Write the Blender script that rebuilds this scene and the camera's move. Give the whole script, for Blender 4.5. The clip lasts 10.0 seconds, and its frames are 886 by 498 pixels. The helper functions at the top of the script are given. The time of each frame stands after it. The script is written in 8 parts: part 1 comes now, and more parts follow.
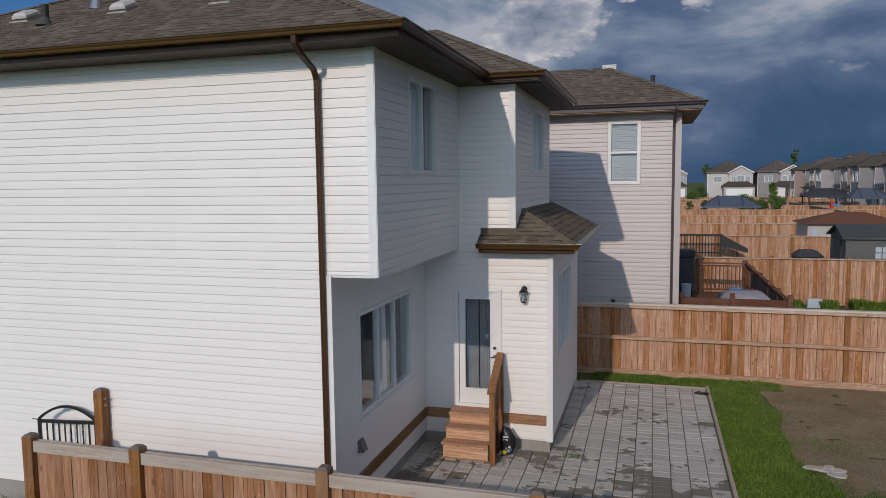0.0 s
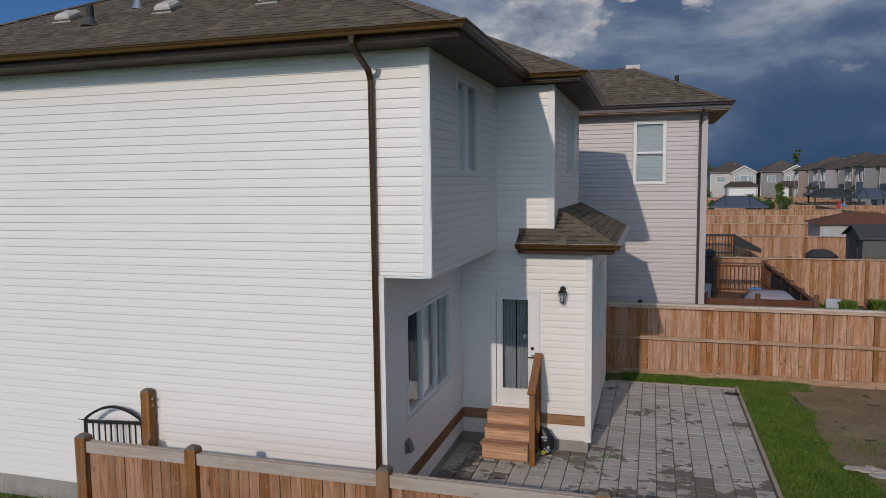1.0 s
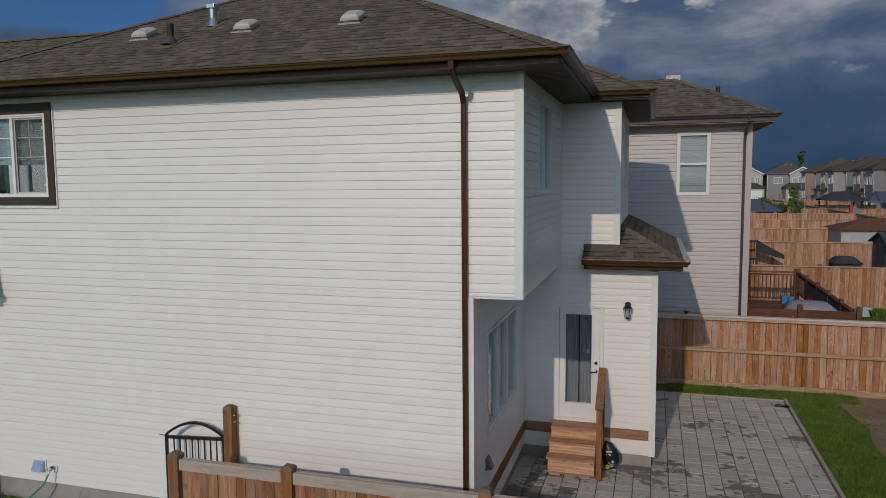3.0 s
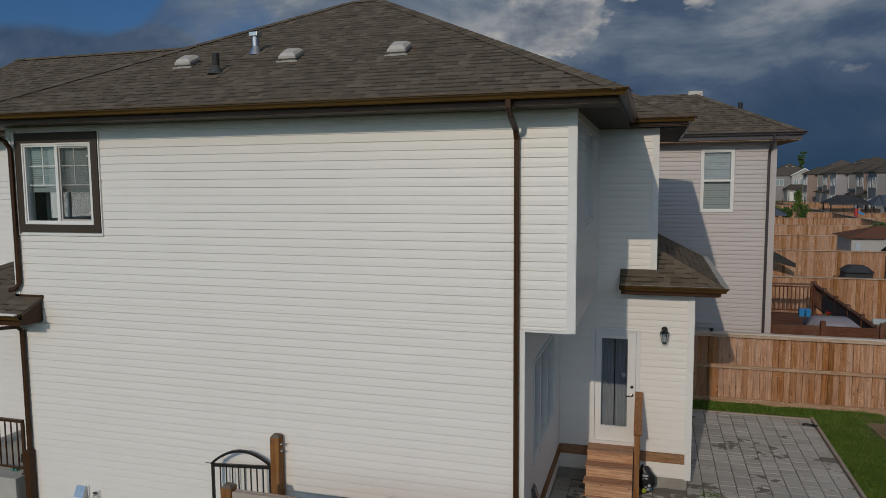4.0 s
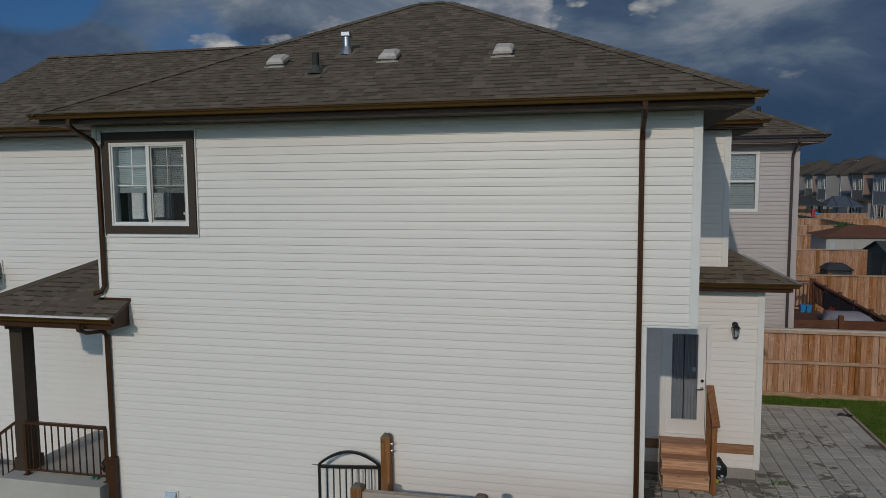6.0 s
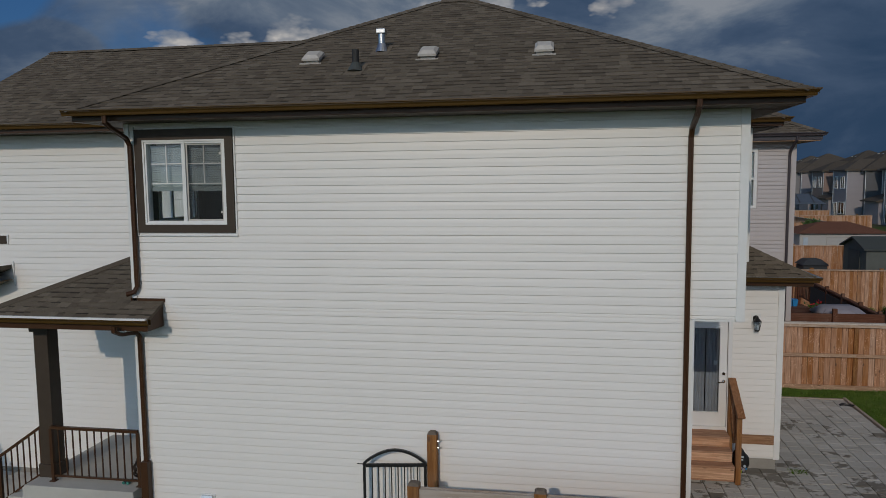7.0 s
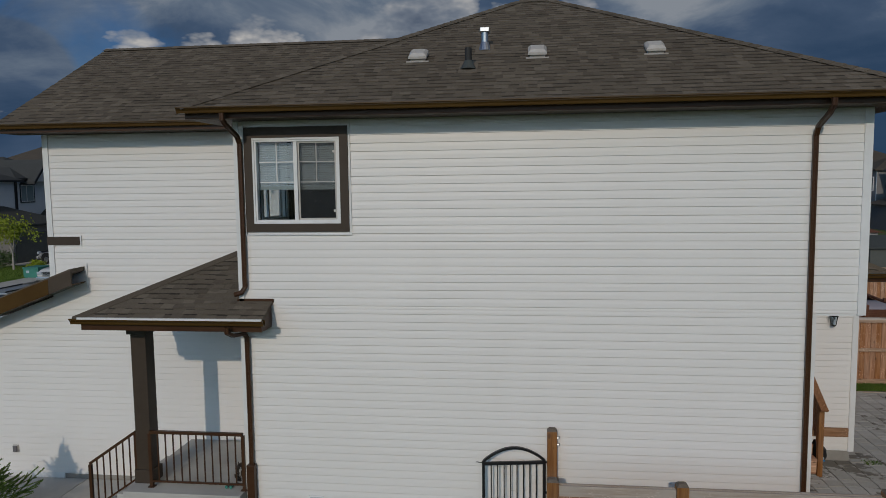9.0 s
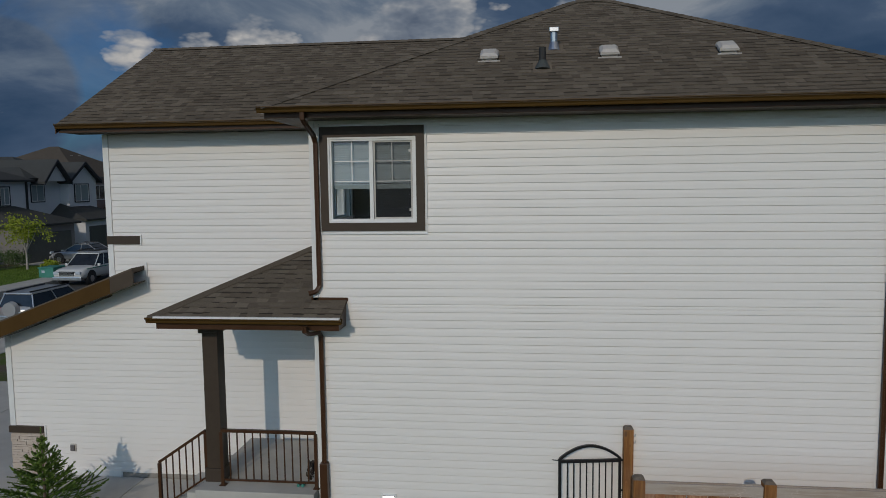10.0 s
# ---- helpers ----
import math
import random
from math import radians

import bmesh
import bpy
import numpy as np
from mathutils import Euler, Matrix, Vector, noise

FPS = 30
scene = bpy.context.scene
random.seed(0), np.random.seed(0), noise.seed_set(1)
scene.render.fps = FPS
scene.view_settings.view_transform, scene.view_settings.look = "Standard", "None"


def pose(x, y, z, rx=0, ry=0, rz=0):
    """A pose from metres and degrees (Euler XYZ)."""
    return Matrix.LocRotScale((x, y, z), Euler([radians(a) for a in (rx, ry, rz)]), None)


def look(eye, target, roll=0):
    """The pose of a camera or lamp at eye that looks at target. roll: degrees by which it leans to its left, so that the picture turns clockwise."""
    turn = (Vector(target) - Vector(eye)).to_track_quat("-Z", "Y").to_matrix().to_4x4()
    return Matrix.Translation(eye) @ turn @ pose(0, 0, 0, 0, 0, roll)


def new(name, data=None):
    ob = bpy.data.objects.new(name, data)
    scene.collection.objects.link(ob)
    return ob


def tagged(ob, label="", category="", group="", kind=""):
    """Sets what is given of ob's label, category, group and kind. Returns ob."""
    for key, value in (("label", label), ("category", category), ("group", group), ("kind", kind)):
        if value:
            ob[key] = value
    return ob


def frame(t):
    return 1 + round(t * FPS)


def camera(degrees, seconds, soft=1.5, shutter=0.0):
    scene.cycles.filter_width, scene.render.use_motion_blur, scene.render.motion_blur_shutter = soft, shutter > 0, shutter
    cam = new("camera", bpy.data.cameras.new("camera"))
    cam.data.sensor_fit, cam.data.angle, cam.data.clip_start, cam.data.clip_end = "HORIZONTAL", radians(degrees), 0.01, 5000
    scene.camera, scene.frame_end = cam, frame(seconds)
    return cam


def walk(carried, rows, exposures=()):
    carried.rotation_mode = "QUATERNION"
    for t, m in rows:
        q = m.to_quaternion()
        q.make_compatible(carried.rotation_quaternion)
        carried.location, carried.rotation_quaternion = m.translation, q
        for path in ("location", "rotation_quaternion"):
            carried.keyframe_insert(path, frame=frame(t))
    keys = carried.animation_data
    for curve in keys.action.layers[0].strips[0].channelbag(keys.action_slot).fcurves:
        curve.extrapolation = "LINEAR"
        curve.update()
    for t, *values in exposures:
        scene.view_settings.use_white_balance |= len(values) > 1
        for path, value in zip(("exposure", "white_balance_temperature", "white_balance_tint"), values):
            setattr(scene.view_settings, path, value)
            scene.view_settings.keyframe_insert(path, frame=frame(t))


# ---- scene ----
cam = camera(63.9, 10.0, soft=0.5)
PATH = [
    (0, (-0.111, 0.074, 4.813), (-0.674, 1.983, 4.624), -0.7),
    (0.5, (-0.422, -0.016, 4.822), (-0.987, 1.893, 4.633), -0.7),
    (1, (-0.748, -0.112, 4.827), (-1.312, 1.797, 4.638), -0.7),
    (1.5, (-1.045, -0.219, 4.843), (-1.611, 1.69, 4.652), -0.6),
    (2, (-1.333, -0.318, 4.86), (-1.896, 1.592, 4.668), -0.5),
    (2.5, (-1.592, -0.398, 4.899), (-2.157, 1.511, 4.708), -0.5),
    (3.8, (-2.281, -0.658, 5.544), (-2.851, 1.249, 5.354), -0.5),
    (4, (-2.455, -0.7, 5.581), (-3.02, 1.209, 5.388), -0.4),
    (4.5, (-2.899, -0.854, 5.593), (-3.469, 1.053, 5.402), -0.5),
    (5, (-3.478, -1.049, 5.594), (-4.049, 0.858, 5.403), -0.5),
    (5.5, (-4.041, -1.241, 5.591), (-4.577, 0.676, 5.4), -0.4),
    (5.7, (-4.274, -1.305, 5.575), (-4.764, 0.625, 5.387), -0.4),
    (7, (-5.775, -1.645, 5.547), (-6.107, 0.318, 5.356), -0.6),
    (7.5, (-6.332, -1.723, 5.54), (-6.605, 0.249, 5.349), -0.6),
    (8, (-6.874, -1.81, 5.514), (-7.111, 0.167, 5.325), -0.7),
    (8.5, (-7.385, -1.877, 5.513), (-7.629, 0.099, 5.325), -0.7),
    (9, (-7.958, -1.971, 5.511), (-8.197, 0.006, 5.325), -0.7),
    (9.5, (-8.538, -2.058, 5.518), (-8.774, -0.08, 5.332), -0.7),
    (10, (-9.101, -2.149, 5.512), (-9.333, -0.171, 5.326), -0.7),
]
walk(cam, [(t, look(eye, target, roll)) for t, eye, target, roll in PATH],
     exposures=[(0.0, -0.07, 7380, 16.5), (1.0, -0.19, 7380, 16), (2.5, -0.41, 7430, 14.5), (4.0, -0.58, 7800, 11.5), (5.5, -0.74, 7480, 10), (7.5, -0.76, 7360, 12), (10.0, -0.75, 7320, 10.8)])

# ---- world, sun, exposure ----
SUN_TRAVEL = Vector((0.129, 1.0, -0.435)).normalized()
sun_data = bpy.data.lights.new("sun", "SUN")
sun_data.energy, sun_data.angle, sun_data.color = 1.75, radians(0.55), (1.0, 0.94, 0.865)
sun = new("sun", sun_data)
sun.rotation_mode = "QUATERNION"
sun.rotation_quaternion = SUN_TRAVEL.to_track_quat("-Z", "Y")
sun.location = (-3, -30, 25)

world = bpy.data.worlds.new("world")
scene.world = world
world.use_nodes = True
wt = world.node_tree
wt.nodes.clear()


def wnode(kind, **kw):
    n = wt.nodes.new(kind)
    for k, v in kw.items():
        n.inputs[k].default_value = v
    return n


def wmath(op, a, b=None):
    n = wt.nodes.new("ShaderNodeMath")
    n.operation = op
    for i, v in enumerate((a, b)):
        if v is None:
            continue
        if isinstance(v, (int, float)):
            n.inputs[i].default_value = v
        else:
            wt.links.new(v, n.inputs[i])
    return n.outputs[0]


def wramp(fac, stops):
    n = wt.nodes.new("ShaderNodeValToRGB")
    wt.links.new(fac, n.inputs[0])
    el = n.color_ramp.elements
    while len(el) < len(stops):
        el.new(0.5)
    for e, (p, c) in zip(el, stops):
        e.position, e.color = p, (*c, 1)
    return n.outputs[0]


def wmix(fac, a, b):
    n = wt.nodes.new("ShaderNodeMix")
    n.data_type = "RGBA"
    for sock, v in ((n.inputs[0], fac), (n.inputs[6], a), (n.inputs[7], b)):
        if isinstance(v, (int, float)):
            sock.default_value = v
        elif isinstance(v, tuple):
            sock.default_value = (*v, 1)
        else:
            wt.links.new(v, sock)
    return n.outputs[2]


sky = wt.nodes.new("ShaderNodeTexSky")
sky.sky_type, sky.sun_disc = "NISHITA", False
sky.sun_elevation, sky.sun_rotation = radians(23.3), radians(187.3)
sky.ozone_density = 2.0
tex = wt.nodes.new("ShaderNodeTexCoord")
sep = wt.nodes.new("ShaderNodeSeparateXYZ")
wt.links.new(tex.outputs["Generated"], sep.inputs[0])
dx, dy, dz = sep.outputs
comb = wt.nodes.new("ShaderNodeCombineXYZ")
wt.links.new(dx, comb.inputs[0])
wt.links.new(dy, comb.inputs[1])
wt.links.new(wmath("MULTIPLY", dz, 2.1), comb.inputs[2])


def wnoise(scale, detail, rough, shift, warp=0.0):
    m = wt.nodes.new("ShaderNodeMapping")
    m.inputs["Location"].default_value = shift
    wt.links.new(comb.outputs[0], m.inputs[0])
    n = wnode("ShaderNodeTexNoise", Scale=scale, Detail=detail, Roughness=rough, Distortion=warp)
    wt.links.new(m.outputs[0], n.inputs["Vector"])
    return n.outputs[0]


def wvoronoi(scale, shift):
    m = wt.nodes.new("ShaderNodeMapping")
    m.inputs["Location"].default_value = shift
    wt.links.new(comb.outputs[0], m.inputs[0])
    n = wnode("ShaderNodeTexVoronoi", Scale=scale, Detail=4.0, Roughness=0.55)
    wt.links.new(m.outputs[0], n.inputs["Vector"])
    return n.outputs["Distance"]


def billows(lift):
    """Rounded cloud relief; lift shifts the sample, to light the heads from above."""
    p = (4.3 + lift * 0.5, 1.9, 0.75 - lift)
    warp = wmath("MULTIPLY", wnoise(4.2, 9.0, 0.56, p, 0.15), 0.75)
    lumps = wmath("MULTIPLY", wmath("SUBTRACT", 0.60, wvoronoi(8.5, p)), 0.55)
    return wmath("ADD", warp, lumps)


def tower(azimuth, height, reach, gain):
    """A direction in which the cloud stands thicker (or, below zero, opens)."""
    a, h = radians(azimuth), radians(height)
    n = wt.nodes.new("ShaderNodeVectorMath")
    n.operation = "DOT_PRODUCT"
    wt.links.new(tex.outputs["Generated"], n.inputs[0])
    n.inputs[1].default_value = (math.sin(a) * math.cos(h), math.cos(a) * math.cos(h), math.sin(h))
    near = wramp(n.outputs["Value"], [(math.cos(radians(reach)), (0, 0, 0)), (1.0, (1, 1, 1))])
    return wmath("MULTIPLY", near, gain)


def total(first, *others):
    for o in others:
        first = wmath("ADD", first, o)
    return first


puffs = wnoise(2.6, 9.0, 0.55, (3.1, 1.7, 0.4), 0.3)
streaks = wnoise(4.2, 10.0, 0.58, (0.4, 6.1, 2.2), 0.5)
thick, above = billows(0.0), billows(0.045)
# the storm bank stands towards +x; the sky opens high towards -x and behind the camera
east = wmath("ADD", wmath("MULTIPLY", dx, 0.36), wmath("MULTIPLY", dy, 0.10))
ahead = wmath("MULTIPLY", wmath("MAXIMUM", dy, 0.0), 0.16)
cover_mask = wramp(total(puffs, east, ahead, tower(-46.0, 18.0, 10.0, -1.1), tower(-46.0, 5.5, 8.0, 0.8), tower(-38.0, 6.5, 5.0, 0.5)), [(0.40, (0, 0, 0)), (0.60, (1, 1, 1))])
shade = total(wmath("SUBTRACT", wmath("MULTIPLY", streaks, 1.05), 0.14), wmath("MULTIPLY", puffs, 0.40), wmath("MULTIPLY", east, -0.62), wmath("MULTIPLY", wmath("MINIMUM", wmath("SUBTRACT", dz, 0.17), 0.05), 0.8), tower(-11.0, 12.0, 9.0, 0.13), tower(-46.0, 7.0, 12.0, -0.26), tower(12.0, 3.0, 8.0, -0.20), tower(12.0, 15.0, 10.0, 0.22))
cloud_col = wramp(shade, [(0.18, (0.028, 0.078, 0.172)), (0.37, (0.040, 0.092, 0.196)), (0.53, (0.076, 0.138, 0.260)), (0.66, (0.17, 0.245, 0.37)), (0.78, (0.34, 0.41, 0.52))])
# the overcast grows lighter and greyer towards the zenith
cloud_col = wmix(wramp(dz, [(0.32, (0, 0, 0)), (0.85, (0.65, 0.65, 0.65))]), cloud_col, (0.30, 0.31, 0.32))
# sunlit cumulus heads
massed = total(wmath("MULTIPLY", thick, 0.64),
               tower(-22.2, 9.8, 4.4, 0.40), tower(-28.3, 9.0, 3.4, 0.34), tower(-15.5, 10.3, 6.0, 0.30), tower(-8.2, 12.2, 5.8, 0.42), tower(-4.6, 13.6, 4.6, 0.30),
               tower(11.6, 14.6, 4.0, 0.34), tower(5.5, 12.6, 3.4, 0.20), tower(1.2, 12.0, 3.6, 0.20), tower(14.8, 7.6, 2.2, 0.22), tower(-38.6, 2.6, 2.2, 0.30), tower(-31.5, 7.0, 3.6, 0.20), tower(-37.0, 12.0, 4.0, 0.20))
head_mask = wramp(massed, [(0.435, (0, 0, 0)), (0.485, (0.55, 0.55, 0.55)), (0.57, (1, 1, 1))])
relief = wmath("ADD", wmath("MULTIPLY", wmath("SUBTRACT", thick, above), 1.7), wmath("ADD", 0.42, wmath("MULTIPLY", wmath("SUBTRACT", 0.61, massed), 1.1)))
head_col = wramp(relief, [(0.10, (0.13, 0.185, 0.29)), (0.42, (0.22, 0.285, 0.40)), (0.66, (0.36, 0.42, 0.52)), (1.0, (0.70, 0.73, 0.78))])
head_col = wmix(wramp(dx, [(-0.05, (0, 0, 0)), (0.12, (0.72, 0.72, 0.72))]), head_col, cloud_col)
sky_col = wt.nodes.new("ShaderNodeVectorMath")
sky_col.operation = "MULTIPLY"
wt.links.new(sky.outputs[0], sky_col.inputs[0])
sky_col.inputs[1].default_value = (0.020, 0.047, 0.085)
soft_sky = wt.nodes.new("ShaderNodeVectorMath")
soft_sky.operation = "MINIMUM"
wt.links.new(sky_col.outputs[0], soft_sky.inputs[0])
soft_sky.inputs[1].default_value = (0.30, 0.42, 0.62)
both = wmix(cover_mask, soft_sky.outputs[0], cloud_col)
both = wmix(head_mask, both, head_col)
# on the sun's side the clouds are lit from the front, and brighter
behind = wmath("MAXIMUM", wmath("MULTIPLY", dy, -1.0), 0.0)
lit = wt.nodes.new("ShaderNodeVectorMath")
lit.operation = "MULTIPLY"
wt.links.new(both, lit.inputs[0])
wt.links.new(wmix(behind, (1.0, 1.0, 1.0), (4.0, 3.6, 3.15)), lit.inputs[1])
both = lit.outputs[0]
bg = wt.nodes.new("ShaderNodeBackground")
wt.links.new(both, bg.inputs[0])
bg.inputs[1].default_value = 1.0
wo = wt.nodes.new("ShaderNodeOutputWorld")
wt.links.new(bg.outputs[0], wo.inputs[0])

# ---- materials ----


class Nodes:
    """A node material with a Principled shader and short ways to wire it."""

    def __init__(self, name, rough=0.6, metal=0.0, spec=0.5):
        self.m = bpy.data.materials.new(name)
        self.m.use_nodes = True
        self.t = self.m.node_tree
        self.p = self.t.nodes["Principled BSDF"]
        self.p.inputs["Roughness"].default_value = rough
        self.p.inputs["Metallic"].default_value = metal
        self.p.inputs["Specular IOR Level"].default_value = spec
        self.tc = self.t.nodes.new("ShaderNodeTexCoord").outputs["Object"]

    def put(self, sock, v):
        if isinstance(v, (int, float)):
            sock.default_value = v
        elif isinstance(v, tuple):
            sock.default_value = (*v, 1) if len(v) == 3 and sock.type == "RGBA" else v
        else:
            self.t.links.new(v, sock)

    def noise(self, scale, detail=4.0, rough=0.55, stretch=(1, 1, 1), shift=None):
        mp = self.t.nodes.new("ShaderNodeMapping")
        self.put(mp.inputs[0], self.tc)
        mp.inputs["Scale"].default_value = stretch
        if shift is not None:
            self.put(mp.inputs["Location"], shift)
        n = self.t.nodes.new("ShaderNodeTexNoise")
        n.inputs["Scale"].default_value = scale
        n.inputs["Detail"].default_value = detail
        n.inputs["Roughness"].default_value = rough
        self.put(n.inputs["Vector"], mp.outputs[0])
        return n.outputs[0]

    def math(self, op, a, b=0.0):
        n = self.t.nodes.new("ShaderNodeMath")
        n.operation = op
        self.put(n.inputs[0], a)
        self.put(n.inputs[1], b)
        return n.outputs[0]

    def ramp(self, fac, stops):
        n = self.t.nodes.new("ShaderNodeValToRGB")
        self.put(n.inputs[0], fac)
        el = n.color_ramp.elements
        while len(el) < len(stops):
            el.new(0.5)
        for e, (p, c) in zip(el, stops):
            e.position, e.color = p, (*c, 1) if isinstance(c, tuple) else (c, c, c, 1)
        return n.outputs[0]

    def mix(self, fac, a, b, kind="MIX"):
        n = self.t.nodes.new("ShaderNodeMix")
        n.data_type, n.blend_type = "RGBA", kind
        self.put(n.inputs[0], fac)
        self.put(n.inputs[6], a)
        self.put(n.inputs[7], b)
        return n.outputs[2]

    def random(self):
        """One value for each object and each island of a joined mesh."""
        a = self.t.nodes.new("ShaderNodeObjectInfo").outputs["Random"]
        b = self.t.nodes.new("ShaderNodeNewGeometry").outputs["Random Per Island"]
        return self.math("FRACT", self.math("ADD", a, b))

    def color(self, v):
        self.put(self.p.inputs["Base Color"], v)

    def bump(self, height, strength=0.3, distance=0.01):
        b = self.t.nodes.new("ShaderNodeBump")
        b.inputs["Strength"].default_value = strength
        b.inputs["Distance"].default_value = distance
        self.put(b.inputs["Height"], height)
        self.put(self.p.inputs["Normal"], b.outputs[0])


def plain(name, c1, c2, scale=6.0, rough=0.6, metal=0.0, bump=0.15, grain=60.0, spec=0.5):
    k = Nodes(name, rough, metal, spec)
    a = k.noise(scale, 5.0, 0.6)
    k.color(k.mix(k.ramp(a, [(0.3, 0.0), (0.7, 1.0)]), c1, c2))
    if bump:
        k.bump(k.noise(grain, 3.0), bump, 0.004)
    return k.m


def vinyl(name, c, dirt):
    k = Nodes(name, 0.42, 0.0, 0.4)
    streak = k.noise(1.3, 6.0, 0.62, (1.0, 1.0, 0.35))
    fine = k.noise(9.0, 4.0, 0.6, (0.25, 0.25, 2.0))
    tone = k.mix(k.ramp(streak, [(0.45, 0.0), (0.80, 0.55)]), c, dirt)
    light = tuple(min(1.0, x * 1.04) for x in c)
    tone = k.mix(k.math("MULTIPLY", k.ramp(fine, [(0.35, 0.0), (0.7, 1.0)]), 0.35), tone, light)
    r = k.random()
    k.color(k.mix(k.math("MULTIPLY", r, 0.25), tone, dirt))
    k.bump(k.noise(2.2, 4.0, 0.55, (0.5, 0.5, 4.0)), 0.10, 0.006)
    return k.m


def wood(name, c1, c2, c3, axis, rough=0.75, grey=None, flecks=0.6):
    """Board grain along one axis, with knots and a tone of its own for every board."""
    k = Nodes(name, rough, 0.0, 0.3)
    st = [14.0, 14.0, 14.0]
    st[axis] = 0.9
    r = k.random()
    cx = k.t.nodes.new("ShaderNodeCombineXYZ")
    for i in range(3):
        k.put(cx.inputs[i], k.math("MULTIPLY", r, 37.0 + 11 * i))
    grain = k.noise(2.2, 7.0, 0.65, tuple(st), cx.outputs[0])
    broad = k.noise(1.1, 3.0, 0.5, (1, 1, 1), cx.outputs[0])
    base = k.ramp(r, [(0.0, c1), (0.5, c2), (1.0, c3)])
    dark = k.mix(1.0, base, (0.66, 0.58, 0.52), "MULTIPLY")
    col = k.mix(k.ramp(grain, [(0.42, 0.0), (0.62, 1.0)]), dark, base)
    kst = [5.0, 5.0, 5.0]
    kst[axis] = 2.2
    mp = k.t.nodes.new("ShaderNodeMapping")
    k.put(mp.inputs[0], k.tc)
    mp.inputs["Scale"].default_value = kst
    k.put(mp.inputs["Location"], cx.outputs[0])
    vo = k.t.nodes.new("ShaderNodeTexVoronoi")
    vo.inputs["Scale"].default_value = 1.0
    k.put(vo.inputs["Vector"], mp.outputs[0])
    knot = k.ramp(vo.outputs["Distance"], [(0.07, 1.0), (0.12, 0.0)])
    col = k.mix(k.math("MULTIPLY", knot, 0.7), col, (0.09, 0.045, 0.025))
    # short pale torn fibres, scattered in drifts
    fst = [1.0, 1.0, 1.0]
    fst[axis] = 0.55
    fibre = k.noise(52.0, 2.0, 0.5, tuple(fst), cx.outputs[0])
    some = k.ramp(k.noise(3.2, 3.0, 0.5, (1, 1, 1), cx.outputs[0]), [(0.50, 0.0), (0.62, 1.0)])
    pale = tuple(min(1.0, x * 1.5 + 0.06) for x in c3)
    col = k.mix(k.math("MULTIPLY", k.math("MULTIPLY", k.ramp(fibre, [(0.585, 0.0), (0.63, 1.0)]), some), flecks), col, pale)
    if grey:
        w = k.noise(1.7, 5.0, 0.6)
        col = k.mix(k.ramp(w, [(0.35, 0.35), (0.65, 1.0)]), col, grey)
    else:
        col = k.mix(k.math("MULTIPLY", k.ramp(broad, [(0.45, 0.0), (0.75, 1.0)]), 0.35), col, (0.33, 0.25, 0.20))
    k.color(col)
    k.bump(grain, 0.25, 0.004)
    return k.m


WHITE_VINYL = vinyl("white vinyl siding", (0.81, 0.782, 0.752), (0.76, 0.732, 0.70))
GREY_VINYL = vinyl("mauve grey vinyl siding", (0.50, 0.455, 0.455), (0.43, 0.40, 0.40))
TRIM_WHITE = plain("white trim", (0.80, 0.80, 0.79), (0.74, 0.74, 0.73), 5, 0.4, bump=0.05)
DOOR_WHITE = plain("white door paint", (0.80, 0.80, 0.80), (0.76, 0.76, 0.77), 3, 0.35, bump=0.03)
BROWN_METAL = plain("brown coil metal", (0.058, 0.026, 0.013), (0.074, 0.035, 0.018), 4, 0.32, 0.0, 0.06, 30, 0.22)
BROWN_GUTTER = plain("brown gutter enamel", (0.072, 0.037, 0.010), (0.090, 0.048, 0.014), 2.5, 0.2, 0.0, 0.05, 30, 0.4)
BROWN_TRIM = plain("brown trim board", (0.052, 0.036, 0.025), (0.062, 0.044, 0.031), 5, 0.55, spec=0.3)
SOFFIT = plain("brown vented soffit", (0.070, 0.052, 0.038), (0.085, 0.064, 0.048), 5, 0.55, spec=0.2)
GREY_METAL = plain("grey enamel metal", (0.13, 0.118, 0.122), (0.16, 0.148, 0.15), 4, 0.35)
CONCRETE = plain("poured concrete", (0.36, 0.34, 0.31), (0.25, 0.235, 0.215), 2.2, 0.85, bump=0.35, grain=45)
WALK_CONCRETE = plain("broom finished concrete", (0.52, 0.505, 0.465), (0.41, 0.395, 0.365), 1.2, 0.85, bump=0.3, grain=80)
BLACK_METAL = plain("black enamel metal", (0.010, 0.010, 0.011), (0.018, 0.018, 0.02), 8, 0.4)
BLACK_RUBBER = plain("black rubber", (0.018, 0.018, 0.018), (0.03, 0.03, 0.03), 20, 0.7)
GALV = plain("galvanised steel", (0.55, 0.56, 0.57), (0.42, 0.43, 0.45), 14, 0.3, 0.85, 0.1)
CHROME = plain("chrome", (0.7, 0.7, 0.7), (0.6, 0.6, 0.6), 14, 0.15, 1.0, 0.0)
VENT_PLASTIC = plain("weathered beige vent plastic", (0.56, 0.53, 0.49), (0.46, 0.43, 0.40), 7, 0.5)
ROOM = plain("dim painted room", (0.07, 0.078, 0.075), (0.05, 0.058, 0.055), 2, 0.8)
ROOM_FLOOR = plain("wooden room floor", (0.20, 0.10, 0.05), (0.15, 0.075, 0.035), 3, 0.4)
BLIND = plain("white blind slat", (0.44, 0.51, 0.57), (0.39, 0.46, 0.52), 4, 0.5, bump=0)
CURTAIN = plain("grey curtain cloth", (0.33, 0.35, 0.39), (0.28, 0.30, 0.34), 5, 0.9)
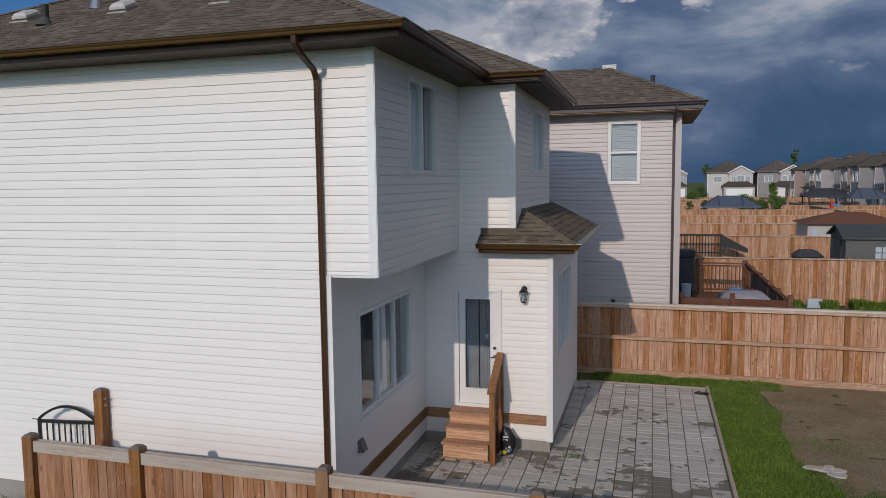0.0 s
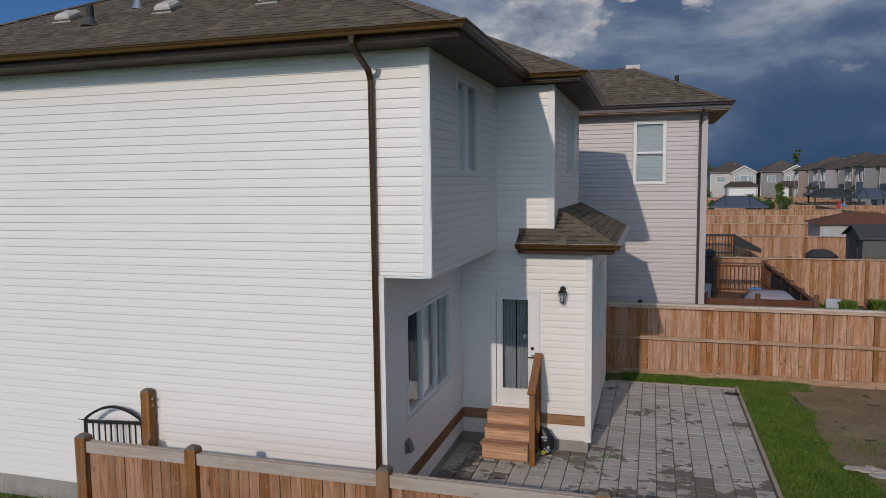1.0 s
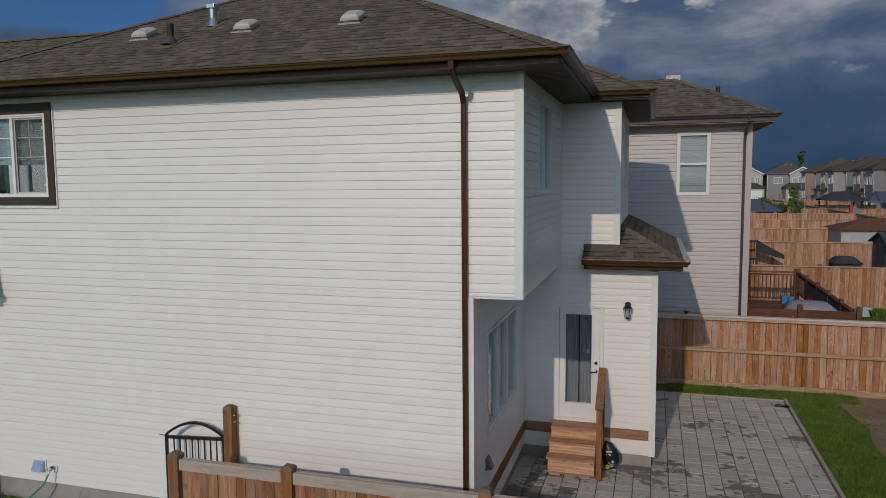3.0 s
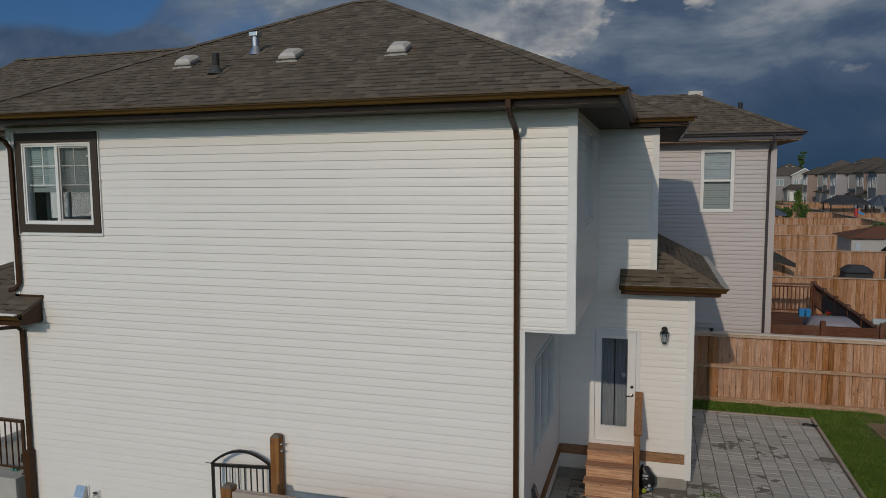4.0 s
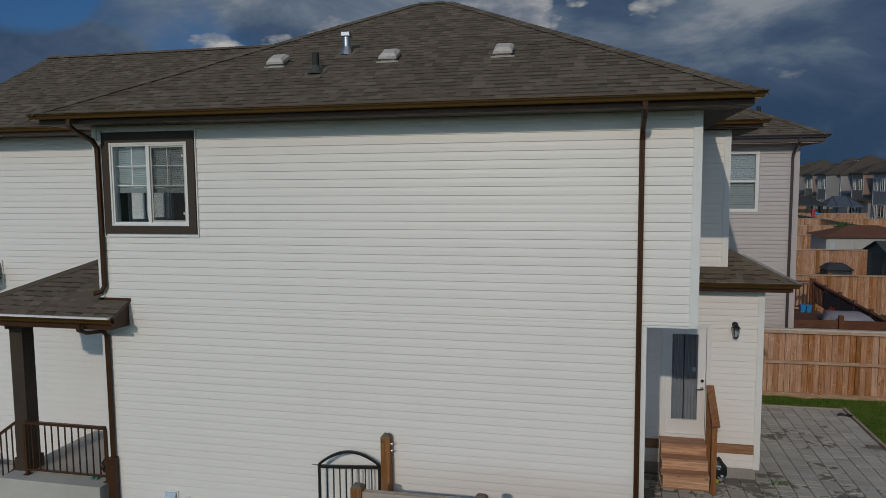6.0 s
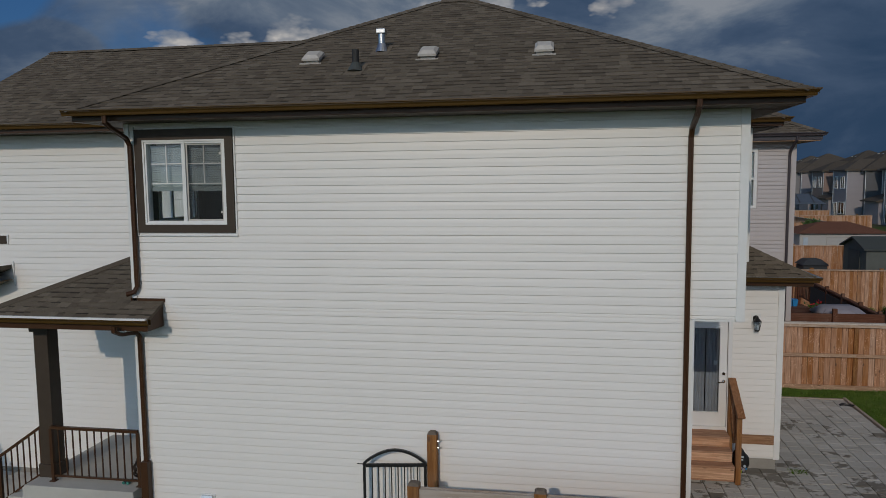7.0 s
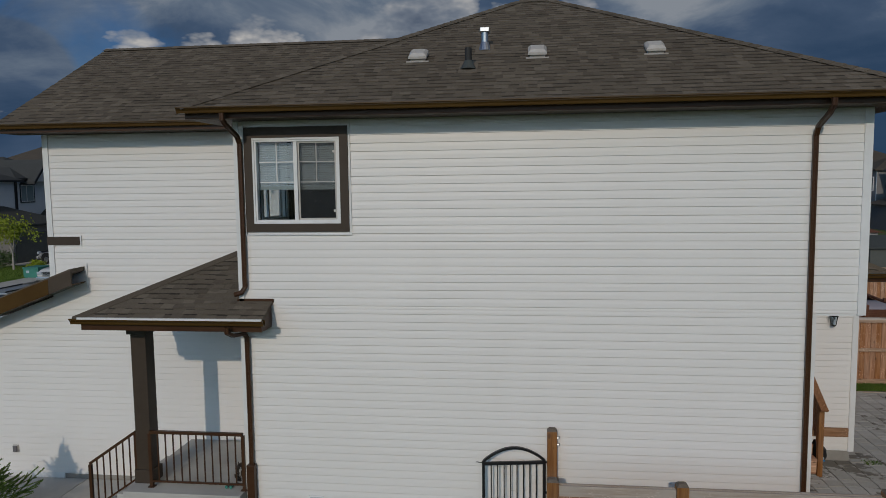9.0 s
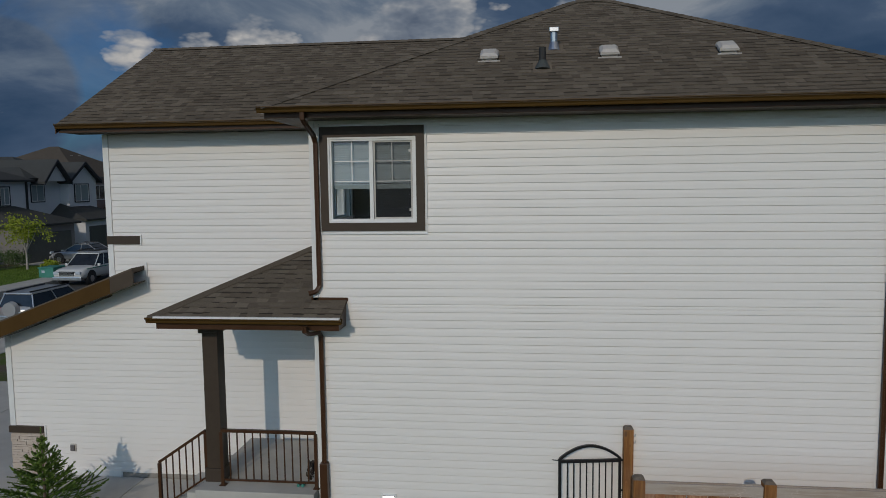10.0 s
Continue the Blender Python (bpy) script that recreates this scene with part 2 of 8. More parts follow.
WINDOW_BLIND = plain("grey white window blind", (0.27, 0.325, 0.335), (0.25, 0.30, 0.31), 4, 0.5, bump=0)
SHADE_CLOTH = plain("pale window shade", (0.66, 0.68, 0.71), (0.60, 0.62, 0.65), 4, 0.8, bump=0)
ASPHALT = plain("asphalt", (0.055, 0.054, 0.053), (0.075, 0.073, 0.07), 1.0, 0.9, bump=0.4, grain=70)
CEDAR_V = wood("cedar fence board", (0.42, 0.18, 0.065), (0.55, 0.295, 0.175), (0.63, 0.40, 0.285), 2)
CEDAR_NEAR = wood("brown cedar fence board", (0.27, 0.105, 0.036), (0.40, 0.19, 0.095), (0.50, 0.27, 0.165), 2, flecks=0.25)
CAP_WARM = wood("sun bleached fence cap", (0.56, 0.41, 0.31), (0.60, 0.455, 0.355), (0.64, 0.50, 0.40), 0)
CEDAR_POST = wood("brown stained post", (0.27, 0.115, 0.034), (0.32, 0.142, 0.045), (0.36, 0.17, 0.06), 2)
RAIL_X = wood("weathered fence rail", (0.45, 0.26, 0.155), (0.51, 0.32, 0.21), (0.55, 0.38, 0.27), 0)
CAP_X = wood("silvered fence cap", (0.44, 0.33, 0.26), (0.48, 0.38, 0.31), (0.52, 0.43, 0.36), 0, grey=(0.42, 0.365, 0.32))
CAP_LIGHT = wood("pale silvered fence cap", (0.58, 0.48, 0.40), (0.62, 0.53, 0.46), (0.66, 0.58, 0.51), 0, grey=(0.60, 0.54, 0.49))
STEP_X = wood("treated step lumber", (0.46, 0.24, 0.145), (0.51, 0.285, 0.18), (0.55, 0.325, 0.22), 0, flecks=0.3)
# risers are coloured paler than the treads for sun on their fronts
SUNLIT_RISER_X = wood("treated riser lumber coloured pale as sunlit", (0.66, 0.37, 0.225), (0.72, 0.44, 0.285), (0.76, 0.49, 0.335), 0, flecks=0.2)
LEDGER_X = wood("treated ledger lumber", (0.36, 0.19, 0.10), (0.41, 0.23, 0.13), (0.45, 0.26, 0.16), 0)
# a darker tone of the ledger lumber, with its grain along y
LEDGER_Y = wood("darker treated ledger lumber lengthwise", (0.20, 0.10, 0.035), (0.25, 0.125, 0.045), (0.28, 0.15, 0.06), 1)
RAIL_WOOD = wood("stained handrail", (0.30, 0.135, 0.06), (0.34, 0.16, 0.075), (0.37, 0.185, 0.095), 1)
DECK_WOOD = wood("red brown deck stain", (0.12, 0.045, 0.025), (0.15, 0.058, 0.033), (0.17, 0.07, 0.04), 0)


def glass_mat(name, tint):
    """Thin clear glass: see-through, with a mirror gloss that grows towards grazing."""
    k = Nodes(name)
    clear = k.t.nodes.new("ShaderNodeBsdfTransparent")
    clear.inputs["Color"].default_value = (*tint, 1)
    gloss = k.t.nodes.new("ShaderNodeBsdfGlossy")
    gloss.inputs["Roughness"].default_value = 0.0
    gloss.inputs["Color"].default_value = (0.95, 0.97, 1.0, 1)
    slant = k.t.nodes.new("ShaderNodeLayerWeight").outputs["Facing"]
    mirror = k.math("ADD", k.math("MULTIPLY", k.math("POWER", slant, 5.0), 0.94), 0.035)
    mixed = k.t.nodes.new("ShaderNodeMixShader")
    k.put(mixed.inputs[0], mirror)
    k.put(mixed.inputs[1], clear.outputs[0])
    k.put(mixed.inputs[2], gloss.outputs[0])
    k.put(k.t.nodes["Material Output"].inputs["Surface"], mixed.outputs[0])
    return k.m


GLASS = glass_mat("window glass", (0.93, 0.955, 0.96))
DARK_GLASS = plain("dark window glass", (0.016, 0.02, 0.024), (0.03, 0.035, 0.042), 1.5, 0.06, 0.0, 0.0)


def shingle_mat(name, dark, mid, light):
    k = Nodes(name, 0.92, 0.0, 0.2)
    r = k.random()
    col = k.ramp(r, [(0.0, dark), (0.40, mid), (0.72, mid), (0.9, light), (1.0, light)])
    grit = k.noise(170.0, 3.0, 0.7)
    col = k.mix(k.ramp(grit, [(0.35, 0.0), (0.65, 1.0)]), k.mix(1.0, col, (0.62, 0.6, 0.58), "MULTIPLY"), col)
    blotch = k.noise(0.9, 4.0, 0.6)
    col = k.mix(k.math("MULTIPLY", k.ramp(blotch, [(0.4, 0.0), (0.7, 1.0)]), 0.35), col, k.mix(1.0, col, (0.75, 0.74, 0.73), "MULTIPLY"))
    k.color(col)
    k.bump(grit, 0.6, 0.003)
    return k.m


SHINGLE = shingle_mat("brown laminate shingle", (0.134, 0.110, 0.085), (0.180, 0.149, 0.115), (0.222, 0.186, 0.146))
# dark granules that draw a shadow line under the course above
SHINGLE_SHADOW_BAND = shingle_mat("dark shadow-band granules of the shingles", (0.046, 0.038, 0.030), (0.064, 0.053, 0.041), (0.088, 0.073, 0.057))
FAR_SHINGLE = shingle_mat("far grey brown shingle", (0.105, 0.088, 0.072), (0.125, 0.105, 0.086), (0.15, 0.128, 0.108))
SLATE_SHINGLE = shingle_mat("charcoal shingle", (0.06, 0.064, 0.064), (0.085, 0.09, 0.09), (0.11, 0.115, 0.115))
RED_SHINGLE = shingle_mat("red brown shingle", (0.19, 0.085, 0.055), (0.235, 0.105, 0.07), (0.28, 0.13, 0.09))


def paver_mat():
    k = Nodes("grey concrete paver", 0.85, 0.0, 0.3)
    k.tc = k.t.nodes.new("ShaderNodeNewGeometry").outputs["Position"]
    r = k.random()
    base = k.ramp(r, [(0.0, (0.44, 0.42, 0.39)), (1.0, (0.575, 0.55, 0.52))])
    fine = k.noise(70.0, 4.0, 0.6)
    base = k.mix(k.ramp(fine, [(0.3, 0.0), (0.7, 1.0)]), k.mix(1.0, base, (0.82, 0.82, 0.82), "MULTIPLY"), base)
    # damp and dirty patches with ragged edges, in drifts that differ from stone to stone
    edge = k.noise(7.0, 8.0, 0.68, (1.0, 1.4, 1.0))
    drift = k.noise(0.75, 3.0, 0.5, shift=(2.0, 0.6, 0.0))
    lvl = k.math("ADD", k.math("ADD", k.math("MULTIPLY", edge, 0.65), k.math("MULTIPLY", drift, 1.0)), k.math("MULTIPLY", r, 0.22))
    xyz = k.t.nodes.new("ShaderNodeSeparateXYZ")
    k.put(xyz.inputs[0], k.tc)
    lvl = k.math("ADD", lvl, k.math("MULTIPLY", k.math("SUBTRACT", 12.6, xyz.outputs[1]), 0.035))
    wet = k.ramp(k.math("SUBTRACT", lvl, 0.35), [(0.66, 0.0), (0.69, 1.0)])
    col = k.mix(wet, base, (0.185, 0.168, 0.143))
    k.color(col)
    k.put(k.p.inputs["Roughness"], k.ramp(wet, [(0.0, 0.88), (1.0, 0.6)]))
    k.bump(fine, 0.3, 0.003)
    return k.m


PAVER = paver_mat()


def ground_mat():
    k = Nodes("lawn and bare ground", 0.95, 0.0, 0.2)
    a = k.noise(0.35, 6.0, 0.6)
    b = k.noise(14.0, 5.0, 0.7)
    grass = k.mix(k.ramp(b, [(0.3, 0.0), (0.7, 1.0)]), (0.05, 0.085, 0.015), (0.11, 0.155, 0.035))
    soil = k.mix(k.ramp(b, [(0.3, 0.0), (0.7, 1.0)]), (0.10, 0.077, 0.055), (0.15, 0.12, 0.09))
    k.color(k.mix(k.ramp(a, [(0.5, 0.0), (0.62, 1.0)]), grass, soil))
    k.bump(b, 0.6, 0.03)
    return k.m


def soil_mat():
    k = Nodes("bare damp soil", 0.95, 0.0, 0.2)
    a = k.noise(1.2, 6.0, 0.65)
    b = k.noise(22.0, 6.0, 0.7)
    col = k.mix(k.ramp(a, [(0.35, 0.0), (0.65, 1.0)]), (0.25, 0.185, 0.11), (0.34, 0.265, 0.17))
    col = k.mix(k.ramp(b, [(0.35, 0.0), (0.6, 1.0)]), k.mix(1.0, col, (0.6, 0.58, 0.55), "MULTIPLY"), col)
    k.color(col)
    k.bump(b, 0.7, 0.03)
    return k.m


def leaf_mat(name, c1, c2, c3):
    k = Nodes(name, 0.6, 0.0, 0.35)
    patch = k.noise(2.1, 4.0, 0.6)
    mixed = k.math("ADD", k.math("MULTIPLY", k.random(), 0.6), k.math("MULTIPLY", k.ramp(patch, [(0.33, 0.0), (0.67, 1.0)]), 0.4))
    k.color(k.ramp(mixed, [(0.0, c1), (0.5, c2), (1.0, c3)]))
    k.p.inputs["Subsurface Weight"].default_value = 0.0
    return k.m


GROUND = ground_mat()
SOIL = soil_mat()
GRASS = leaf_mat("grass blade", (0.046, 0.094, 0.011), (0.082, 0.156, 0.018), (0.19, 0.25, 0.05))
SPRUCE = leaf_mat("spruce needle", (0.06, 0.12, 0.02), (0.13, 0.225, 0.04), (0.27, 0.36, 0.075))
PALE_BARK = plain("pale smooth bark", (0.42, 0.40, 0.37), (0.33, 0.31, 0.29), 9, 0.8, bump=0.3)
YARD_LEAF = leaf_mat("garden leaf", (0.045, 0.10, 0.018), (0.085, 0.155, 0.03), (0.15, 0.225, 0.05))
LEAF = leaf_mat("spring leaf", (0.15, 0.21, 0.015), (0.24, 0.30, 0.025), (0.34, 0.39, 0.05))
DARK_LEAF = leaf_mat("dark leaf", (0.035, 0.075, 0.02), (0.06, 0.115, 0.03), (0.10, 0.16, 0.045))
BARK = plain("bark", (0.12, 0.09, 0.07), (0.18, 0.145, 0.115), 12, 0.9, bump=0.6)
STONE = plain("ledge stone veneer", (0.44, 0.36, 0.30), (0.55, 0.47, 0.41), 5, 0.9, bump=0.6, grain=25)
TEAL = plain("teal enamel", (0.03, 0.20, 0.16), (0.04, 0.23, 0.185), 3, 0.5)
BLUE_PLASTIC = plain("blue plastic", (0.01, 0.22, 0.55), (0.012, 0.26, 0.6), 3, 0.4)
RED_PLASTIC = plain("red plastic", (0.42, 0.02, 0.02), (0.46, 0.03, 0.03), 3, 0.4)
TARP = plain("lilac grey vinyl cover", (0.30, 0.28, 0.33), (0.25, 0.24, 0.28), 3, 0.6)
SHED_GREY = plain("dark grey resin", (0.085, 0.092, 0.085), (0.105, 0.112, 0.102), 3, 0.6)
SHED_ROOF = plain("charcoal resin roof", (0.05, 0.058, 0.055), (0.062, 0.07, 0.066), 3, 0.6)
SLATE_BLUE = plain("slate blue canopy cloth", (0.06, 0.085, 0.12), (0.075, 0.10, 0.14), 3, 0.7)
DARK_CLOTH = plain("dark canopy cloth", (0.03, 0.034, 0.04), (0.04, 0.044, 0.05), 3, 0.7)
SILVER_PAINT = plain("silver car paint", (0.46, 0.47, 0.48), (0.42, 0.43, 0.44), 2, 0.22, 0.35, 0.0)
WHITE_PAINT = plain("white car paint", (0.62, 0.64, 0.63), (0.60, 0.61, 0.61), 2, 0.22, 0.0, 0.0)
DARK_SOIL = plain("damp rotten wood", (0.045, 0.034, 0.026), (0.07, 0.052, 0.04), 12, 0.9)
JOINT = plain("joint sand", (0.14, 0.122, 0.10), (0.20, 0.175, 0.145), 9, 0.95)
k = Nodes("insect screen mesh", 0.8)
k.color((0.03, 0.032, 0.034))
k.p.inputs["Alpha"].default_value = 0.24
SCREEN = k.m

# ---- shape helpers ----


def hexa(bm, p):
    """A block from eight corners: four below, four above, each ring counter-clockwise."""
    v = [bm.verts.new(q) for q in p]
    for f in ((3, 2, 1, 0), (4, 5, 6, 7), (0, 1, 5, 4), (1, 2, 6, 5), (2, 3, 7, 6), (3, 0, 4, 7)):
        bm.faces.new([v[i] for i in f])
    return v


def block(bm, x0, x1, y0, y1, z0, z1, bevel=0.0):
    if bevel:
        t = bmesh.new()
        block(t, x0, x1, y0, y1, z0, z1)
        bmesh.ops.bevel(t, geom=t.edges[:], offset=bevel, segments=2, affect="EDGES", profile=0.6)
        merge(bm, t)
        return
    hexa(bm, [(x0, y0, z0), (x1, y0, z0), (x1, y1, z0), (x0, y1, z0), (x0, y0, z1), (x1, y0, z1), (x1, y1, z1), (x0, y1, z1)])


def merge(bm, other, m=None):
    if m is not None:
        bmesh.ops.transform(other, matrix=m, verts=other.verts[:])
    vs = {v: bm.verts.new(v.co) for v in other.verts}
    for f in other.faces:
        bm.faces.new([vs[v] for v in f.verts])
    other.free()


def tube(bm, a, b, r0, r1=None, n=10, caps=True):
    a, b = Vector(a), Vector(b)
    r1 = r0 if r1 is None else r1
    z = (b - a).normalized()
    x = z.orthogonal().normalized()
    y = z.cross(x)
    rings = [[bm.verts.new(p + (x * math.cos(i * math.tau / n) + y * math.sin(i * math.tau / n)) * r) for i in range(n)] for p, r in ((a, r0), (b, r1))]
    for i in range(n):
        bm.faces.new((rings[0][i], rings[0][(i + 1) % n], rings[1][(i + 1) % n], rings[1][i]))
    if caps:
        bm.faces.new(rings[0][::-1])
        bm.faces.new(rings[1])


def sweep(bm, pts, w, d, side=(1, 0, 0), closed=False):
    """A rectangular bar w wide (along side) and d deep along a line of points."""
    pts = [Vector(p) for p in pts]
    side = Vector(side).normalized()
    rings = []
    for i, p in enumerate(pts):
        t = (pts[min(i + 1, len(pts) - 1)] - pts[max(i - 1, 0)]).normalized()
        up = t.cross(side).normalized()
        s2 = up.cross(t).normalized()
        rings.append([bm.verts.new(p + s2 * a * w / 2 + up * b * d / 2) for a, b in ((-1, -1), (1, -1), (1, 1), (-1, 1))])
    for a, b in zip(rings, rings[1:]):
        for i in range(4):
            bm.faces.new((a[i], a[(i + 1) % 4], b[(i + 1) % 4], b[i]))
    bm.faces.new(rings[0][::-1])
    bm.faces.new(rings[-1])


def prism(bm, poly, axis, a, b):
    """A flat polygon, given in the two other axes, pulled from a to b along an axis."""
    def put(p, h):
        q = list(p)
        q.insert(axis, h)
        return bm.verts.new(q)
    lo, hi = [put(p, a) for p in poly], [put(p, b) for p in poly]
    n = len(poly)
    bm.faces.new(lo[::-1])
    bm.faces.new(hi)
    for i in range(n):
        bm.faces.new((lo[i], lo[(i + 1) % n], hi[(i + 1) % n], hi[i]))


def mesh_of(name, bm, material, smooth=False):
    bmesh.ops.recalc_face_normals(bm, faces=bm.faces[:])
    me = bpy.data.meshes.new(name)
    bm.to_mesh(me)
    bm.free()
    for m in material if isinstance(material, tuple) else (material,):
        me.materials.append(m)
    if smooth:
        me.polygons.foreach_set("use_smooth", [True] * len(me.polygons))
    return me


def part(name, bm, material, parent=None, label="", smooth=False, kind=""):
    ob = new(name, mesh_of(name, bm, material, smooth))
    ob.parent = parent
    return tagged(ob, label, kind=kind)


def thing(name, label, category, loc=(0, 0, 0), rz=0.0, group="", kind=""):
    ob = new(name)
    ob.empty_display_size = 0.2
    ob.matrix_basis = pose(*loc, 0, 0, rz)
    return tagged(ob, label, category, group, kind)


def solo(name, bm, material, label, category, group="", kind="", smooth=False):
    ob = new(name, mesh_of(name, bm, material, smooth))
    return tagged(ob, label, category, group, kind)


class Face:
    """A wall's outer plane: u runs along it, z is up, d points out of it."""

    def __init__(self, o, u, n):
        self.o, self.u, self.n = Vector(o), Vector(u), Vector(n)

    def p(self, u, z, d=0.0):
        return self.o + self.u * u + self.n * d + Vector((0, 0, z))

    def box(self, bm, u0, u1, z0, z1, d0, d1):
        hexa(bm, [self.p(u0, z0, d0), self.p(u1, z0, d0), self.p(u1, z0, d1), self.p(u0, z0, d1),
                  self.p(u0, z1, d0), self.p(u1, z1, d0), self.p(u1, z1, d1), self.p(u0, z1, d1)])


COURSE = 0.12


def holes_split(lo, hi, cuts):
    """What is left of lo..hi when the cuts are taken out."""
    left = [(lo, hi)]
    for a, b in cuts:
        left = [q for s, e in left for q in ((s, min(e, a)), (max(s, b), e)) if q[1] - q[0] > 0.004]
    return left


def wall_core(name, face, rects, holes, material, parent, thick=0.16, label=""):
    """The body of a wall, as blocks round its openings."""
    bm = bmesh.new()
    us = sorted({q for r in (*rects, *holes) for q in r[:2]})
    zs = sorted({q for r in (*rects, *holes) for q in r[2:]})

    def solid(i, j):
        if not (0 <= i < len(us) - 1 and 0 <= j < len(zs) - 1):
            return False
        u, z = (us[i] + us[i + 1]) / 2, (zs[j] + zs[j + 1]) / 2
        return any(r[0] < u < r[1] and r[2] < z < r[3] for r in rects) and not any(h[0] < u < h[1] and h[2] < z < h[3] for h in holes)

    made = {}

    def at(i, j, back):
        if (i, j, back) not in made:
            made[i, j, back] = bm.verts.new(face.p(us[i], zs[j], -thick if back else 0.0))
        return made[i, j, back]

    for i in range(len(us) - 1):
        for j in range(len(zs) - 1):
            if not solid(i, j):
                continue
            ring = ((i, j), (i + 1, j), (i + 1, j + 1), (i, j + 1))
            for back in (0, 1):
                bm.faces.new([at(*q, back) for q in ring])
            for p, q, di, dj in ((ring[0], ring[1], 0, -1), (ring[1], ring[2], 1, 0), (ring[2], ring[3], 0, 1), (ring[3], ring[0], -1, 0)):
                if not solid(i + di, j + dj):
                    bm.faces.new((at(*p, 0), at(*q, 0), at(*q, 1), at(*p, 1)))
    return part(name, bm, material, parent, label)


def siding(face, rects, holes, material, parent, base, limit=None, course=COURSE, joined=False, lap=0.0145):
    """Lapped vinyl courses on a wall, cut round its openings. limit(z): the least u at that height."""
    joint = bmesh.new()
    for u0, u1, z0, z1 in rects:
        k0 = math.floor((z0 - base) / course + 0.001)
        k1 = math.ceil((z1 - base) / course - 0.001)
        for k in range(k0, k1):
            b0 = base + k * course
            lo, hi = max(b0, z0), min(b0 + course, z1)
            if hi - lo < 0.004:
                continue
            zs = sorted({lo, hi, *(q for h in holes for q in h[2:] if lo < q < hi)})
            for s, e in zip(zs, zs[1:]):
                mid = (s + e) / 2
                ua = u0 if limit is None else max(u0, limit(e))
                if u1 - ua < 0.02:
                    continue
                for a, b in holes_split(ua, u1, [(h[0], h[1]) for h in holes if h[2] < mid < h[3]]):
                    bm = joint if joined else bmesh.new()
                    d0 = lap - (lap - 0.004) * (s - b0) / course
                    d1 = lap - (lap - 0.004) * (e - b0) / course
                    f, q = face, []
                    top = max(s + 0.005, e - (0.005 if e > b0 + course - 0.001 else 0.0))
                    knee = s + (top - s) * 0.55
                    for u in (a, b):
                        q.append([bm.verts.new(f.p(u, *r)) for r in ((s, 0.0), (s, d0 - 0.003), (s + 0.004, d0), (knee, d0 * 0.5 + d1 * 0.5 + 0.0016), (top, d1), (top, 0.0))])
                    for i in range(5):
                        bm.faces.new((q[0][i], q[0][i + 1], q[1][i + 1], q[1][i]))
                    bm.faces.new(q[0])
                    bm.faces.new(q[1][::-1])
                    if not joined:
                        part("siding_board", bm, material, parent)
    if joined:
        part("siding", joint, material, parent, kind="stuff")
    else:
        joint.free()


def shingles(o, u, v, n, left, right, vmax, material, parent, singles=0, expo=0.143, rng=None, wide=(0.10, 0.21)):
    """Laminate shingle tabs on a roof slope, course by course; the first ones stand alone, the rest are joined."""
    rng = rng or random.Random(5)
    o, u, v, n = Vector(o), Vector(u), Vector(v), Vector(n)
    joint, made = bmesh.new(), 0
    for i in range(int(vmax / expo) + 1):
        v0, v1 = i * expo, min((i + 1) * expo + 0.03, vmax)
        if v1 - v0 < 0.03:
            continue
        a, end, tooth = left(v0), right(v0), i % 2 == 0
        while a < end - 0.01:
            b = min(a + rng.uniform(*wide), end)
            if end - b < 0.06:
                b = end
            tooth = not tooth
            t = rng.uniform(0.010, 0.014) if tooth else rng.uniform(0.006, 0.009)
            drop = (rng.uniform(-0.010, -0.003) if tooth else rng.uniform(0.0, 0.006)) if i else 0.0
            ta, tb = max(a, left(v1)), min(b, right(v1))
            if tb - ta < 0.005:
                ta = tb = min(max((a + b) / 2, left(v1)), right(v1))
            alone = made < singles
            bm = bmesh.new() if alone else joint

            def put(uu, vv, h):
                return bm.verts.new(o + u * uu + v * vv + n * h)
            f0, f1 = put(a, v0 + drop, t), put(b, v0 + drop, t)
            l0, l1 = put(a, v0 + drop, 0.0), put(b, v0 + drop, 0.0)
            bm.faces.new((l0, l1, f1, f0))
            if tb - ta > 0.01:
                b0, b1 = put(ta, v1, 0.002), put(tb, v1, 0.002)
                k = ((0.80 if tooth else 0.70) + rng.uniform(-0.05, 0.05)) * expo / (v1 - v0)
                m0, m1 = bm.verts.new(f0.co.lerp(b0.co, k)), bm.verts.new(f1.co.lerp(b1.co, k))
                bm.faces.new((f0, f1, m1, m0))
                # the upper strip of a tab takes the coloured shadow line
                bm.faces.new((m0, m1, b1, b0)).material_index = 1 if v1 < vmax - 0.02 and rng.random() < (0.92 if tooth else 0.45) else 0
                bm.faces.new((l0, f0, m0, b0))
                bm.faces.new((l1, b1, m1, f1))
            else:
                b0 = put(ta, v1, 0.002)
                bm.faces.new((f0, f1, b0))
            if alone:
                part("shingle", bm, (material, SHINGLE_SHADOW_BAND), parent)
            made += 1
            a = b
    if joint.verts:
        part("shingles", joint, (material, SHINGLE_SHADOW_BAND), parent, kind="stuff")
    else:
        joint.free()


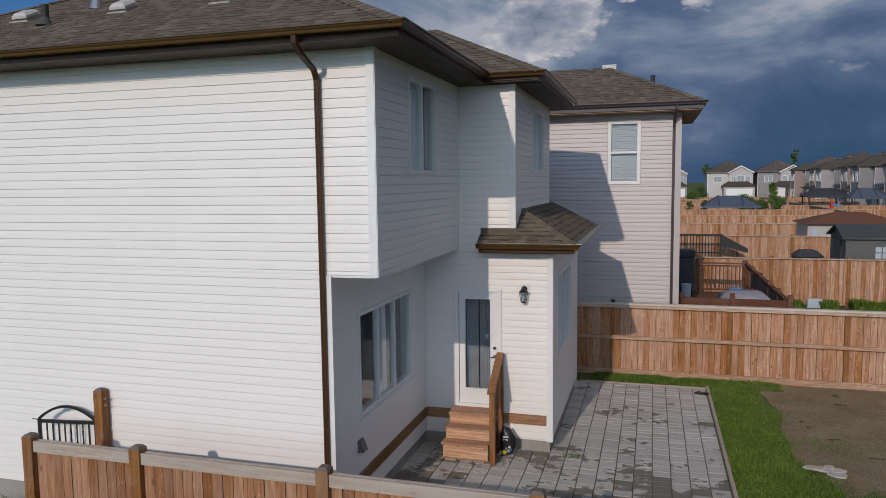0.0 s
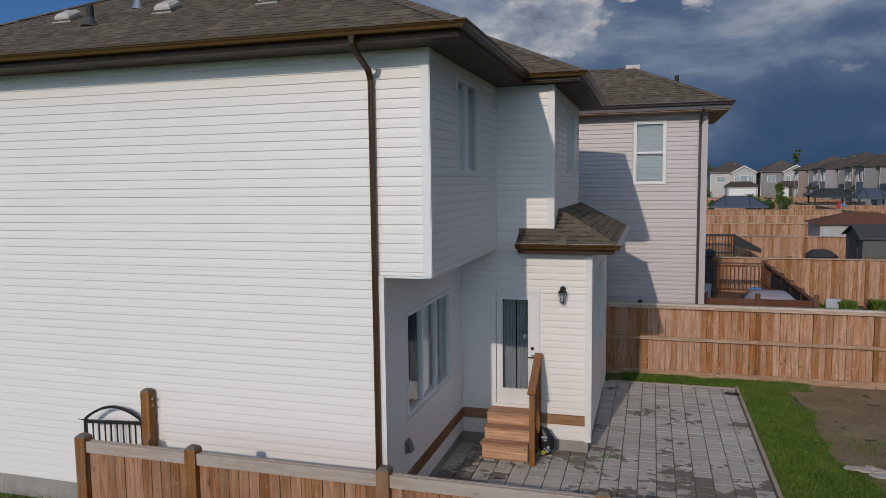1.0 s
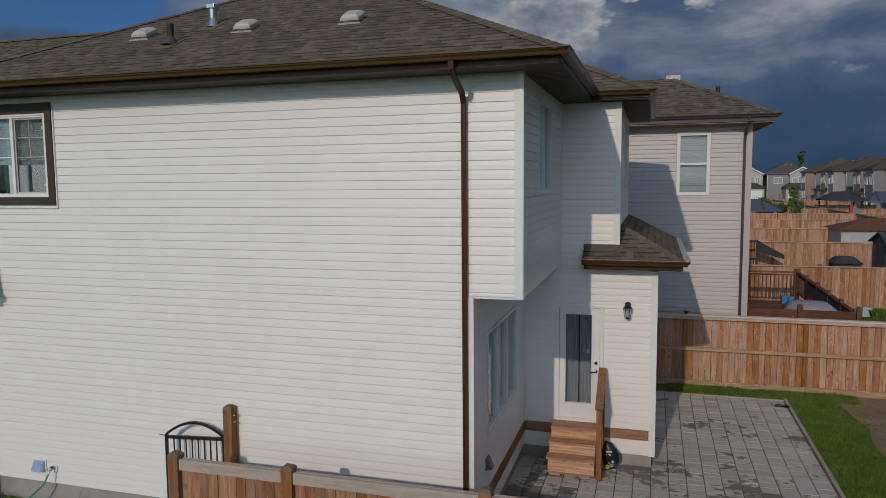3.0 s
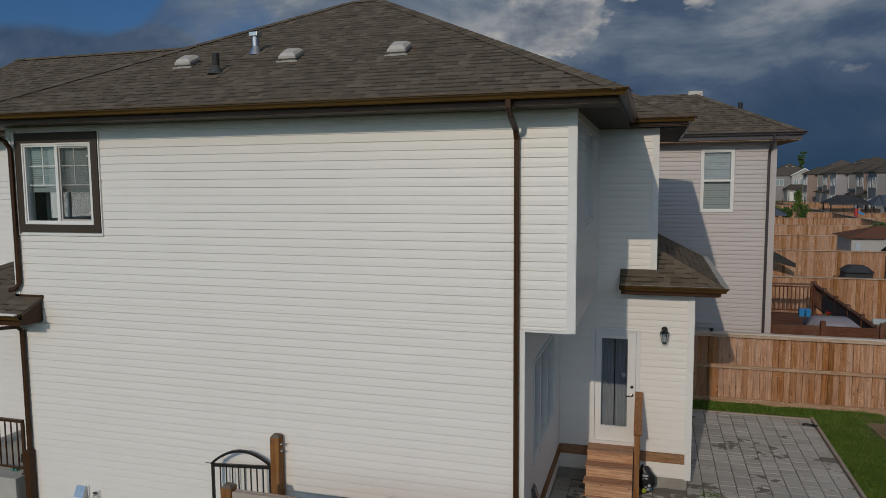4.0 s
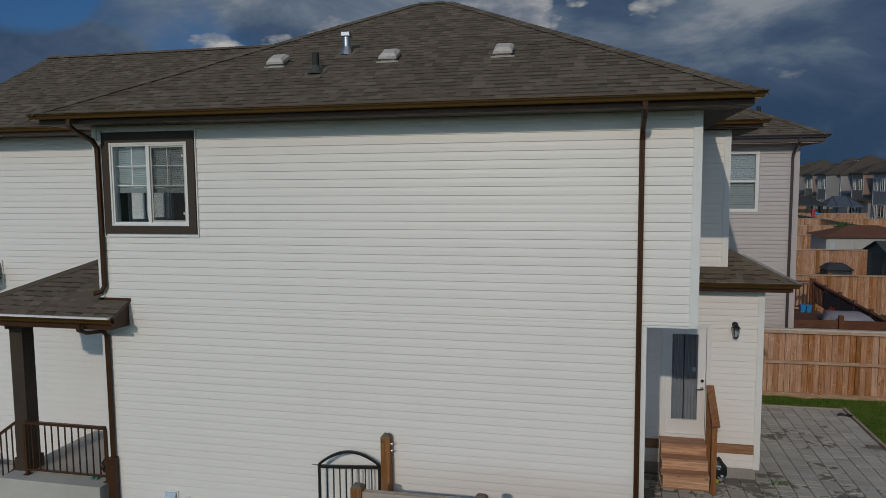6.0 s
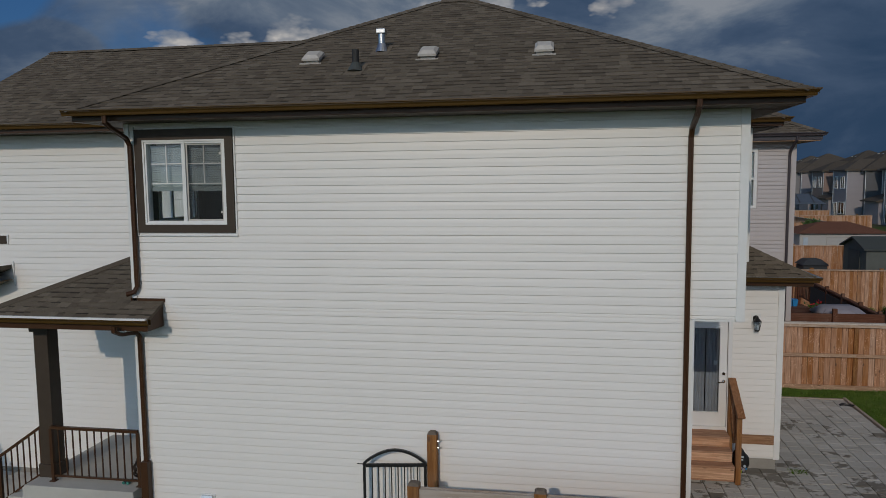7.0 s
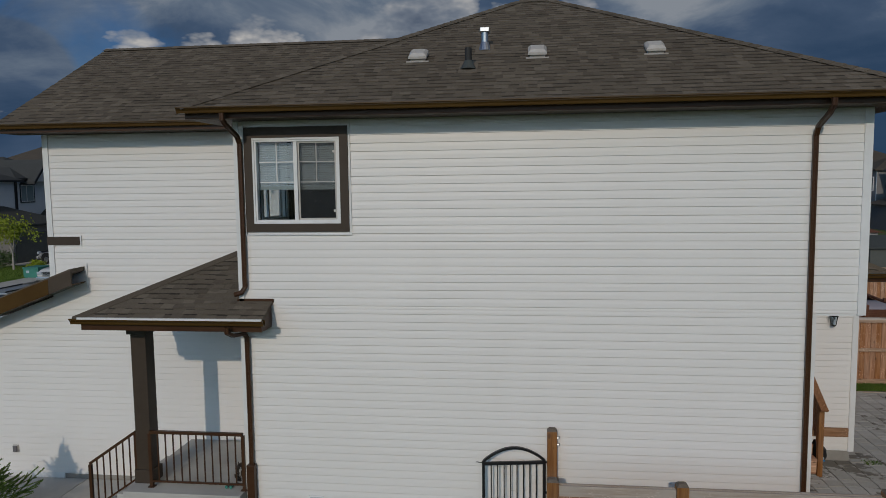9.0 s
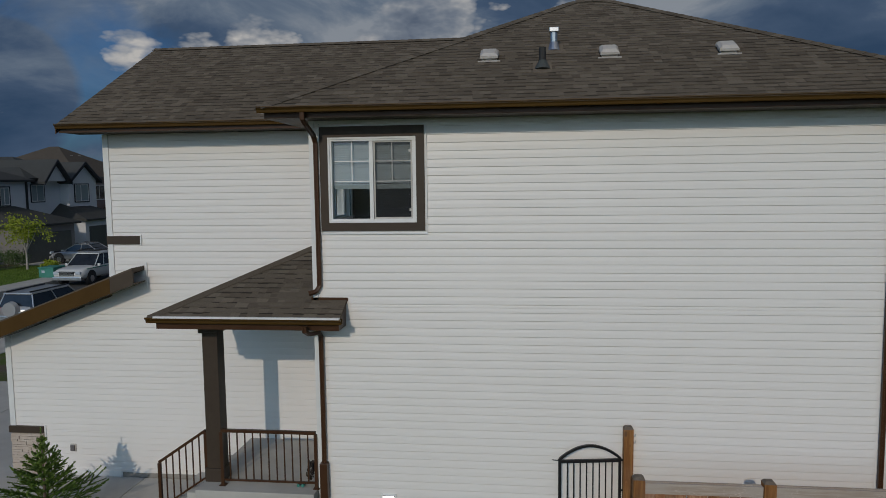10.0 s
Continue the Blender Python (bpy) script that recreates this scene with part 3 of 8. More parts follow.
def hip_caps(a, b, material, parent, w=0.15, step=0.16, fall=0.052):
    """Overlapping cap shingles along a hip or ridge."""
    a, b = Vector(a), Vector(b)
    t = (b - a).normalized()
    side = t.cross(Vector((0, 0, 1))).normalized()
    up = side.cross(t).normalized()
    bm = bmesh.new()
    for i in range(int((b - a).length / step)):
        p, q = a + t * i * step, a + t * ((i + 1) * step + 0.03)
        r = []
        for c, h in ((p, 0.027), (q, 0.018)):
            r.append([bm.verts.new(c + side * s * w - up * (fall if s else 0) + up * h) for s in (-1, 0, 1)])
        for j in (0, 1):
            bm.faces.new((r[0][j], r[0][j + 1], r[1][j + 1], r[1][j]))
        low = [bm.verts.new(v.co - up * 0.014) for v in r[0]]
        for j in (0, 1):
            bm.faces.new((low[j], low[j + 1], r[0][j + 1], r[0][j]))
    return part("ridge_cap", bm, material, parent, kind="stuff")


def gutter(pts, out, material, parent, mitre=(0, 0)):
    """A K-style gutter below the roof edge: pts along its back, out the way it faces; mitre: 1 where an end meets another run round a corner."""
    bm = bmesh.new()
    out = Vector(out)
    prof = [(0.0, 0.0), (0.0, -0.10), (0.070, -0.10), (0.076, -0.088), (0.080, -0.058), (0.097, -0.036), (0.110, -0.026), (0.104, -0.019), (0.118, -0.013), (0.118, 0.006), (0.095, 0.006), (0.095, -0.012), (0.06, -0.09), (0.01, -0.09), (0.01, 0.0)]
    prof = [(x, z * 0.84) for x, z in prof]
    a, b = Vector(pts[0]), Vector(pts[1])
    t = (b - a).normalized()
    rings = [[bm.verts.new(p + out * x + t * x * k + Vector((0, 0, z))) for x, z in prof] for p, k in ((a, -mitre[0]), (b, mitre[1]))]
    m = len(prof)
    for i in range(m):
        bm.faces.new((rings[0][i], rings[0][(i + 1) % m], rings[1][(i + 1) % m], rings[1][i]))
    if not mitre[0]:
        bm.faces.new(rings[0][::-1])
    if not mitre[1]:
        bm.faces.new(rings[1])
    return part("gutter", bm, material, parent)


def window(parent, face, u0, u1, z0, z1, split=(), rail=None, trim=0.0, trim_mat=None, blind=0.0, grille=False, depth=1.6, label="", curtain=False, room=True, casing=0.05, screen=None, shade=None, pitch=0.027, head=0.0):
    """A window in its opening: white frame, panes, room behind. split: mullions; rail: a cross bar's height."""
    w = thing("window", label or "white vinyl framed house window with clear panes", "window")
    w.parent = parent
    del w["category"]
    bm = bmesh.new()
    if casing:
        for a, b, s, e in ((u0 - casing, u1 + casing, z1, z1 + casing), (u0 - casing, u1 + casing, z0 - casing, z0), (u0 - casing, u0, z0, z1), (u1, u1 + casing, z0, z1)):
            face.box(bm, a, b, s, e, -0.06, 0.024)
    f = 0.028
    for a, b, s, e in ((u0, u1, z1 - f, z1), (u0, u1, z0, z0 + f), (u0, u0 + f, z0 + f, z1 - f), (u1 - f, u1, z0 + f, z1 - f)):
        face.box(bm, a, b, s, e, -0.09, 0.008)
    for q in split:
        face.box(bm, q - 0.028, q + 0.028, z0 + f, z1 - f, -0.075, 0.002)
    if rail:
        face.box(bm, u0 + f, u1 - f, rail - 0.028, rail + 0.028, -0.075, 0.004)
    part("window_frame", bm, TRIM_WHITE, w)
    edges = [u0 + f, *split, u1 - f]
    for i, (a, b) in enumerate(zip(edges, edges[1:])):
        a, b = a + (0.028 if i else 0), b - (0.028 if i < len(edges) - 2 else 0)
        for s, e in ([(z0 + f, z1 - f)] if not rail else [(z0 + f, rail - 0.028), (rail + 0.028, z1 - f)]):
            bm = bmesh.new()
            face.box(bm, a, b, s, e, -0.046, -0.040)
            g = part("pane", bm, GLASS, w)
            g.visible_shadow = False
    if grille:
        bm = bmesh.new()
        for i, (a, b) in enumerate(zip(edges, edges[1:])):
            top, low = z1 - f, z0 + (z1 - z0) * 0.485
            m = (a + b) / 2
            face.box(bm, m - 0.007, m + 0.007, low, top, -0.039, -0.032)
            for h in (low, low + (top - low) * 0.5):
                face.box(bm, a + 0.028, b - 0.028, h - 0.007, h + 0.007, -0.039, -0.032)
        part("grille", bm, TRIM_WHITE, w)
    if trim:
        bm = bmesh.new()
        c = casing
        for a, b, s, e in ((u0 - trim, u1 + trim, z1 + c, z1 + trim + head), (u0 - trim, u1 + trim, z0 - trim, z0 - c), (u0 - trim, u0 - c, z0 - c, z1 + c), (u1 + c, u1 + trim, z0 - c, z1 + c)):
            face.box(bm, a, b, s, e, 0.0, 0.03)
        part("window_trim", bm, trim_mat, w, "brown painted trim board")
    if blind:
        bm = bmesh.new()
        h = z1 - f - 0.02
        while h > z1 - blind:
            hexa(bm, [face.p(u0 + f, h - pitch * 0.88, -0.110), face.p(u1 - f, h - pitch * 0.88, -0.110), face.p(u1 - f, h - pitch * 0.88, -0.112), face.p(u0 + f, h - pitch * 0.88, -0.112),
                      face.p(u0 + f, h, -0.119), face.p(u1 - f, h, -0.119), face.p(u1 - f, h, -0.121), face.p(u0 + f, h, -0.121)])
            h -= pitch
        face.box(bm, u0 + f, u1 - f, z1 - blind - 0.085, z1 - blind - 0.01, -0.130, -0.106)
        part("blind", bm, WINDOW_BLIND, w, "grey-white horizontal slat blind")
    if shade:
        bm = bmesh.new()
        n = max(6, int((shade[1] - shade[0]) / 0.045))
        row = [[bm.verts.new(face.p(shade[0] + (shade[1] - shade[0]) * i / n, s, -0.065 - (0.02 if i % 2 else 0.0))) for i in range(n + 1)] for s in (z0 + 0.02, z1)]
        for i in range(n):
            bm.faces.new((row[0][i], row[0][i + 1], row[1][i + 1], row[1][i]))
        part("curtain", bm, SHADE_CLOTH, w, "pale grey hanging blind")
    if curtain:
        bm = bmesh.new()
        n = int((u1 - u0) / 0.05)
        row = [[bm.verts.new(face.p(u0 + (u1 - u0) * i / n, s, -0.22 - (0.03 if i % 2 else 0.0))) for i in range(n + 1)] for s in (z0, z1)]
        for i in range(n):
            bm.faces.new((row[0][i], row[0][i + 1], row[1][i + 1], row[1][i]))
        part("curtain", bm, CURTAIN, w, "grey pleated curtain cloth")
    if screen:
        bm = bmesh.new()
        face.box(bm, *screen, z0 + f, z1 - f, -0.030, -0.028)
        part("insect_screen", bm, SCREEN, w, "fine grey insect screen").visible_shadow = False
        bm = bmesh.new()
        a, b = screen
        for q in ((a, b, z1 - f - 0.025, z1 - f), (a, b, z0 + f, z0 + f + 0.025), (a, a + 0.022, z0 + f + 0.025, z1 - f - 0.025), (b - 0.022, b, z0 + f + 0.025, z1 - f - 0.025)):
            face.box(bm, *q, -0.034, -0.018)
        for h in (z0 + 0.16, z1 - 0.18):
            face.box(bm, b - 0.05, b - 0.022, h - 0.018, h + 0.018, -0.030, -0.014)
        part("screen_frame", bm, VENT_PLASTIC, w, "grey screen frame with two clips")
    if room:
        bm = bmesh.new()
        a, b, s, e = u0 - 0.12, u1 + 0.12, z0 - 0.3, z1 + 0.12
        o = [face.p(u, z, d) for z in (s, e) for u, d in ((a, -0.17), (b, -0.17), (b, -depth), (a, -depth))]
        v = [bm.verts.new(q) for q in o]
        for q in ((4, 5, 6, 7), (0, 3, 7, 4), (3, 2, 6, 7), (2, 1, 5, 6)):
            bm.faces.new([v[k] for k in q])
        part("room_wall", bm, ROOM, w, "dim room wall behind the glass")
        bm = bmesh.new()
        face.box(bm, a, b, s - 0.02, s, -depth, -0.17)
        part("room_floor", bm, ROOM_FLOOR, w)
    return w


def corner_post(face, u0, u1, z0, z1, parent, material=None, d=0.03):
    bm = bmesh.new()
    face.box(bm, u0, u1, z0, z1, -0.05, d)
    return part("corner_trim", bm, material or TRIM_WHITE, parent)


def downspout(pts, parent, side=(1, 0, 0), w=0.068, d=0.055, material=None):
    """A corrugated rectangular pipe along a line of points."""
    bm = bmesh.new()
    pts, side = [Vector(p) for p in pts], Vector(side).normalized()
    prof = [(-0.5, -0.36), (-0.40, -0.5), (-0.16, -0.5), (-0.10, -0.40), (0.10, -0.40), (0.16, -0.5), (0.40, -0.5), (0.5, -0.36), (0.5, 0.36), (0.4, 0.5), (-0.4, 0.5), (-0.5, 0.36)]
    rings = []
    for i, p in enumerate(pts):
        t = (pts[min(i + 1, len(pts) - 1)] - pts[max(i - 1, 0)]).normalized()
        up = t.cross(side).normalized()
        if up.y > 0 or (abs(up.y) < 0.01 and up.z < 0):
            up = -up
        across = up.cross(t).normalized()
        across = across if across.dot(side) > 0 else -across
        rings.append([bm.verts.new(p + across * a * w - up * b * d) for a, b in prof])
    m = len(prof)
    for a, b in zip(rings, rings[1:]):
        for i in range(m):
            bm.faces.new((a[i], a[(i + 1) % m], b[(i + 1) % m], b[i]))
    bm.faces.new(rings[0][::-1])
    bm.faces.new(rings[-1])
    return part("downspout", bm, material or BROWN_METAL, parent)


# ---- the white house ----
house = thing("house", "two-storey house in white vinyl siding with brown gutters and shingle roof", "house")
WY, DY = 8.28, 12.211          # side wall, door wall
XL, XR, XO = -12.30, -4.072, -3.395   # side wall's ends; upper overhang
XE, XF = -1.75, -2.40          # rear bump, below and above
YF = 16.56                     # far side
SOF = 6.45                     # soffit height
BASE = 0.35                    # lowest siding
S = 0.512                      # roof slope

side = Face((0, WY, 0), (1, 0, 0), (0, -1, 0))
sw = (-12.01, -10.735, 4.958, 6.172)
OH = 3.645                     # underside of the overhang
srects = [(XL, XR, BASE, OH), (XL, XO, OH, SOF)]
w1 = wall_core("wall", side, srects, [sw], TRIM_WHITE, house, label="long side wall in white lapped siding")
siding(side, [(XL, XR, BASE, OH), (XL, XO - 0.085, OH, SOF)], [(-12.16, -10.56, 4.77, 6.385)], WHITE_VINYL, w1, 0.337)
window(house, side, *sw, split=(-11.385,), trim=0.15, head=0.038, trim_mat=BROWN_TRIM, casing=0.028, blind=0.655, pitch=0.034, grille=True, screen=(-11.35, -10.77), room=False, label="sliding window with brown trim, half-lowered white blind")
corner_post(side, XO - 0.085, XO + 0.02, OH - 0.017, SOF, house)
corner_post(side, XR - 0.012, XR + 0.062, 0.33, OH - 0.005, house)
corner_post(side, XL - 0.02, XL + 0.06, BASE, SOF, house)

# white J-channel round the brown window trim
bm = bmesh.new()
for q in ((-12.172, -12.16, 4.758, 6.40), (-10.56, -10.545, 4.758, 6.40), (-12.16, -10.56, 4.756, 4.77)):
    side.box(bm, *q, 0.0, 0.034)
part("window_channel", bm, TRIM_WHITE, house)

over = Face((XO, 0, 0), (0, 1, 0), (1, 0, 0))
ow = (9.60, 10.82, 4.96, 6.27)
w2 = wall_core("wall", over, [(WY + 0.16, DY, OH, SOF)], [ow], TRIM_WHITE, house, label="upper overhanging rear wall in white siding")
siding(over, [(WY + 0.085, DY - 0.03, OH, SOF)], [(9.55, 10.87, 4.91, 6.32)], WHITE_VINYL, w2, 0.337)
window(house, over, *ow, split=(10.21,), casing=0.035, shade=(9.62, 10.2), label="white framed sliding window on the upper rear wall")
corner_post(over, WY - 0.02, WY + 0.085, OH - 0.017, SOF, house)
bm = bmesh.new()
block(bm, XR - 0.1, XO - 0.001, WY + 0.002, DY - 0.002, OH - 0.03, OH - 0.003)
part("overhang_soffit", bm, TRIM_WHITE, house)

low = Face((XR + 0.02, 0, 0), (0, 1, 0), (1, 0, 0))
lw = (9.20, 11.36, 1.51, 2.96)
w3 = wall_core("wall", low, [(WY + 0.16, DY, 0.24, OH - 0.031)], [lw], TRIM_WHITE, house, label="ground floor rear wall in white siding")
siding(low, [(WY + 0.02, DY - 0.03, 0.70, OH - 0.033)], [(9.14, 11.42, 1.45, 3.02)], WHITE_VINYL, w3, 0.337)
siding(low, [(WY + 0.02, DY - 0.03, 0.25, 0.53)], [], WHITE_VINYL, w3, 0.217)
window(house, low, *lw, split=(9.92, 10.64), casing=0.035, shade=(9.95, 10.45), label="wide three-pane white window at the rear", depth=2.2, curtain=False)
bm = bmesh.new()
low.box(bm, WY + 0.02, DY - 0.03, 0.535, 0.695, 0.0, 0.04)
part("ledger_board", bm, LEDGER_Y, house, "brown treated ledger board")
corner_post(low, WY - 0.0, WY + 0.02, 0.33, OH - 0.033, house)

dface = Face((0, DY, 0), (1, 0, 0), (0, -1, 0))
dr = (-3.41, -2.69, 0.80, 2.86)
w4 = wall_core("wall", dface, [(XR + 0.02, XE, 0.24, 3.56), (XR + 0.02, XF, 3.56, SOF)], [dr], TRIM_WHITE, house, label="rear recess wall in white siding round the door")
siding(dface, [(XR + 0.03, XE - 0.08, 0.70, 3.55), (XR + 0.03, XF - 0.08, 3.55, SOF)], [(-3.49, -2.61, 0.5, 2.92)], WHITE_VINYL, w4, 0.337)
siding(dface, [(XR + 0.03, XE - 0.08, 0.27, 0.52)], [], WHITE_VINYL, w4, 0.265, course=0.125)
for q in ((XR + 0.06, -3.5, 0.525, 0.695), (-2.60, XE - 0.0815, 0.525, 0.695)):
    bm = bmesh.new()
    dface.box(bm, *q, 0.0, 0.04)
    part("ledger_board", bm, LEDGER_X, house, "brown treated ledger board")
corner_post(dface, XE - 0.08, XE + 0.02, 0.235, 3.54, house)
corner_post(dface, XF - 0.08, XF + 0.02, 3.57, SOF, house)

eface = Face((XE, 0, 0), (0, 1, 0), (1, 0, 0))
ew = (13.05, 15.05, 1.60, 3.08)
w5 = wall_core("wall", eface, [(DY + 0.16, YF, 0.24, 3.54)], [ew], TRIM_WHITE, house, label="rear bump-out wall in white siding")
siding(eface, [(DY + 0.08, YF - 0.03, 0.27, 3.54)], [(12.99, 15.11, 1.54, 3.14)], WHITE_VINYL, w5, 0.337)
window(house, eface, *ew, split=(13.7, 14.4), label="wide three-pane white window on the bump-out")
corner_post(eface, DY - 0.02, DY + 0.08, 0.235, 3.54, house)

fface = Face((XF, 0, 0), (0, 1, 0), (1, 0, 0))
fw = (14.25, 15.50, 4.99, 6.20)
w6 = wall_core("wall", fface, [(DY + 0.16, YF, 3.5, SOF)], [fw], TRIM_WHITE, house, label="upper rear bump wall in white siding")
siding(fface, [(DY + 0.08, YF - 0.03, 3.9, SOF)], [(14.19, 15.56, 4.93, 6.26)], WHITE_VINYL, w6, 0.337)
window(house, fface, *fw, split=(14.88,), casing=0.035, shade=(14.28, 14.86), label="white framed sliding window on the upper bump")
corner_post(fface, DY - 0.02, DY + 0.08, 3.57, SOF, house)

# far side, front and garage
SETY, XG, XFR = 10.35, -19.12, -16.88
far = Face((0, YF, 0), (-1, 0, 0), (0, 1, 0))
wall_core("wall", far, [(-XE, -XFR, 0.0, 3.5), (-XF, -XFR, 3.5, SOF), (-XFR, -XG, -0.15, 2.6)], [], WHITE_VINYL, house)
setb = Face((0, SETY, 0), (1, 0, 0), (0, -1, 0))


def garage_top(x):
    return 4.02 + (x + 16.18) * 0.372 - 0.30


w8 = wall_core("wall", setb, [(XFR, XL + 0.16, 0.0, SOF + 0.02), (XG, XFR, -0.1, 2.62)], [], TRIM_WHITE, house, label="set-back side wall in white siding beside the porch")
siding(setb, [(XFR + 0.09, XL + 0.1, 0.02, SOF + 0.02), (XG + 0.09, XFR + 0.09, 0.78, 3.55)], [], WHITE_VINYL, w8, 0.337 - 3 * COURSE,
       limit=lambda z: XFR + 0.09 if z > 3.58 else max(XG + 0.09, -16.18 + (z + 0.30 - 4.02) / 0.372 + 0.1))
siding(setb, [(-18.40, XFR + 0.09, 0.02, 0.78)], [], WHITE_VINYL, w8, 0.337 - 3 * COURSE)
bm = bmesh.new()
prism(bm, [(XG, 2.6), (XFR + 0.02, 2.6), (XFR + 0.02, garage_top(XFR)), (XG, garage_top(XG))], 1, SETY + 0.01, SETY + 0.16)
part("garage_wall", bm, TRIM_WHITE, house)
corner_post(setb, XFR - 0.02, XFR + 0.09, 3.62, SOF + 0.02, house)
corner_post(setb, XG - 0.02, XG + 0.09, 0.88, 2.66, house)
front = Face((XFR, 0, 0), (0, -1, 0), (-1, 0, 0))
wall_core("wall", front, [(-YF, -SETY - 0.16, 0.0, SOF)], [], WHITE_VINYL, house)
gfront = Face((XG, 0, 0), (0, -1, 0), (-1, 0, 0))
wall_core("wall", gfront, [(-YF, -SETY - 0.16, -0.1, 2.62)], [], WHITE_VINYL, house)
nook = Face((XL, 0, 0), (0, -1, 0), (-1, 0, 0))
nk = (-9.93, -8.84, 4.955, 6.17)
w11 = wall_core("wall", nook, [(-SETY, -WY - 0.16, 0.0, SOF)], [nk], TRIM_WHITE, house)
siding(nook, [(-SETY + 0.03, -WY - 0.03, 0.9, SOF)], [(nk[0] - 0.04, nk[1] + 0.04, nk[2] - 0.04, nk[3] + 0.04)], WHITE_VINYL, w11, 0.337, joined=True)
window(house, nook, *nk, split=(-9.385,), casing=0.035, room=False, label="white framed sliding window over the porch roof")
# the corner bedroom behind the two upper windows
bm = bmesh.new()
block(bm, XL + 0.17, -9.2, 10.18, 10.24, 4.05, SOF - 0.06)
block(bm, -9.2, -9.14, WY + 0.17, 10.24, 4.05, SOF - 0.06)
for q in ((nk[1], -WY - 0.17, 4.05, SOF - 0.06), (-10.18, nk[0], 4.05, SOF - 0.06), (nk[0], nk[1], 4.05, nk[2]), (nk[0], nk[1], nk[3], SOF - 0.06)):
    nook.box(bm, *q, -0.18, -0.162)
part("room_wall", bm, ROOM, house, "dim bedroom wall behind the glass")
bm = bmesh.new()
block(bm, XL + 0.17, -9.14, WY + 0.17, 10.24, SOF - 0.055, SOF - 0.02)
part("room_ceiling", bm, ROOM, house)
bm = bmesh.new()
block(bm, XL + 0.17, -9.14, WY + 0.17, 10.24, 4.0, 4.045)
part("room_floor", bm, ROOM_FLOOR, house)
bm = bmesh.new()
for q in ((nk[0] - 0.07, nk[1] + 0.07, nk[3], nk[3] + 0.07), (nk[0] - 0.07, nk[1] + 0.07, nk[2] - 0.07, nk[2]), (nk[0] - 0.07, nk[0], nk[2], nk[3]), (nk[1], nk[1] + 0.07, nk[2], nk[3])):
    nook.box(bm, *q, -0.20, -0.181)
part("inner_casing", bm, TRIM_WHITE, house, "white casing inside the bedroom")

# small brown band with its white edge, and the stone column at the garage
bm = bmesh.new()
setb.box(bm, XFR - 0.03, -16.25, 4.435, 4.59, 0.0, 0.036)
part("band_board", bm, BROWN_TRIM, house, "short dark brown band board")
bm = bmesh.new()
setb.box(bm, -16.248, -16.225, 4.42, 4.61, 0.0, 0.040)
setb.box(bm, -18.435, -18.40, 0.0, 0.90, 0.0, 0.03)
part("band_edge", bm, TRIM_WHITE, house)
bm = bmesh.new()
setb.box(bm, XG - 0.03, -18.44, 0.75, 0.88, 0.0, 0.07)
part("column_cap", bm, BROWN_TRIM, house, "dark brown column cap")
stone_wall = bmesh.new()
setb.box(stone_wall, XG, -18.45, -0.1, 0.75, 0.0, 0.03)
stone_base = part("stone_column", stone_wall, STONE, house, "pale ledge stone veneer")

# foundation
bm = bmesh.new()
block(bm, XL + 0.02, XR - 0.02, WY + 0.03, WY + 0.25, -0.3, BASE - 0.002)
block(bm, XR - 0.2, XR - 0.015, WY + 0.25, DY + 0.03, -0.3, 0.24)
block(bm, XR - 0.02, XE - 0.03, DY + 0.03, DY + 0.25, -0.3, 0.24)
block(bm, XE - 0.25, XE - 0.03, DY + 0.25, YF - 0.02, -0.3, 0.24)
block(bm, XG + 0.02, XL + 0.02, SETY + 0.02, SETY + 0.2, -0.4, 0.02)
part("foundation", bm, CONCRETE, house, "stained concrete foundation")


# roofs
def slab(pts, up=0.0, thick=0.05):
    """A sloping roof deck under a polygon."""
    bm = bmesh.new()
    hi = [bm.verts.new(Vector(p) + Vector((0, 0, up))) for p in pts]
    lo = [bm.verts.new(Vector(p) - Vector((0, 0, thick))) for p in pts]
    bm.faces.new(hi)
    bm.faces.new(lo[::-1])
    n = len(pts)
    for i in range(n):
        bm.faces.new((lo[i], lo[(i + 1) % n], hi[(i + 1) % n], hi[i]))
    return bm


EY, EZ = 7.66, 6.60            # main eave
EXL, EXR, EYF = -12.87, -2.80, 17.14
H = (EYF - EY) / 2             # half the depth of the hip roof
RZ = EZ + S * H
RA, RB = EXL + H, EXR - H      # ridge ends
LV = math.hypot(1, S)
NY = Vector((0, -S, 1)).normalized()
NXP = Vector((S, 0, 1)).normalized()
ridge_l, ridge_r = (RA, EY + H, RZ), (RB, EY + H, RZ)
roof = part("roof", slab([(EXL, EY, EZ), (EXR, EY, EZ), ridge_r, ridge_l]), SHINGLE, house, "brown laminate shingle hip roof")
part("roof_deck", slab([(EXR, EY, EZ), (EXR, EYF, EZ), ridge_r]), SHINGLE, roof)
part("roof_deck", slab([(EXR, EYF, EZ), (EXL, EYF, EZ), ridge_l, ridge_r]), SHINGLE, roof)
part("roof_deck", slab([(EXL, EYF, EZ), (EXL, EY, EZ), ridge_l]), SHINGLE, roof)
VY = Vector((0, 1, S)).normalized()
hip_caps((EXR, EY, EZ), ridge_r, SHINGLE, roof)
hip_caps((EXL, EY, EZ), ridge_l, SHINGLE, roof)
hip_caps(ridge_l, ridge_r, SHINGLE, roof, fall=0.074)
# upper bump's roof, a hip that runs back into the main slope
BX, BY, BYF, BZ = -1.86, 11.85, 17.0, 6.60
bh = (BYF - BY) / 2
bR = (BX - bh, BY + bh, BZ + S * bh)
bA = (EXR - bh + 0.0, BY + bh, BZ + S * bh)
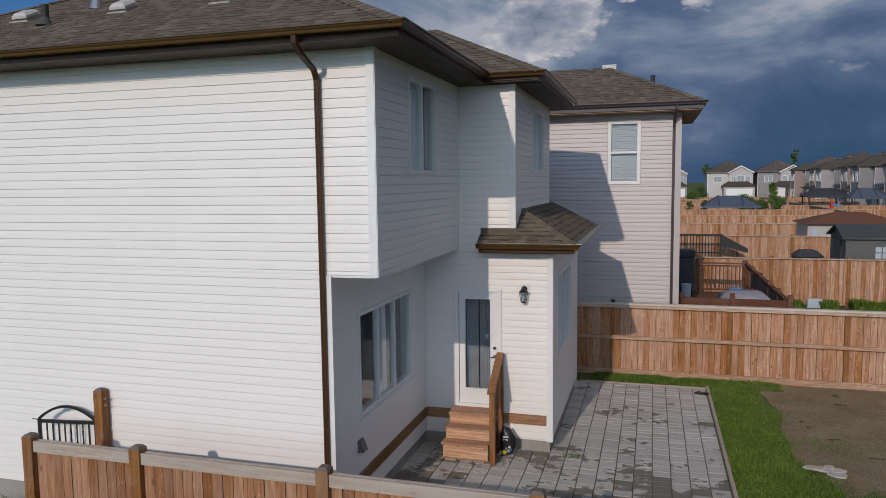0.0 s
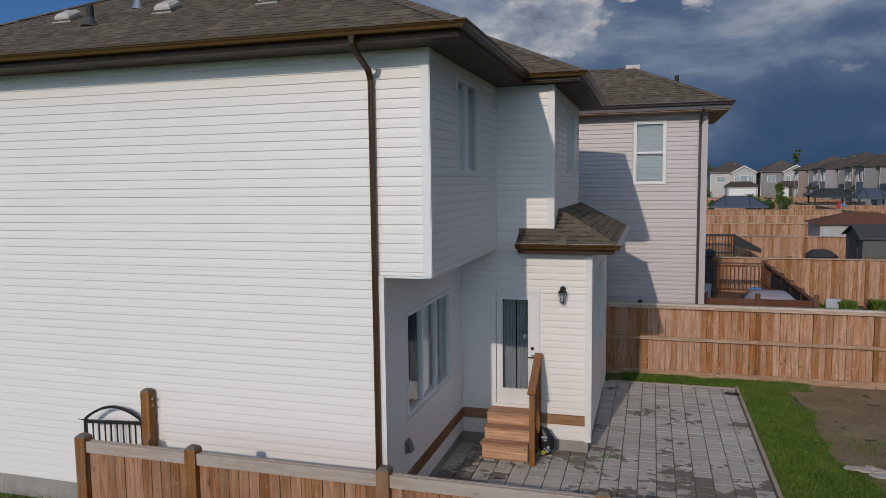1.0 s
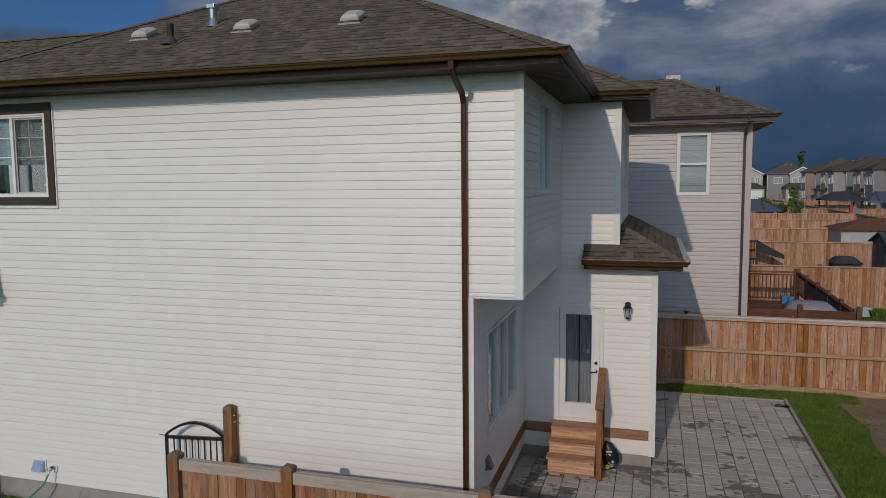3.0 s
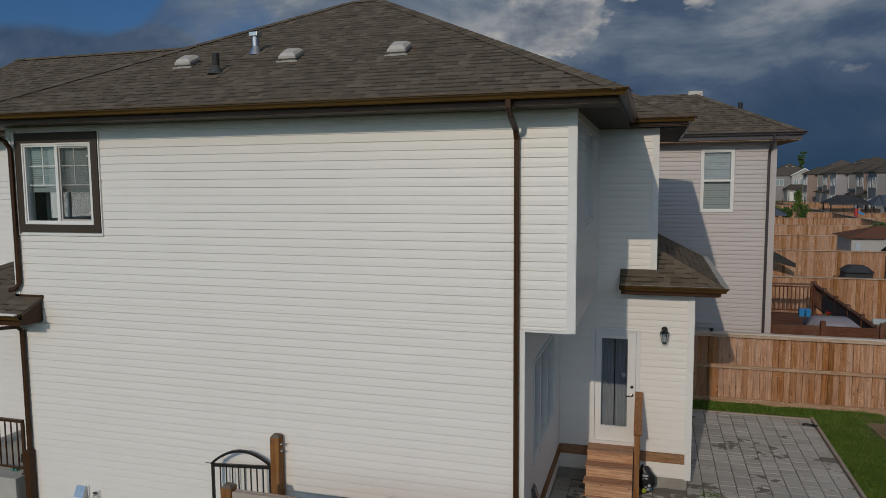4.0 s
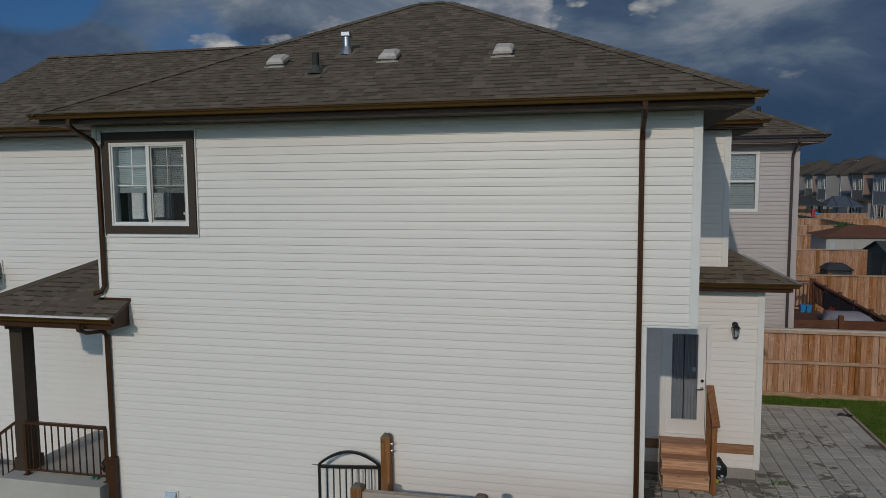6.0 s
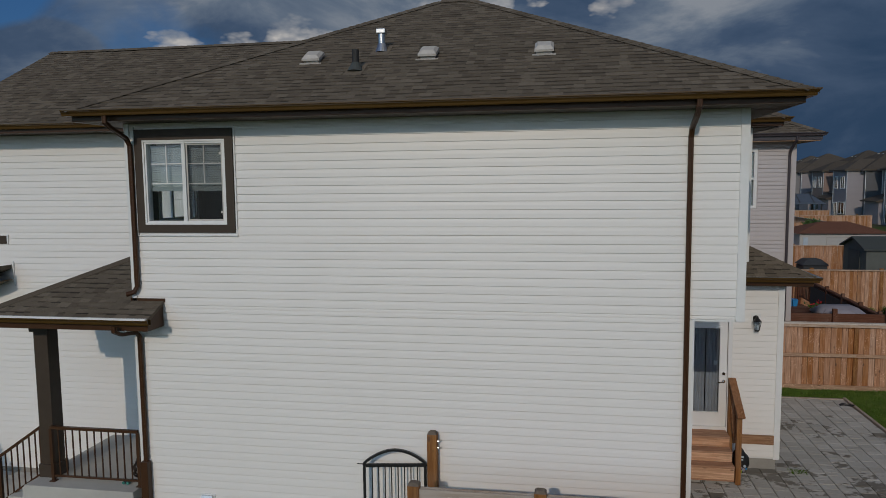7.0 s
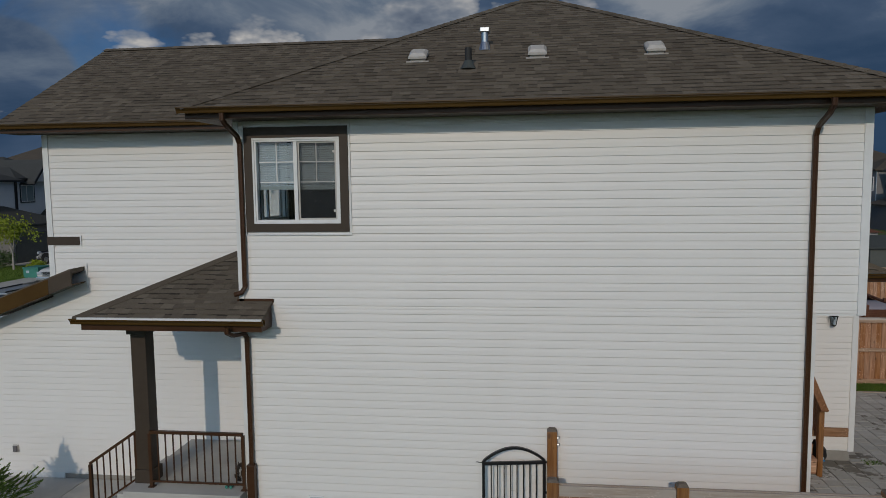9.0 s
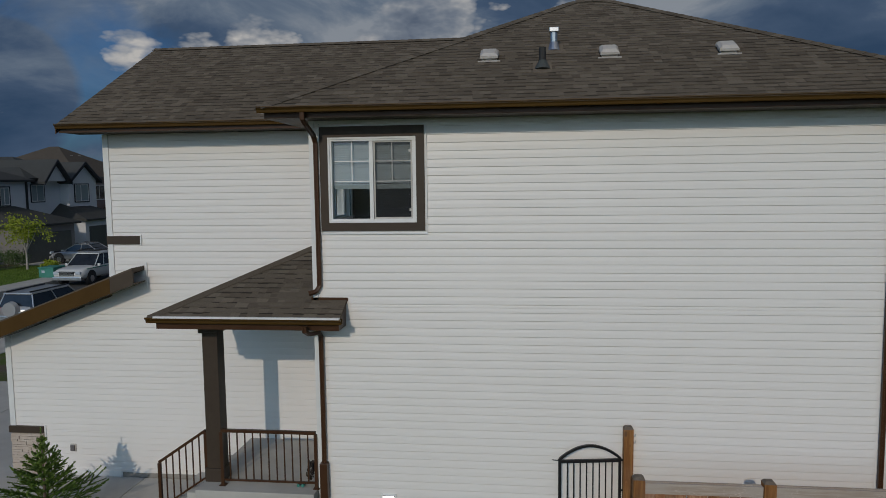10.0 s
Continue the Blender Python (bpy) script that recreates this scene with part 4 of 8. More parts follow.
bump_roof = part("roof", slab([(EXR, BY, BZ), (BX, BY, BZ), bR, bA]), SHINGLE, house, "shingled hip roof over the rear bump")
part("roof_deck", slab([(BX, BY, BZ), (BX, BYF, BZ), bR]), SHINGLE, bump_roof)
part("roof_deck", slab([(BX, BYF, BZ), (EXR, BYF, BZ), bA, bR]), SHINGLE, bump_roof)
hip_caps((BX, BY, BZ), bR, SHINGLE, bump_roof)
# front part's gable roof
GY, GXL = 9.72, -17.38
gh = 3.62
gZ = 6.62
SG = 0.540
g_ridge = gZ + SG * gh
front_roof = part("roof", slab([(GXL, GY, gZ), (EXL + 1.2, GY, gZ), (RA - 0.6, GY + gh, g_ridge), (GXL, GY + gh, g_ridge)]), SHINGLE, house, "shingled gable roof over the front rooms")
part("roof_deck", slab([(GXL, GY + gh, g_ridge), (RA - 0.6, GY + gh, g_ridge), (RA - 0.6, GY + 2 * gh, gZ), (GXL, GY + 2 * gh, gZ)]), SHINGLE, front_roof)
hip_caps((GXL, GY + gh, g_ridge), (RA - 1.2, GY + gh, g_ridge), SHINGLE, front_roof, fall=0.074)
bm = bmesh.new()
prism(bm, [(SETY, SOF), (YF, SOF), (YF, gZ + S * 0.35), (GY + gh, g_ridge - 0.06), (SETY, gZ + S * 0.6 - 0.05)], 0, XFR, XFR + 0.14)
part("gable_wall", bm, WHITE_VINYL, house)
bm = bmesh.new()
prism(bm, [(GY, gZ - 0.02), (GY + gh, g_ridge - 0.02), (GY + gh, g_ridge - 0.16), (GY, gZ - 0.16)], 0, GXL - 0.02, GXL + 0.0)
part("rake_board", bm, BROWN_METAL, house)
# roof over the rear door and bump
PX, PY, PZ, PXL = -1.30, 11.86, 3.745, -2.99
ph = XF - PX
small_roof = part("roof", slab([(PXL, PY, PZ), (PX, PY, PZ), (XF, PY - ph, PZ - S * ph), (XF, DY, PZ + S * (DY - PY)), (PXL, DY, PZ + S * (DY - PY))]), SHINGLE, house, "small shingled roof over the rear door")
part("roof_deck", slab([(PX, PY, PZ), (PX, 17.0, PZ), (XF, 17.0, PZ - S * ph), (XF, PY - ph, PZ - S * ph)]), SHINGLE, small_roof)
hip_caps((PX, PY, PZ), (XF, PY - ph, PZ - S * ph), SHINGLE, small_roof, 0.1)
# porch roof at the front
QY, QZ, QXL, QXR = 7.80, 3.55, -14.74, -11.80
qs = 0.44
qd = XL - QXL
porch_roof = part("roof", slab([(QXL, QY, QZ), (QXR, QY, QZ), (QXR, WY - 0.02, QZ + qs * (WY - QY)), (XL - 0.02, WY - 0.02, QZ + qs * (WY - QY)), (XL - 0.02, QY + qd, QZ + qs * qd)]), SHINGLE, house, "shingled hip roof over the front porch")
part("roof_deck", slab([(QXL, QY, QZ), (XL - 0.02, QY + (XL - QXL), QZ + qs * (XL - QXL)), (XL - 0.02, SETY, QZ + qs * (XL - QXL)), (QXL, SETY, QZ)]), SHINGLE, porch_roof)
qa, qb = Vector((QXL - 0.01, QY - 0.01, QZ + 0.03)), Vector((XL - 0.06, QY + XL - QXL - 0.06, QZ + qs * (XL - QXL) + 0.015))
bm = bmesh.new()
qt = (qb - qa).normalized()
qn = qt.cross(Vector((0, 0, 1))).normalized()
qu = qn.cross(qt)
ring = [[bm.verts.new(p + qn * s - qu * h) for s, h in ((-0.11, 0.05), (0.0, 0.0), (0.11, 0.05), (0.11, 0.062), (0.0, 0.012), (-0.11, 0.062))] for p in (qa, qb)]
for i in range(6):
    bm.faces.new((ring[0][i], ring[0][(i + 1) % 6], ring[1][(i + 1) % 6], ring[1][i]))
bm.faces.new(ring[0][::-1])
bm.faces.new(ring[1])
part("hip_cap", bm, SHINGLE, porch_roof, "straight brown hip cap")
# garage roof, seen at its rake
bm = bmesh.new()
prism(bm, [(-16.21, 4.035), (-19.75, 4.05 - 3.58 * 0.372), (-19.75, 3.97 - 3.58 * 0.372), (-16.21, 3.955)], 1, 9.905, 17.0)
garage_roof = part("roof", bm, SHINGLE, house, "shingled garage roof")
bm = bmesh.new()
prism(bm, [(-16.62, 4.02 - 0.45 * 0.372), (-19.8, 4.02 - 3.63 * 0.372), (-19.8, 3.74 - 3.63 * 0.372), (-16.62, 3.74 - 0.45 * 0.372)], 1, 9.86, 9.90)
prism(bm, [(-16.20, 3.755), (-19.7, 3.76 - 3.53 * 0.372), (-19.7, 3.74 - 3.53 * 0.372), (-16.20, 3.735)], 1, 9.90, SETY - 0.003)
part("rake_board", bm, BROWN_GUTTER, house, "glossy brown rake board")
bm = bmesh.new()
prism(bm, [(-16.17, 4.02), (-16.618, 4.02 - 0.448 * 0.372), (-16.618, 3.74 - 0.448 * 0.372), (-16.17, 3.74)], 1, 9.863, 9.90)
part("rake_end", bm, SOFFIT, house, "paler brown end of the rake board")
bm = bmesh.new()
setb.box(bm, -16.165, -16.145, 3.62, 4.10, 0.0, 0.035)
part("flashing", bm, TRIM_WHITE, house)

# eaves: fascia, soffit, gutters


def boards(name, rows, material, label=""):
    for q in rows:
        bm = bmesh.new()
        block(bm, *q)
        part(name, bm, material, house, label)


boards("fascia", (
    (EXL + 0.06, EXR - 0.06, EY + 0.10, EY + 0.13, 6.456, EZ - 0.01),
    (EXR - 0.085, EXR - 0.055, EY + 0.13, BY + 0.05, 6.456, EZ - 0.01),
    (EXL + 0.06, EXL + 0.09, EY + 0.13, GY + 0.1, 6.456, EZ - 0.01),
    (EXR - 0.05, BX - 0.06, BY + 0.045, BY + 0.075, 6.456, BZ - 0.01),
    (BX - 0.085, BX - 0.055, BY + 0.075, BYF - 0.05, 6.456, BZ - 0.01),
    (GXL + 0.02, EXL + 0.05, GY + 0.045, GY + 0.075, 6.475, gZ - 0.01),
), BROWN_METAL, "dark brown fascia")
boards("soffit", (
    (EXL + 0.06, EXR - 0.06, EY + 0.10, WY - 0.001, SOF, SOF + 0.012),
    (XO + 0.001, EXR - 0.06, WY, DY, SOF, SOF + 0.012),
    (XO + 0.002, BX - 0.06, BY + 0.045, DY - 0.001, SOF + 0.014, SOF + 0.026),
    (XF + 0.001, BX - 0.06, DY, BYF, SOF, SOF + 0.012),
    (GXL + 0.03, EXL + 0.8, GY + 0.05, SETY - 0.001, SOF + 0.03, SOF + 0.042),
    (EXL + 0.062, XL - 0.001, WY, SETY + 0.3, SOF + 0.001, SOF + 0.013),
), SOFFIT, "brown vented soffit")
ribs = bmesh.new()
x = EXL + 0.2
while x < EXR - 0.1:
    block(ribs, x, x + 0.02, EY + 0.11, WY - 0.01, SOF - 0.002, SOF - 0.0005)
    x += 0.11
y = WY + 0.06
while y < DY:
    block(ribs, XO + 0.02, EXR - 0.07, y, y + 0.02, SOF - 0.002, SOF - 0.0005)
    y += 0.11
y = DY + 0.06
while y < BYF - 0.1:
    block(ribs, XF + 0.02, BX - 0.07, y, y + 0.02, SOF - 0.002, SOF - 0.0005)
    y += 0.11
part("soffit_ribs", ribs, SOFFIT, house, kind="stuff")
gutter([(EXL - 0.0, EY + 0.04, EZ + 0.005), (EXR - 0.05, EY + 0.04, EZ + 0.005)], (0, -1, 0), BROWN_GUTTER, house, (0, 1))
gutter([(EXR - 0.05, EY + 0.04, EZ + 0.005), (EXR - 0.05, BY - 0.02, EZ + 0.005)], (1, 0, 0), BROWN_METAL, house, (1, 0))
gutter([(EXR - 0.04, BY + 0.04, BZ + 0.005), (BX - 0.05, BY + 0.04, BZ + 0.005)], (0, -1, 0), BROWN_GUTTER, house, (0, 1))
gutter([(BX - 0.05, BY + 0.04, BZ + 0.005), (BX - 0.05, BYF, BZ + 0.005)], (1, 0, 0), BROWN_METAL, house, (1, 0))
gutter([(GXL, GY + 0.04, gZ + 0.005), (EXL + 0.05, GY + 0.04, gZ + 0.005)], (0, -1, 0), BROWN_GUTTER, house)
gutter([(PXL, PY + 0.03, PZ + 0.005), (PX - 0.03, PY + 0.03, PZ + 0.005)], (0, -1, 0), BROWN_GUTTER, house, (0, 1))
gutter([(PX - 0.03, PY + 0.03, PZ + 0.005), (PX - 0.03, 17.0, PZ + 0.005)], (1, 0, 0), BROWN_METAL, house, (1, 0))
gutter([(QXL - 0.02, QY + 0.03, QZ + 0.005), (QXR + 0.04, QY + 0.03, QZ + 0.005)], (0, -1, 0), BROWN_GUTTER, house)
boards("fascia", (
    (PXL + 0.03, PX - 0.03, PY + 0.035, PY + 0.06, 3.595, PZ - 0.01),
    (PX - 0.06, PX - 0.035, PY + 0.06, 16.9, 3.595, PZ - 0.01),
    (QXL + 0.1, QXR - 0.02, QY + 0.035, QY + 0.06, 3.37, QZ - 0.01),
), BROWN_METAL, "dark brown fascia of a small roof")
for x0, y0, y1, zl, zr, sl in ((QXR - 0.045, QY, WY - 0.02, 3.37, QZ, qs), (PXL + 0.03, PY, DY - 0.02, 3.595, PZ, S)):
    bm = bmesh.new()
    prism(bm, [(y0 + 0.06, zl), (y1, zl), (y1, zr + sl * (y1 - y0) - 0.02), (y0 + 0.06, zr - 0.01)], 0, x0, x0 + 0.025)
    part("end_board", bm, BROWN_METAL, house)
boards("soffit", (
    (PXL + 0.03, PX - 0.06, PY + 0.06, DY - 0.02, 3.582, 3.594),
    (XE + 0.02, PX - 0.06, DY - 0.02, 16.9, 3.582, 3.594),
    (QXL + 0.1, QXR - 0.05, QY + 0.06, WY - 0.02, 3.37, 3.382),
    (QXL + 0.1, XL - 0.02, WY - 0.02, SETY - 0.02, 3.37, 3.382),
), SOFFIT, "brown soffit of a small roof")
# pale drip edge and flashings
bm = bmesh.new()
block(bm, PXL, PX + 0.0, PY - 0.015, PY + 0.02, PZ + 0.008, PZ + 0.014)
block(bm, PX - 0.02, PX + 0.09, PY - 0.02, 16.9, PZ + 0.010, PZ + 0.016)
part("drip_edge", bm, GALV, house, "pale metal drip edge")
bm = bmesh.new()
block(bm, QXL + 0.12, QXR + 0.02, QY - 0.094, QY - 0.05, QZ + 0.004, QZ + 0.032)
part("drip_edge", bm, TRIM_WHITE, house, "white drip edge over the gutter")
bm = bmesh.new()
prism(bm, [(QXR - 0.55, QZ + qs * (WY - QY) - 0.02), (QXR + 0.02, QZ + qs * (WY - QY) - 0.02), (QXR + 0.02, QZ + qs * (WY - QY) + 0.035), (QXR - 0.55, QZ + qs * (WY - QY) + 0.035)], 1, WY - 0.03, WY - 0.018)
part("flashing", bm, BROWN_METAL, house)

# strip added so the dark roof edge stands higher on the wall
bm = bmesh.new()
dface.box(bm, PXL, XF + 0.028, PZ + S * (DY - PY) - 0.03, PZ + S * (DY - PY) + 0.07, 0.0, 0.034)
part("flashing", bm, SHINGLE, house, "added shingle-brown strip over the small roof")

# downspouts
downspout([(-4.115, 7.66, 6.53), (-4.115, 7.66, 6.44), (-4.115, 7.80, 6.34), (-4.115, 8.14, 6.20), (-4.115, 8.215, 6.08), (-4.115, 8.22, 5.0), (-4.115, 8.22, 0.62)], house)
bm = bmesh.new()
block(bm, -4.175, -4.055, 8.15, 8.262, 0.1, 0.72, 0.008)
part("downspout_base", bm, BROWN_METAL, house)
downspout([(-12.22, 7.66, 6.53), (-12.22, 7.66, 6.43), (-12.218, 7.78, 6.36), (-12.21, 8.13, 6.23), (-12.205, 8.212, 6.12), (-12.205, 8.22, 5.0), (-12.205, 8.22, 3.98), (-12.25, 8.20, 3.90), (-12.36, 8.17, 3.865)], house)
downspout([(-12.30, 7.72, 3.46), (-12.30, 7.72, 3.38), (-12.27, 7.85, 3.31), (-12.215, 8.14, 3.28), (-12.205, 8.215, 3.20), (-12.205, 8.22, 2.4), (-12.205, 8.22, 1.2)], house)
bm = bmesh.new()
block(bm, -12.265, -12.145, 8.14, 8.262, 0.0, 1.22, 0.008)
part("downspout_base", bm, BROWN_METAL, house)

# the door
door = thing("door", "white rear door with a tall glass pane and chrome handle", "door")
door.parent = house
del door["category"]
bm = bmesh.new()
for q in ((-3.475, -3.41, 0.80, 2.905), (-2.69, -2.625, 0.80, 2.905), (-3.41, -2.69, 2.86, 2.905)):
    dface.box(bm, *q, -0.10, 0.028)
part("door_frame", bm, DOOR_WHITE, door)
bm = bmesh.new()
for q in ((-3.405, -3.295, 0.83, 2.855), (-2.835, -2.695, 0.83, 2.855), (-3.295, -2.835, 2.725, 2.855), (-3.295, -2.835, 0.83, 1.10)):
    dface.box(bm, *q, -0.055, -0.01)
for q in ((-3.33, -3.295, 1.07, 2.76), (-2.835, -2.80, 1.07, 2.76), (-3.295, -2.835, 2.725, 2.76), (-3.295, -2.835, 1.07, 1.10)):
    dface.box(bm, *q, -0.01, 0.004)
part("door_slab", bm, DOOR_WHITE, door)
bm = bmesh.new()
dface.box(bm, -3.295, -2.835, 1.10, 2.725, -0.035, -0.028)
part("pane", bm, GLASS, door).visible_shadow = False
bm = bmesh.new()
n = 8
for half, (a, b) in enumerate(((-3.30, -3.075), (-3.055, -2.83))):
    row = [[bm.verts.new(dface.p(a + (b - a) * i / n, s, -0.13 - (0.03 if i % 2 else 0))) for i in range(n + 1)] for s in (1.0, 2.75)]
    for i in range(n):
        bm.faces.new((row[0][i], row[0][i + 1], row[1][i + 1], row[1][i]))
part("curtain", bm, CURTAIN, door, "grey pleated curtain behind the glass")
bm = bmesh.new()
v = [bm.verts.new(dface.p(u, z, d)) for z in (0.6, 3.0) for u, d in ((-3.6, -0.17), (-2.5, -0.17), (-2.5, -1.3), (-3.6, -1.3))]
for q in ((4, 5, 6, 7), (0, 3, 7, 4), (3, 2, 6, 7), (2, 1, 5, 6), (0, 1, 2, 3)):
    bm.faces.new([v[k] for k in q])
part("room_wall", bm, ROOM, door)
bm = bmesh.new()
dface.box(bm, -3.475, -2.625, 0.70, 0.828, -0.10, 0.045)
part("door_sill", bm, DOOR_WHITE, door, "white door sill")
bm = bmesh.new()
tube(bm, dface.p(-2.755, 1.86, -0.01), dface.p(-2.755, 1.86, 0.02), 0.032, 0.028, 16)
part("door_lock", bm, CHROME, door, "round chrome lock")
bm = bmesh.new()
tube(bm, dface.p(-2.755, 1.71, -0.01), dface.p(-2.755, 1.71, 0.02), 0.034, 0.03, 16)
tube(bm, dface.p(-2.755, 1.71, 0.02), dface.p(-2.755, 1.71, 0.055), 0.012, 0.012, 10)
sweep(bm, [dface.p(-2.755, 1.71, 0.055), dface.p(-2.81, 1.705, 0.06), dface.p(-2.86, 1.70, 0.055), dface.p(-2.875, 1.705, 0.05)], 0.018, 0.014, (0, 0, 1))
part("door_handle", bm, CHROME, door, "chrome lever handle")
bm = bmesh.new()
dface.box(bm, -2.93, -2.87, 2.02, 2.10, -0.027, -0.0255)
part("sticker", bm, BLIND, door, "small pale sticker on the glass")

# ---- ground, patio, street ----
bm = bmesh.new()
xs = [-700, -60, -37.7, -37.68, -28.92, -28.9, -24, -19.5, -14.5, -13, 0, 60, 700]
zs = [-0.15, -0.15, -0.15, -0.42, -0.42, -0.22, -0.2, -0.125, -0.1, 0.0, 0.0, 0.0, 0.0]
rows = [[bm.verts.new((x, y, z)) for x, z in zip(xs, zs)] for y in (-4000, 0, 20, 60, 900)]
for a, b in zip(rows, rows[1:]):
    for i in range(len(xs) - 1):
        bm.faces.new((a[i], a[i + 1], b[i + 1], b[i]))
solo("ground", bm, GROUND, "flat ground with lawn and bare soil", "ground", kind="structure")

bm = bmesh.new()
block(bm, -37.6, -29.0, -200, 300, -0.60, -0.40)
solo("road", bm, ASPHALT, "grey asphalt residential street", "road", kind="structure")
bm = bmesh.new()
block(bm, -29.0, -27.2, -200, 300, -0.6, -0.19)
solo("pavement", bm, WALK_CONCRETE, "pale concrete pavement along the street", "pavement", kind="structure")
bm = bmesh.new()
block(bm, -39.3, -37.6, -200, 300, -0.6, -0.12)
solo("pavement", bm, WALK_CONCRETE, "pale concrete pavement across the street", "pavement", kind="structure")
# driveway and front walk in slabs
drive = thing("driveway", "pale concrete driveway and front walk with joints", "driveway", kind="structure")
for ax, bx_, ay, by_ in ((-27.2, -25.2, 9.0, 16.5), (-25.2, -22.2, 9.0, 16.5), (-22.2, -19.14, 9.0, 16.5), (-19.14, -17.6, 9.0, 10.33), (-17.6, -16.4, 9.0, 10.33), (-16.4, -14.95, 8.2, 10.33)):
    bm = bmesh.new()
    block(bm, ax + 0.008, bx_ - 0.008, ay, by_, -0.32, -0.085 if ax > -21 else -0.10, 0.006)
    part("slab", bm, WALK_CONCRETE, drive)

patio = thing("patio", "grey concrete paver patio with damp dark stains", "patio", kind="structure")
bm = bmesh.new()
block(bm, -4.03, 1.12, 7.25, 16.95, -0.1, 0.012)
part("joint_sand", bm, JOINT, patio)
bm = bmesh.new()
block(bm, 1.13, 1.19, 7.25, 17.01, -0.05, 0.075)
block(bm, -1.7, 1.13, 16.96, 17.01, -0.05, 0.045)
part("edging", bm, CAP_X, patio, "weathered timber edging")

# bare soil at the back of the yard
rng = random.Random(11)
bm = bmesh.new()
nu, nv = 60, 70
grid = []
for j in range(nv + 1):
    row = []
    y = 4.0 + 13.75 * j / nv
    x_lo = 2.35 + 0.07 * math.sin(y * 1.3) + 0.05 * math.sin(y * 3.7 + 1) + 0.35 * min(1.0, max(0.0, (13.4 - y) / 1.6)) - (0.35 * max(0, y - 16.6) if y > 16.6 else 0)
    for i in range(nu + 1):
        x = x_lo + (13.0 - x_lo) * (i / nu) ** 1.3
        rim = min(1.0, i / 3.0, (nv - j) / 2.0 + 0.1)
        z = 0.008 + rim * (0.02 + 0.035 * noise.noise((x * 0.9, y * 0.9, 0.0)) + 0.02 * noise.noise((x * 4, y * 4, 3.0)))
        row.append(bm.verts.new((x, y, z)))
    grid.append(row)
for a, b in zip(grid, grid[1:]):
    for i in range(nu):
        bm.faces.new((a[i], a[i + 1], b[i + 1], b[i]))
solo("soil_bed", bm, SOIL, "bare brown soil bed beside the fence", "soil", kind="structure", smooth=True)


def blades(name, label, spots, count, hgt, seed, material=GRASS, wid=0.007):
    """Grass as many small bent blades over rectangles."""
    r = random.Random(seed)
    verts, faces = [], []
    area = [max(0.001, (b - a) * (d - c)) for a, b, c, d, *_ in spots]
    for _ in range(count):
        a, b, c, d, *keep = r.choices(spots, area)[0]
        x, y = r.uniform(a, b), r.uniform(c, d)
        if keep and not keep[0](x, y):
            continue
        h = r.uniform(*hgt) * (0.75 + 0.5 * noise.noise((x * 1.5, y * 1.5, 7.0)))
        an = r.uniform(0, math.tau)
        w = wid * r.uniform(0.7, 1.4)
        lx, ly = r.uniform(-0.6, 0.6) * h, r.uniform(-0.6, 0.6) * h
        cx, cy = math.cos(an) * w, math.sin(an) * w
        k = len(verts)
        verts += [(x - cx, y - cy, 0.0), (x + cx, y + cy, 0.0), (x + lx * 0.35 + cx * 0.7, y + ly * 0.35 + cy * 0.7, h * 0.6), (x + lx * 0.35 - cx * 0.7, y + ly * 0.35 - cy * 0.7, h * 0.6), (x + lx, y + ly, h)]
        faces += [(k, k + 1, k + 2, k + 3), (k + 3, k + 2, k + 4)]
    me = bpy.data.meshes.new(name)
    me.from_pydata(verts, [], faces)
    me.materials.append(material)
    return tagged(new(name, me), label, "grass", kind="stuff")


def lawn_edge(x, y):
    return x < 2.40 - 0.12 * max(0.0, y - 14.5) + 0.09 * math.sin(y * 1.3) + 0.07 * math.sin(y * 3.7 + 1) + 0.35 * min(1.0, max(0.0, (13.4 - y) / 1.6)) + random.Random(int(x * 977 + y * 131)).uniform(-0.25, 0.2)


blades("grass", "green lawn strip beside the patio", [(1.19, 3.2, 8.0, 17.75, lawn_edge)], 82000, (0.025, 0.07), 3)
blades("grass", "longer grass along the foot of the fence", [(-2.2, 2.8, 17.02, 17.8, lambda x, y: noise.noise((x * 1.1, y * 1.1, 9.0)) > -0.12 - 0.5 * (y - 17.3) - 0.08 * x), (-1.4, 1.4, 17.2, 17.8)], 20000, (0.03, 0.10), 4)
blades("grass", "sparse weeds growing on the bare soil", [(2.6, 6.5, 10.0, 14.2, lambda x, y: noise.noise((x * 0.8, y * 0.8, 2.0)) > 0.02)], 7000, (0.03, 0.09), 5)
blades("grass", "weedy grass spreading over the near end of the soil", [(2.4, 7.5, 8.0, 12.7, lambda x, y: noise.noise((x * 0.9, y * 0.9, 4.0)) > 0.55 * (y - 11.7))], 30000, (0.03, 0.08), 15)
blades("grass", "grass at the foot of the side wall", [(-13.0, -7.8, 6.0, 8.2, lambda x, y: noise.noise((x * 0.9, y * 0.9, 5.0)) > -0.15)], 9000, (0.06, 0.16), 6)
DRY_WEED = leaf_mat("dry weed stalk", (0.10, 0.085, 0.045), (0.16, 0.14, 0.07), (0.13, 0.17, 0.05))
blades("weeds", "tall dry weeds along the concrete foundation", [(-12.0, -7.9, 7.55, 8.15, lambda x, y: noise.noise((x * 2.3, y * 2.3, 6.0)) > 0.02)], 700, (0.16, 0.46), 16, DRY_WEED, 0.005)
blades("grass", "front lawn beside the driveway", [(-22.0, -15.0, 5.0, 8.9)], 9000, (0.04, 0.09), 8)


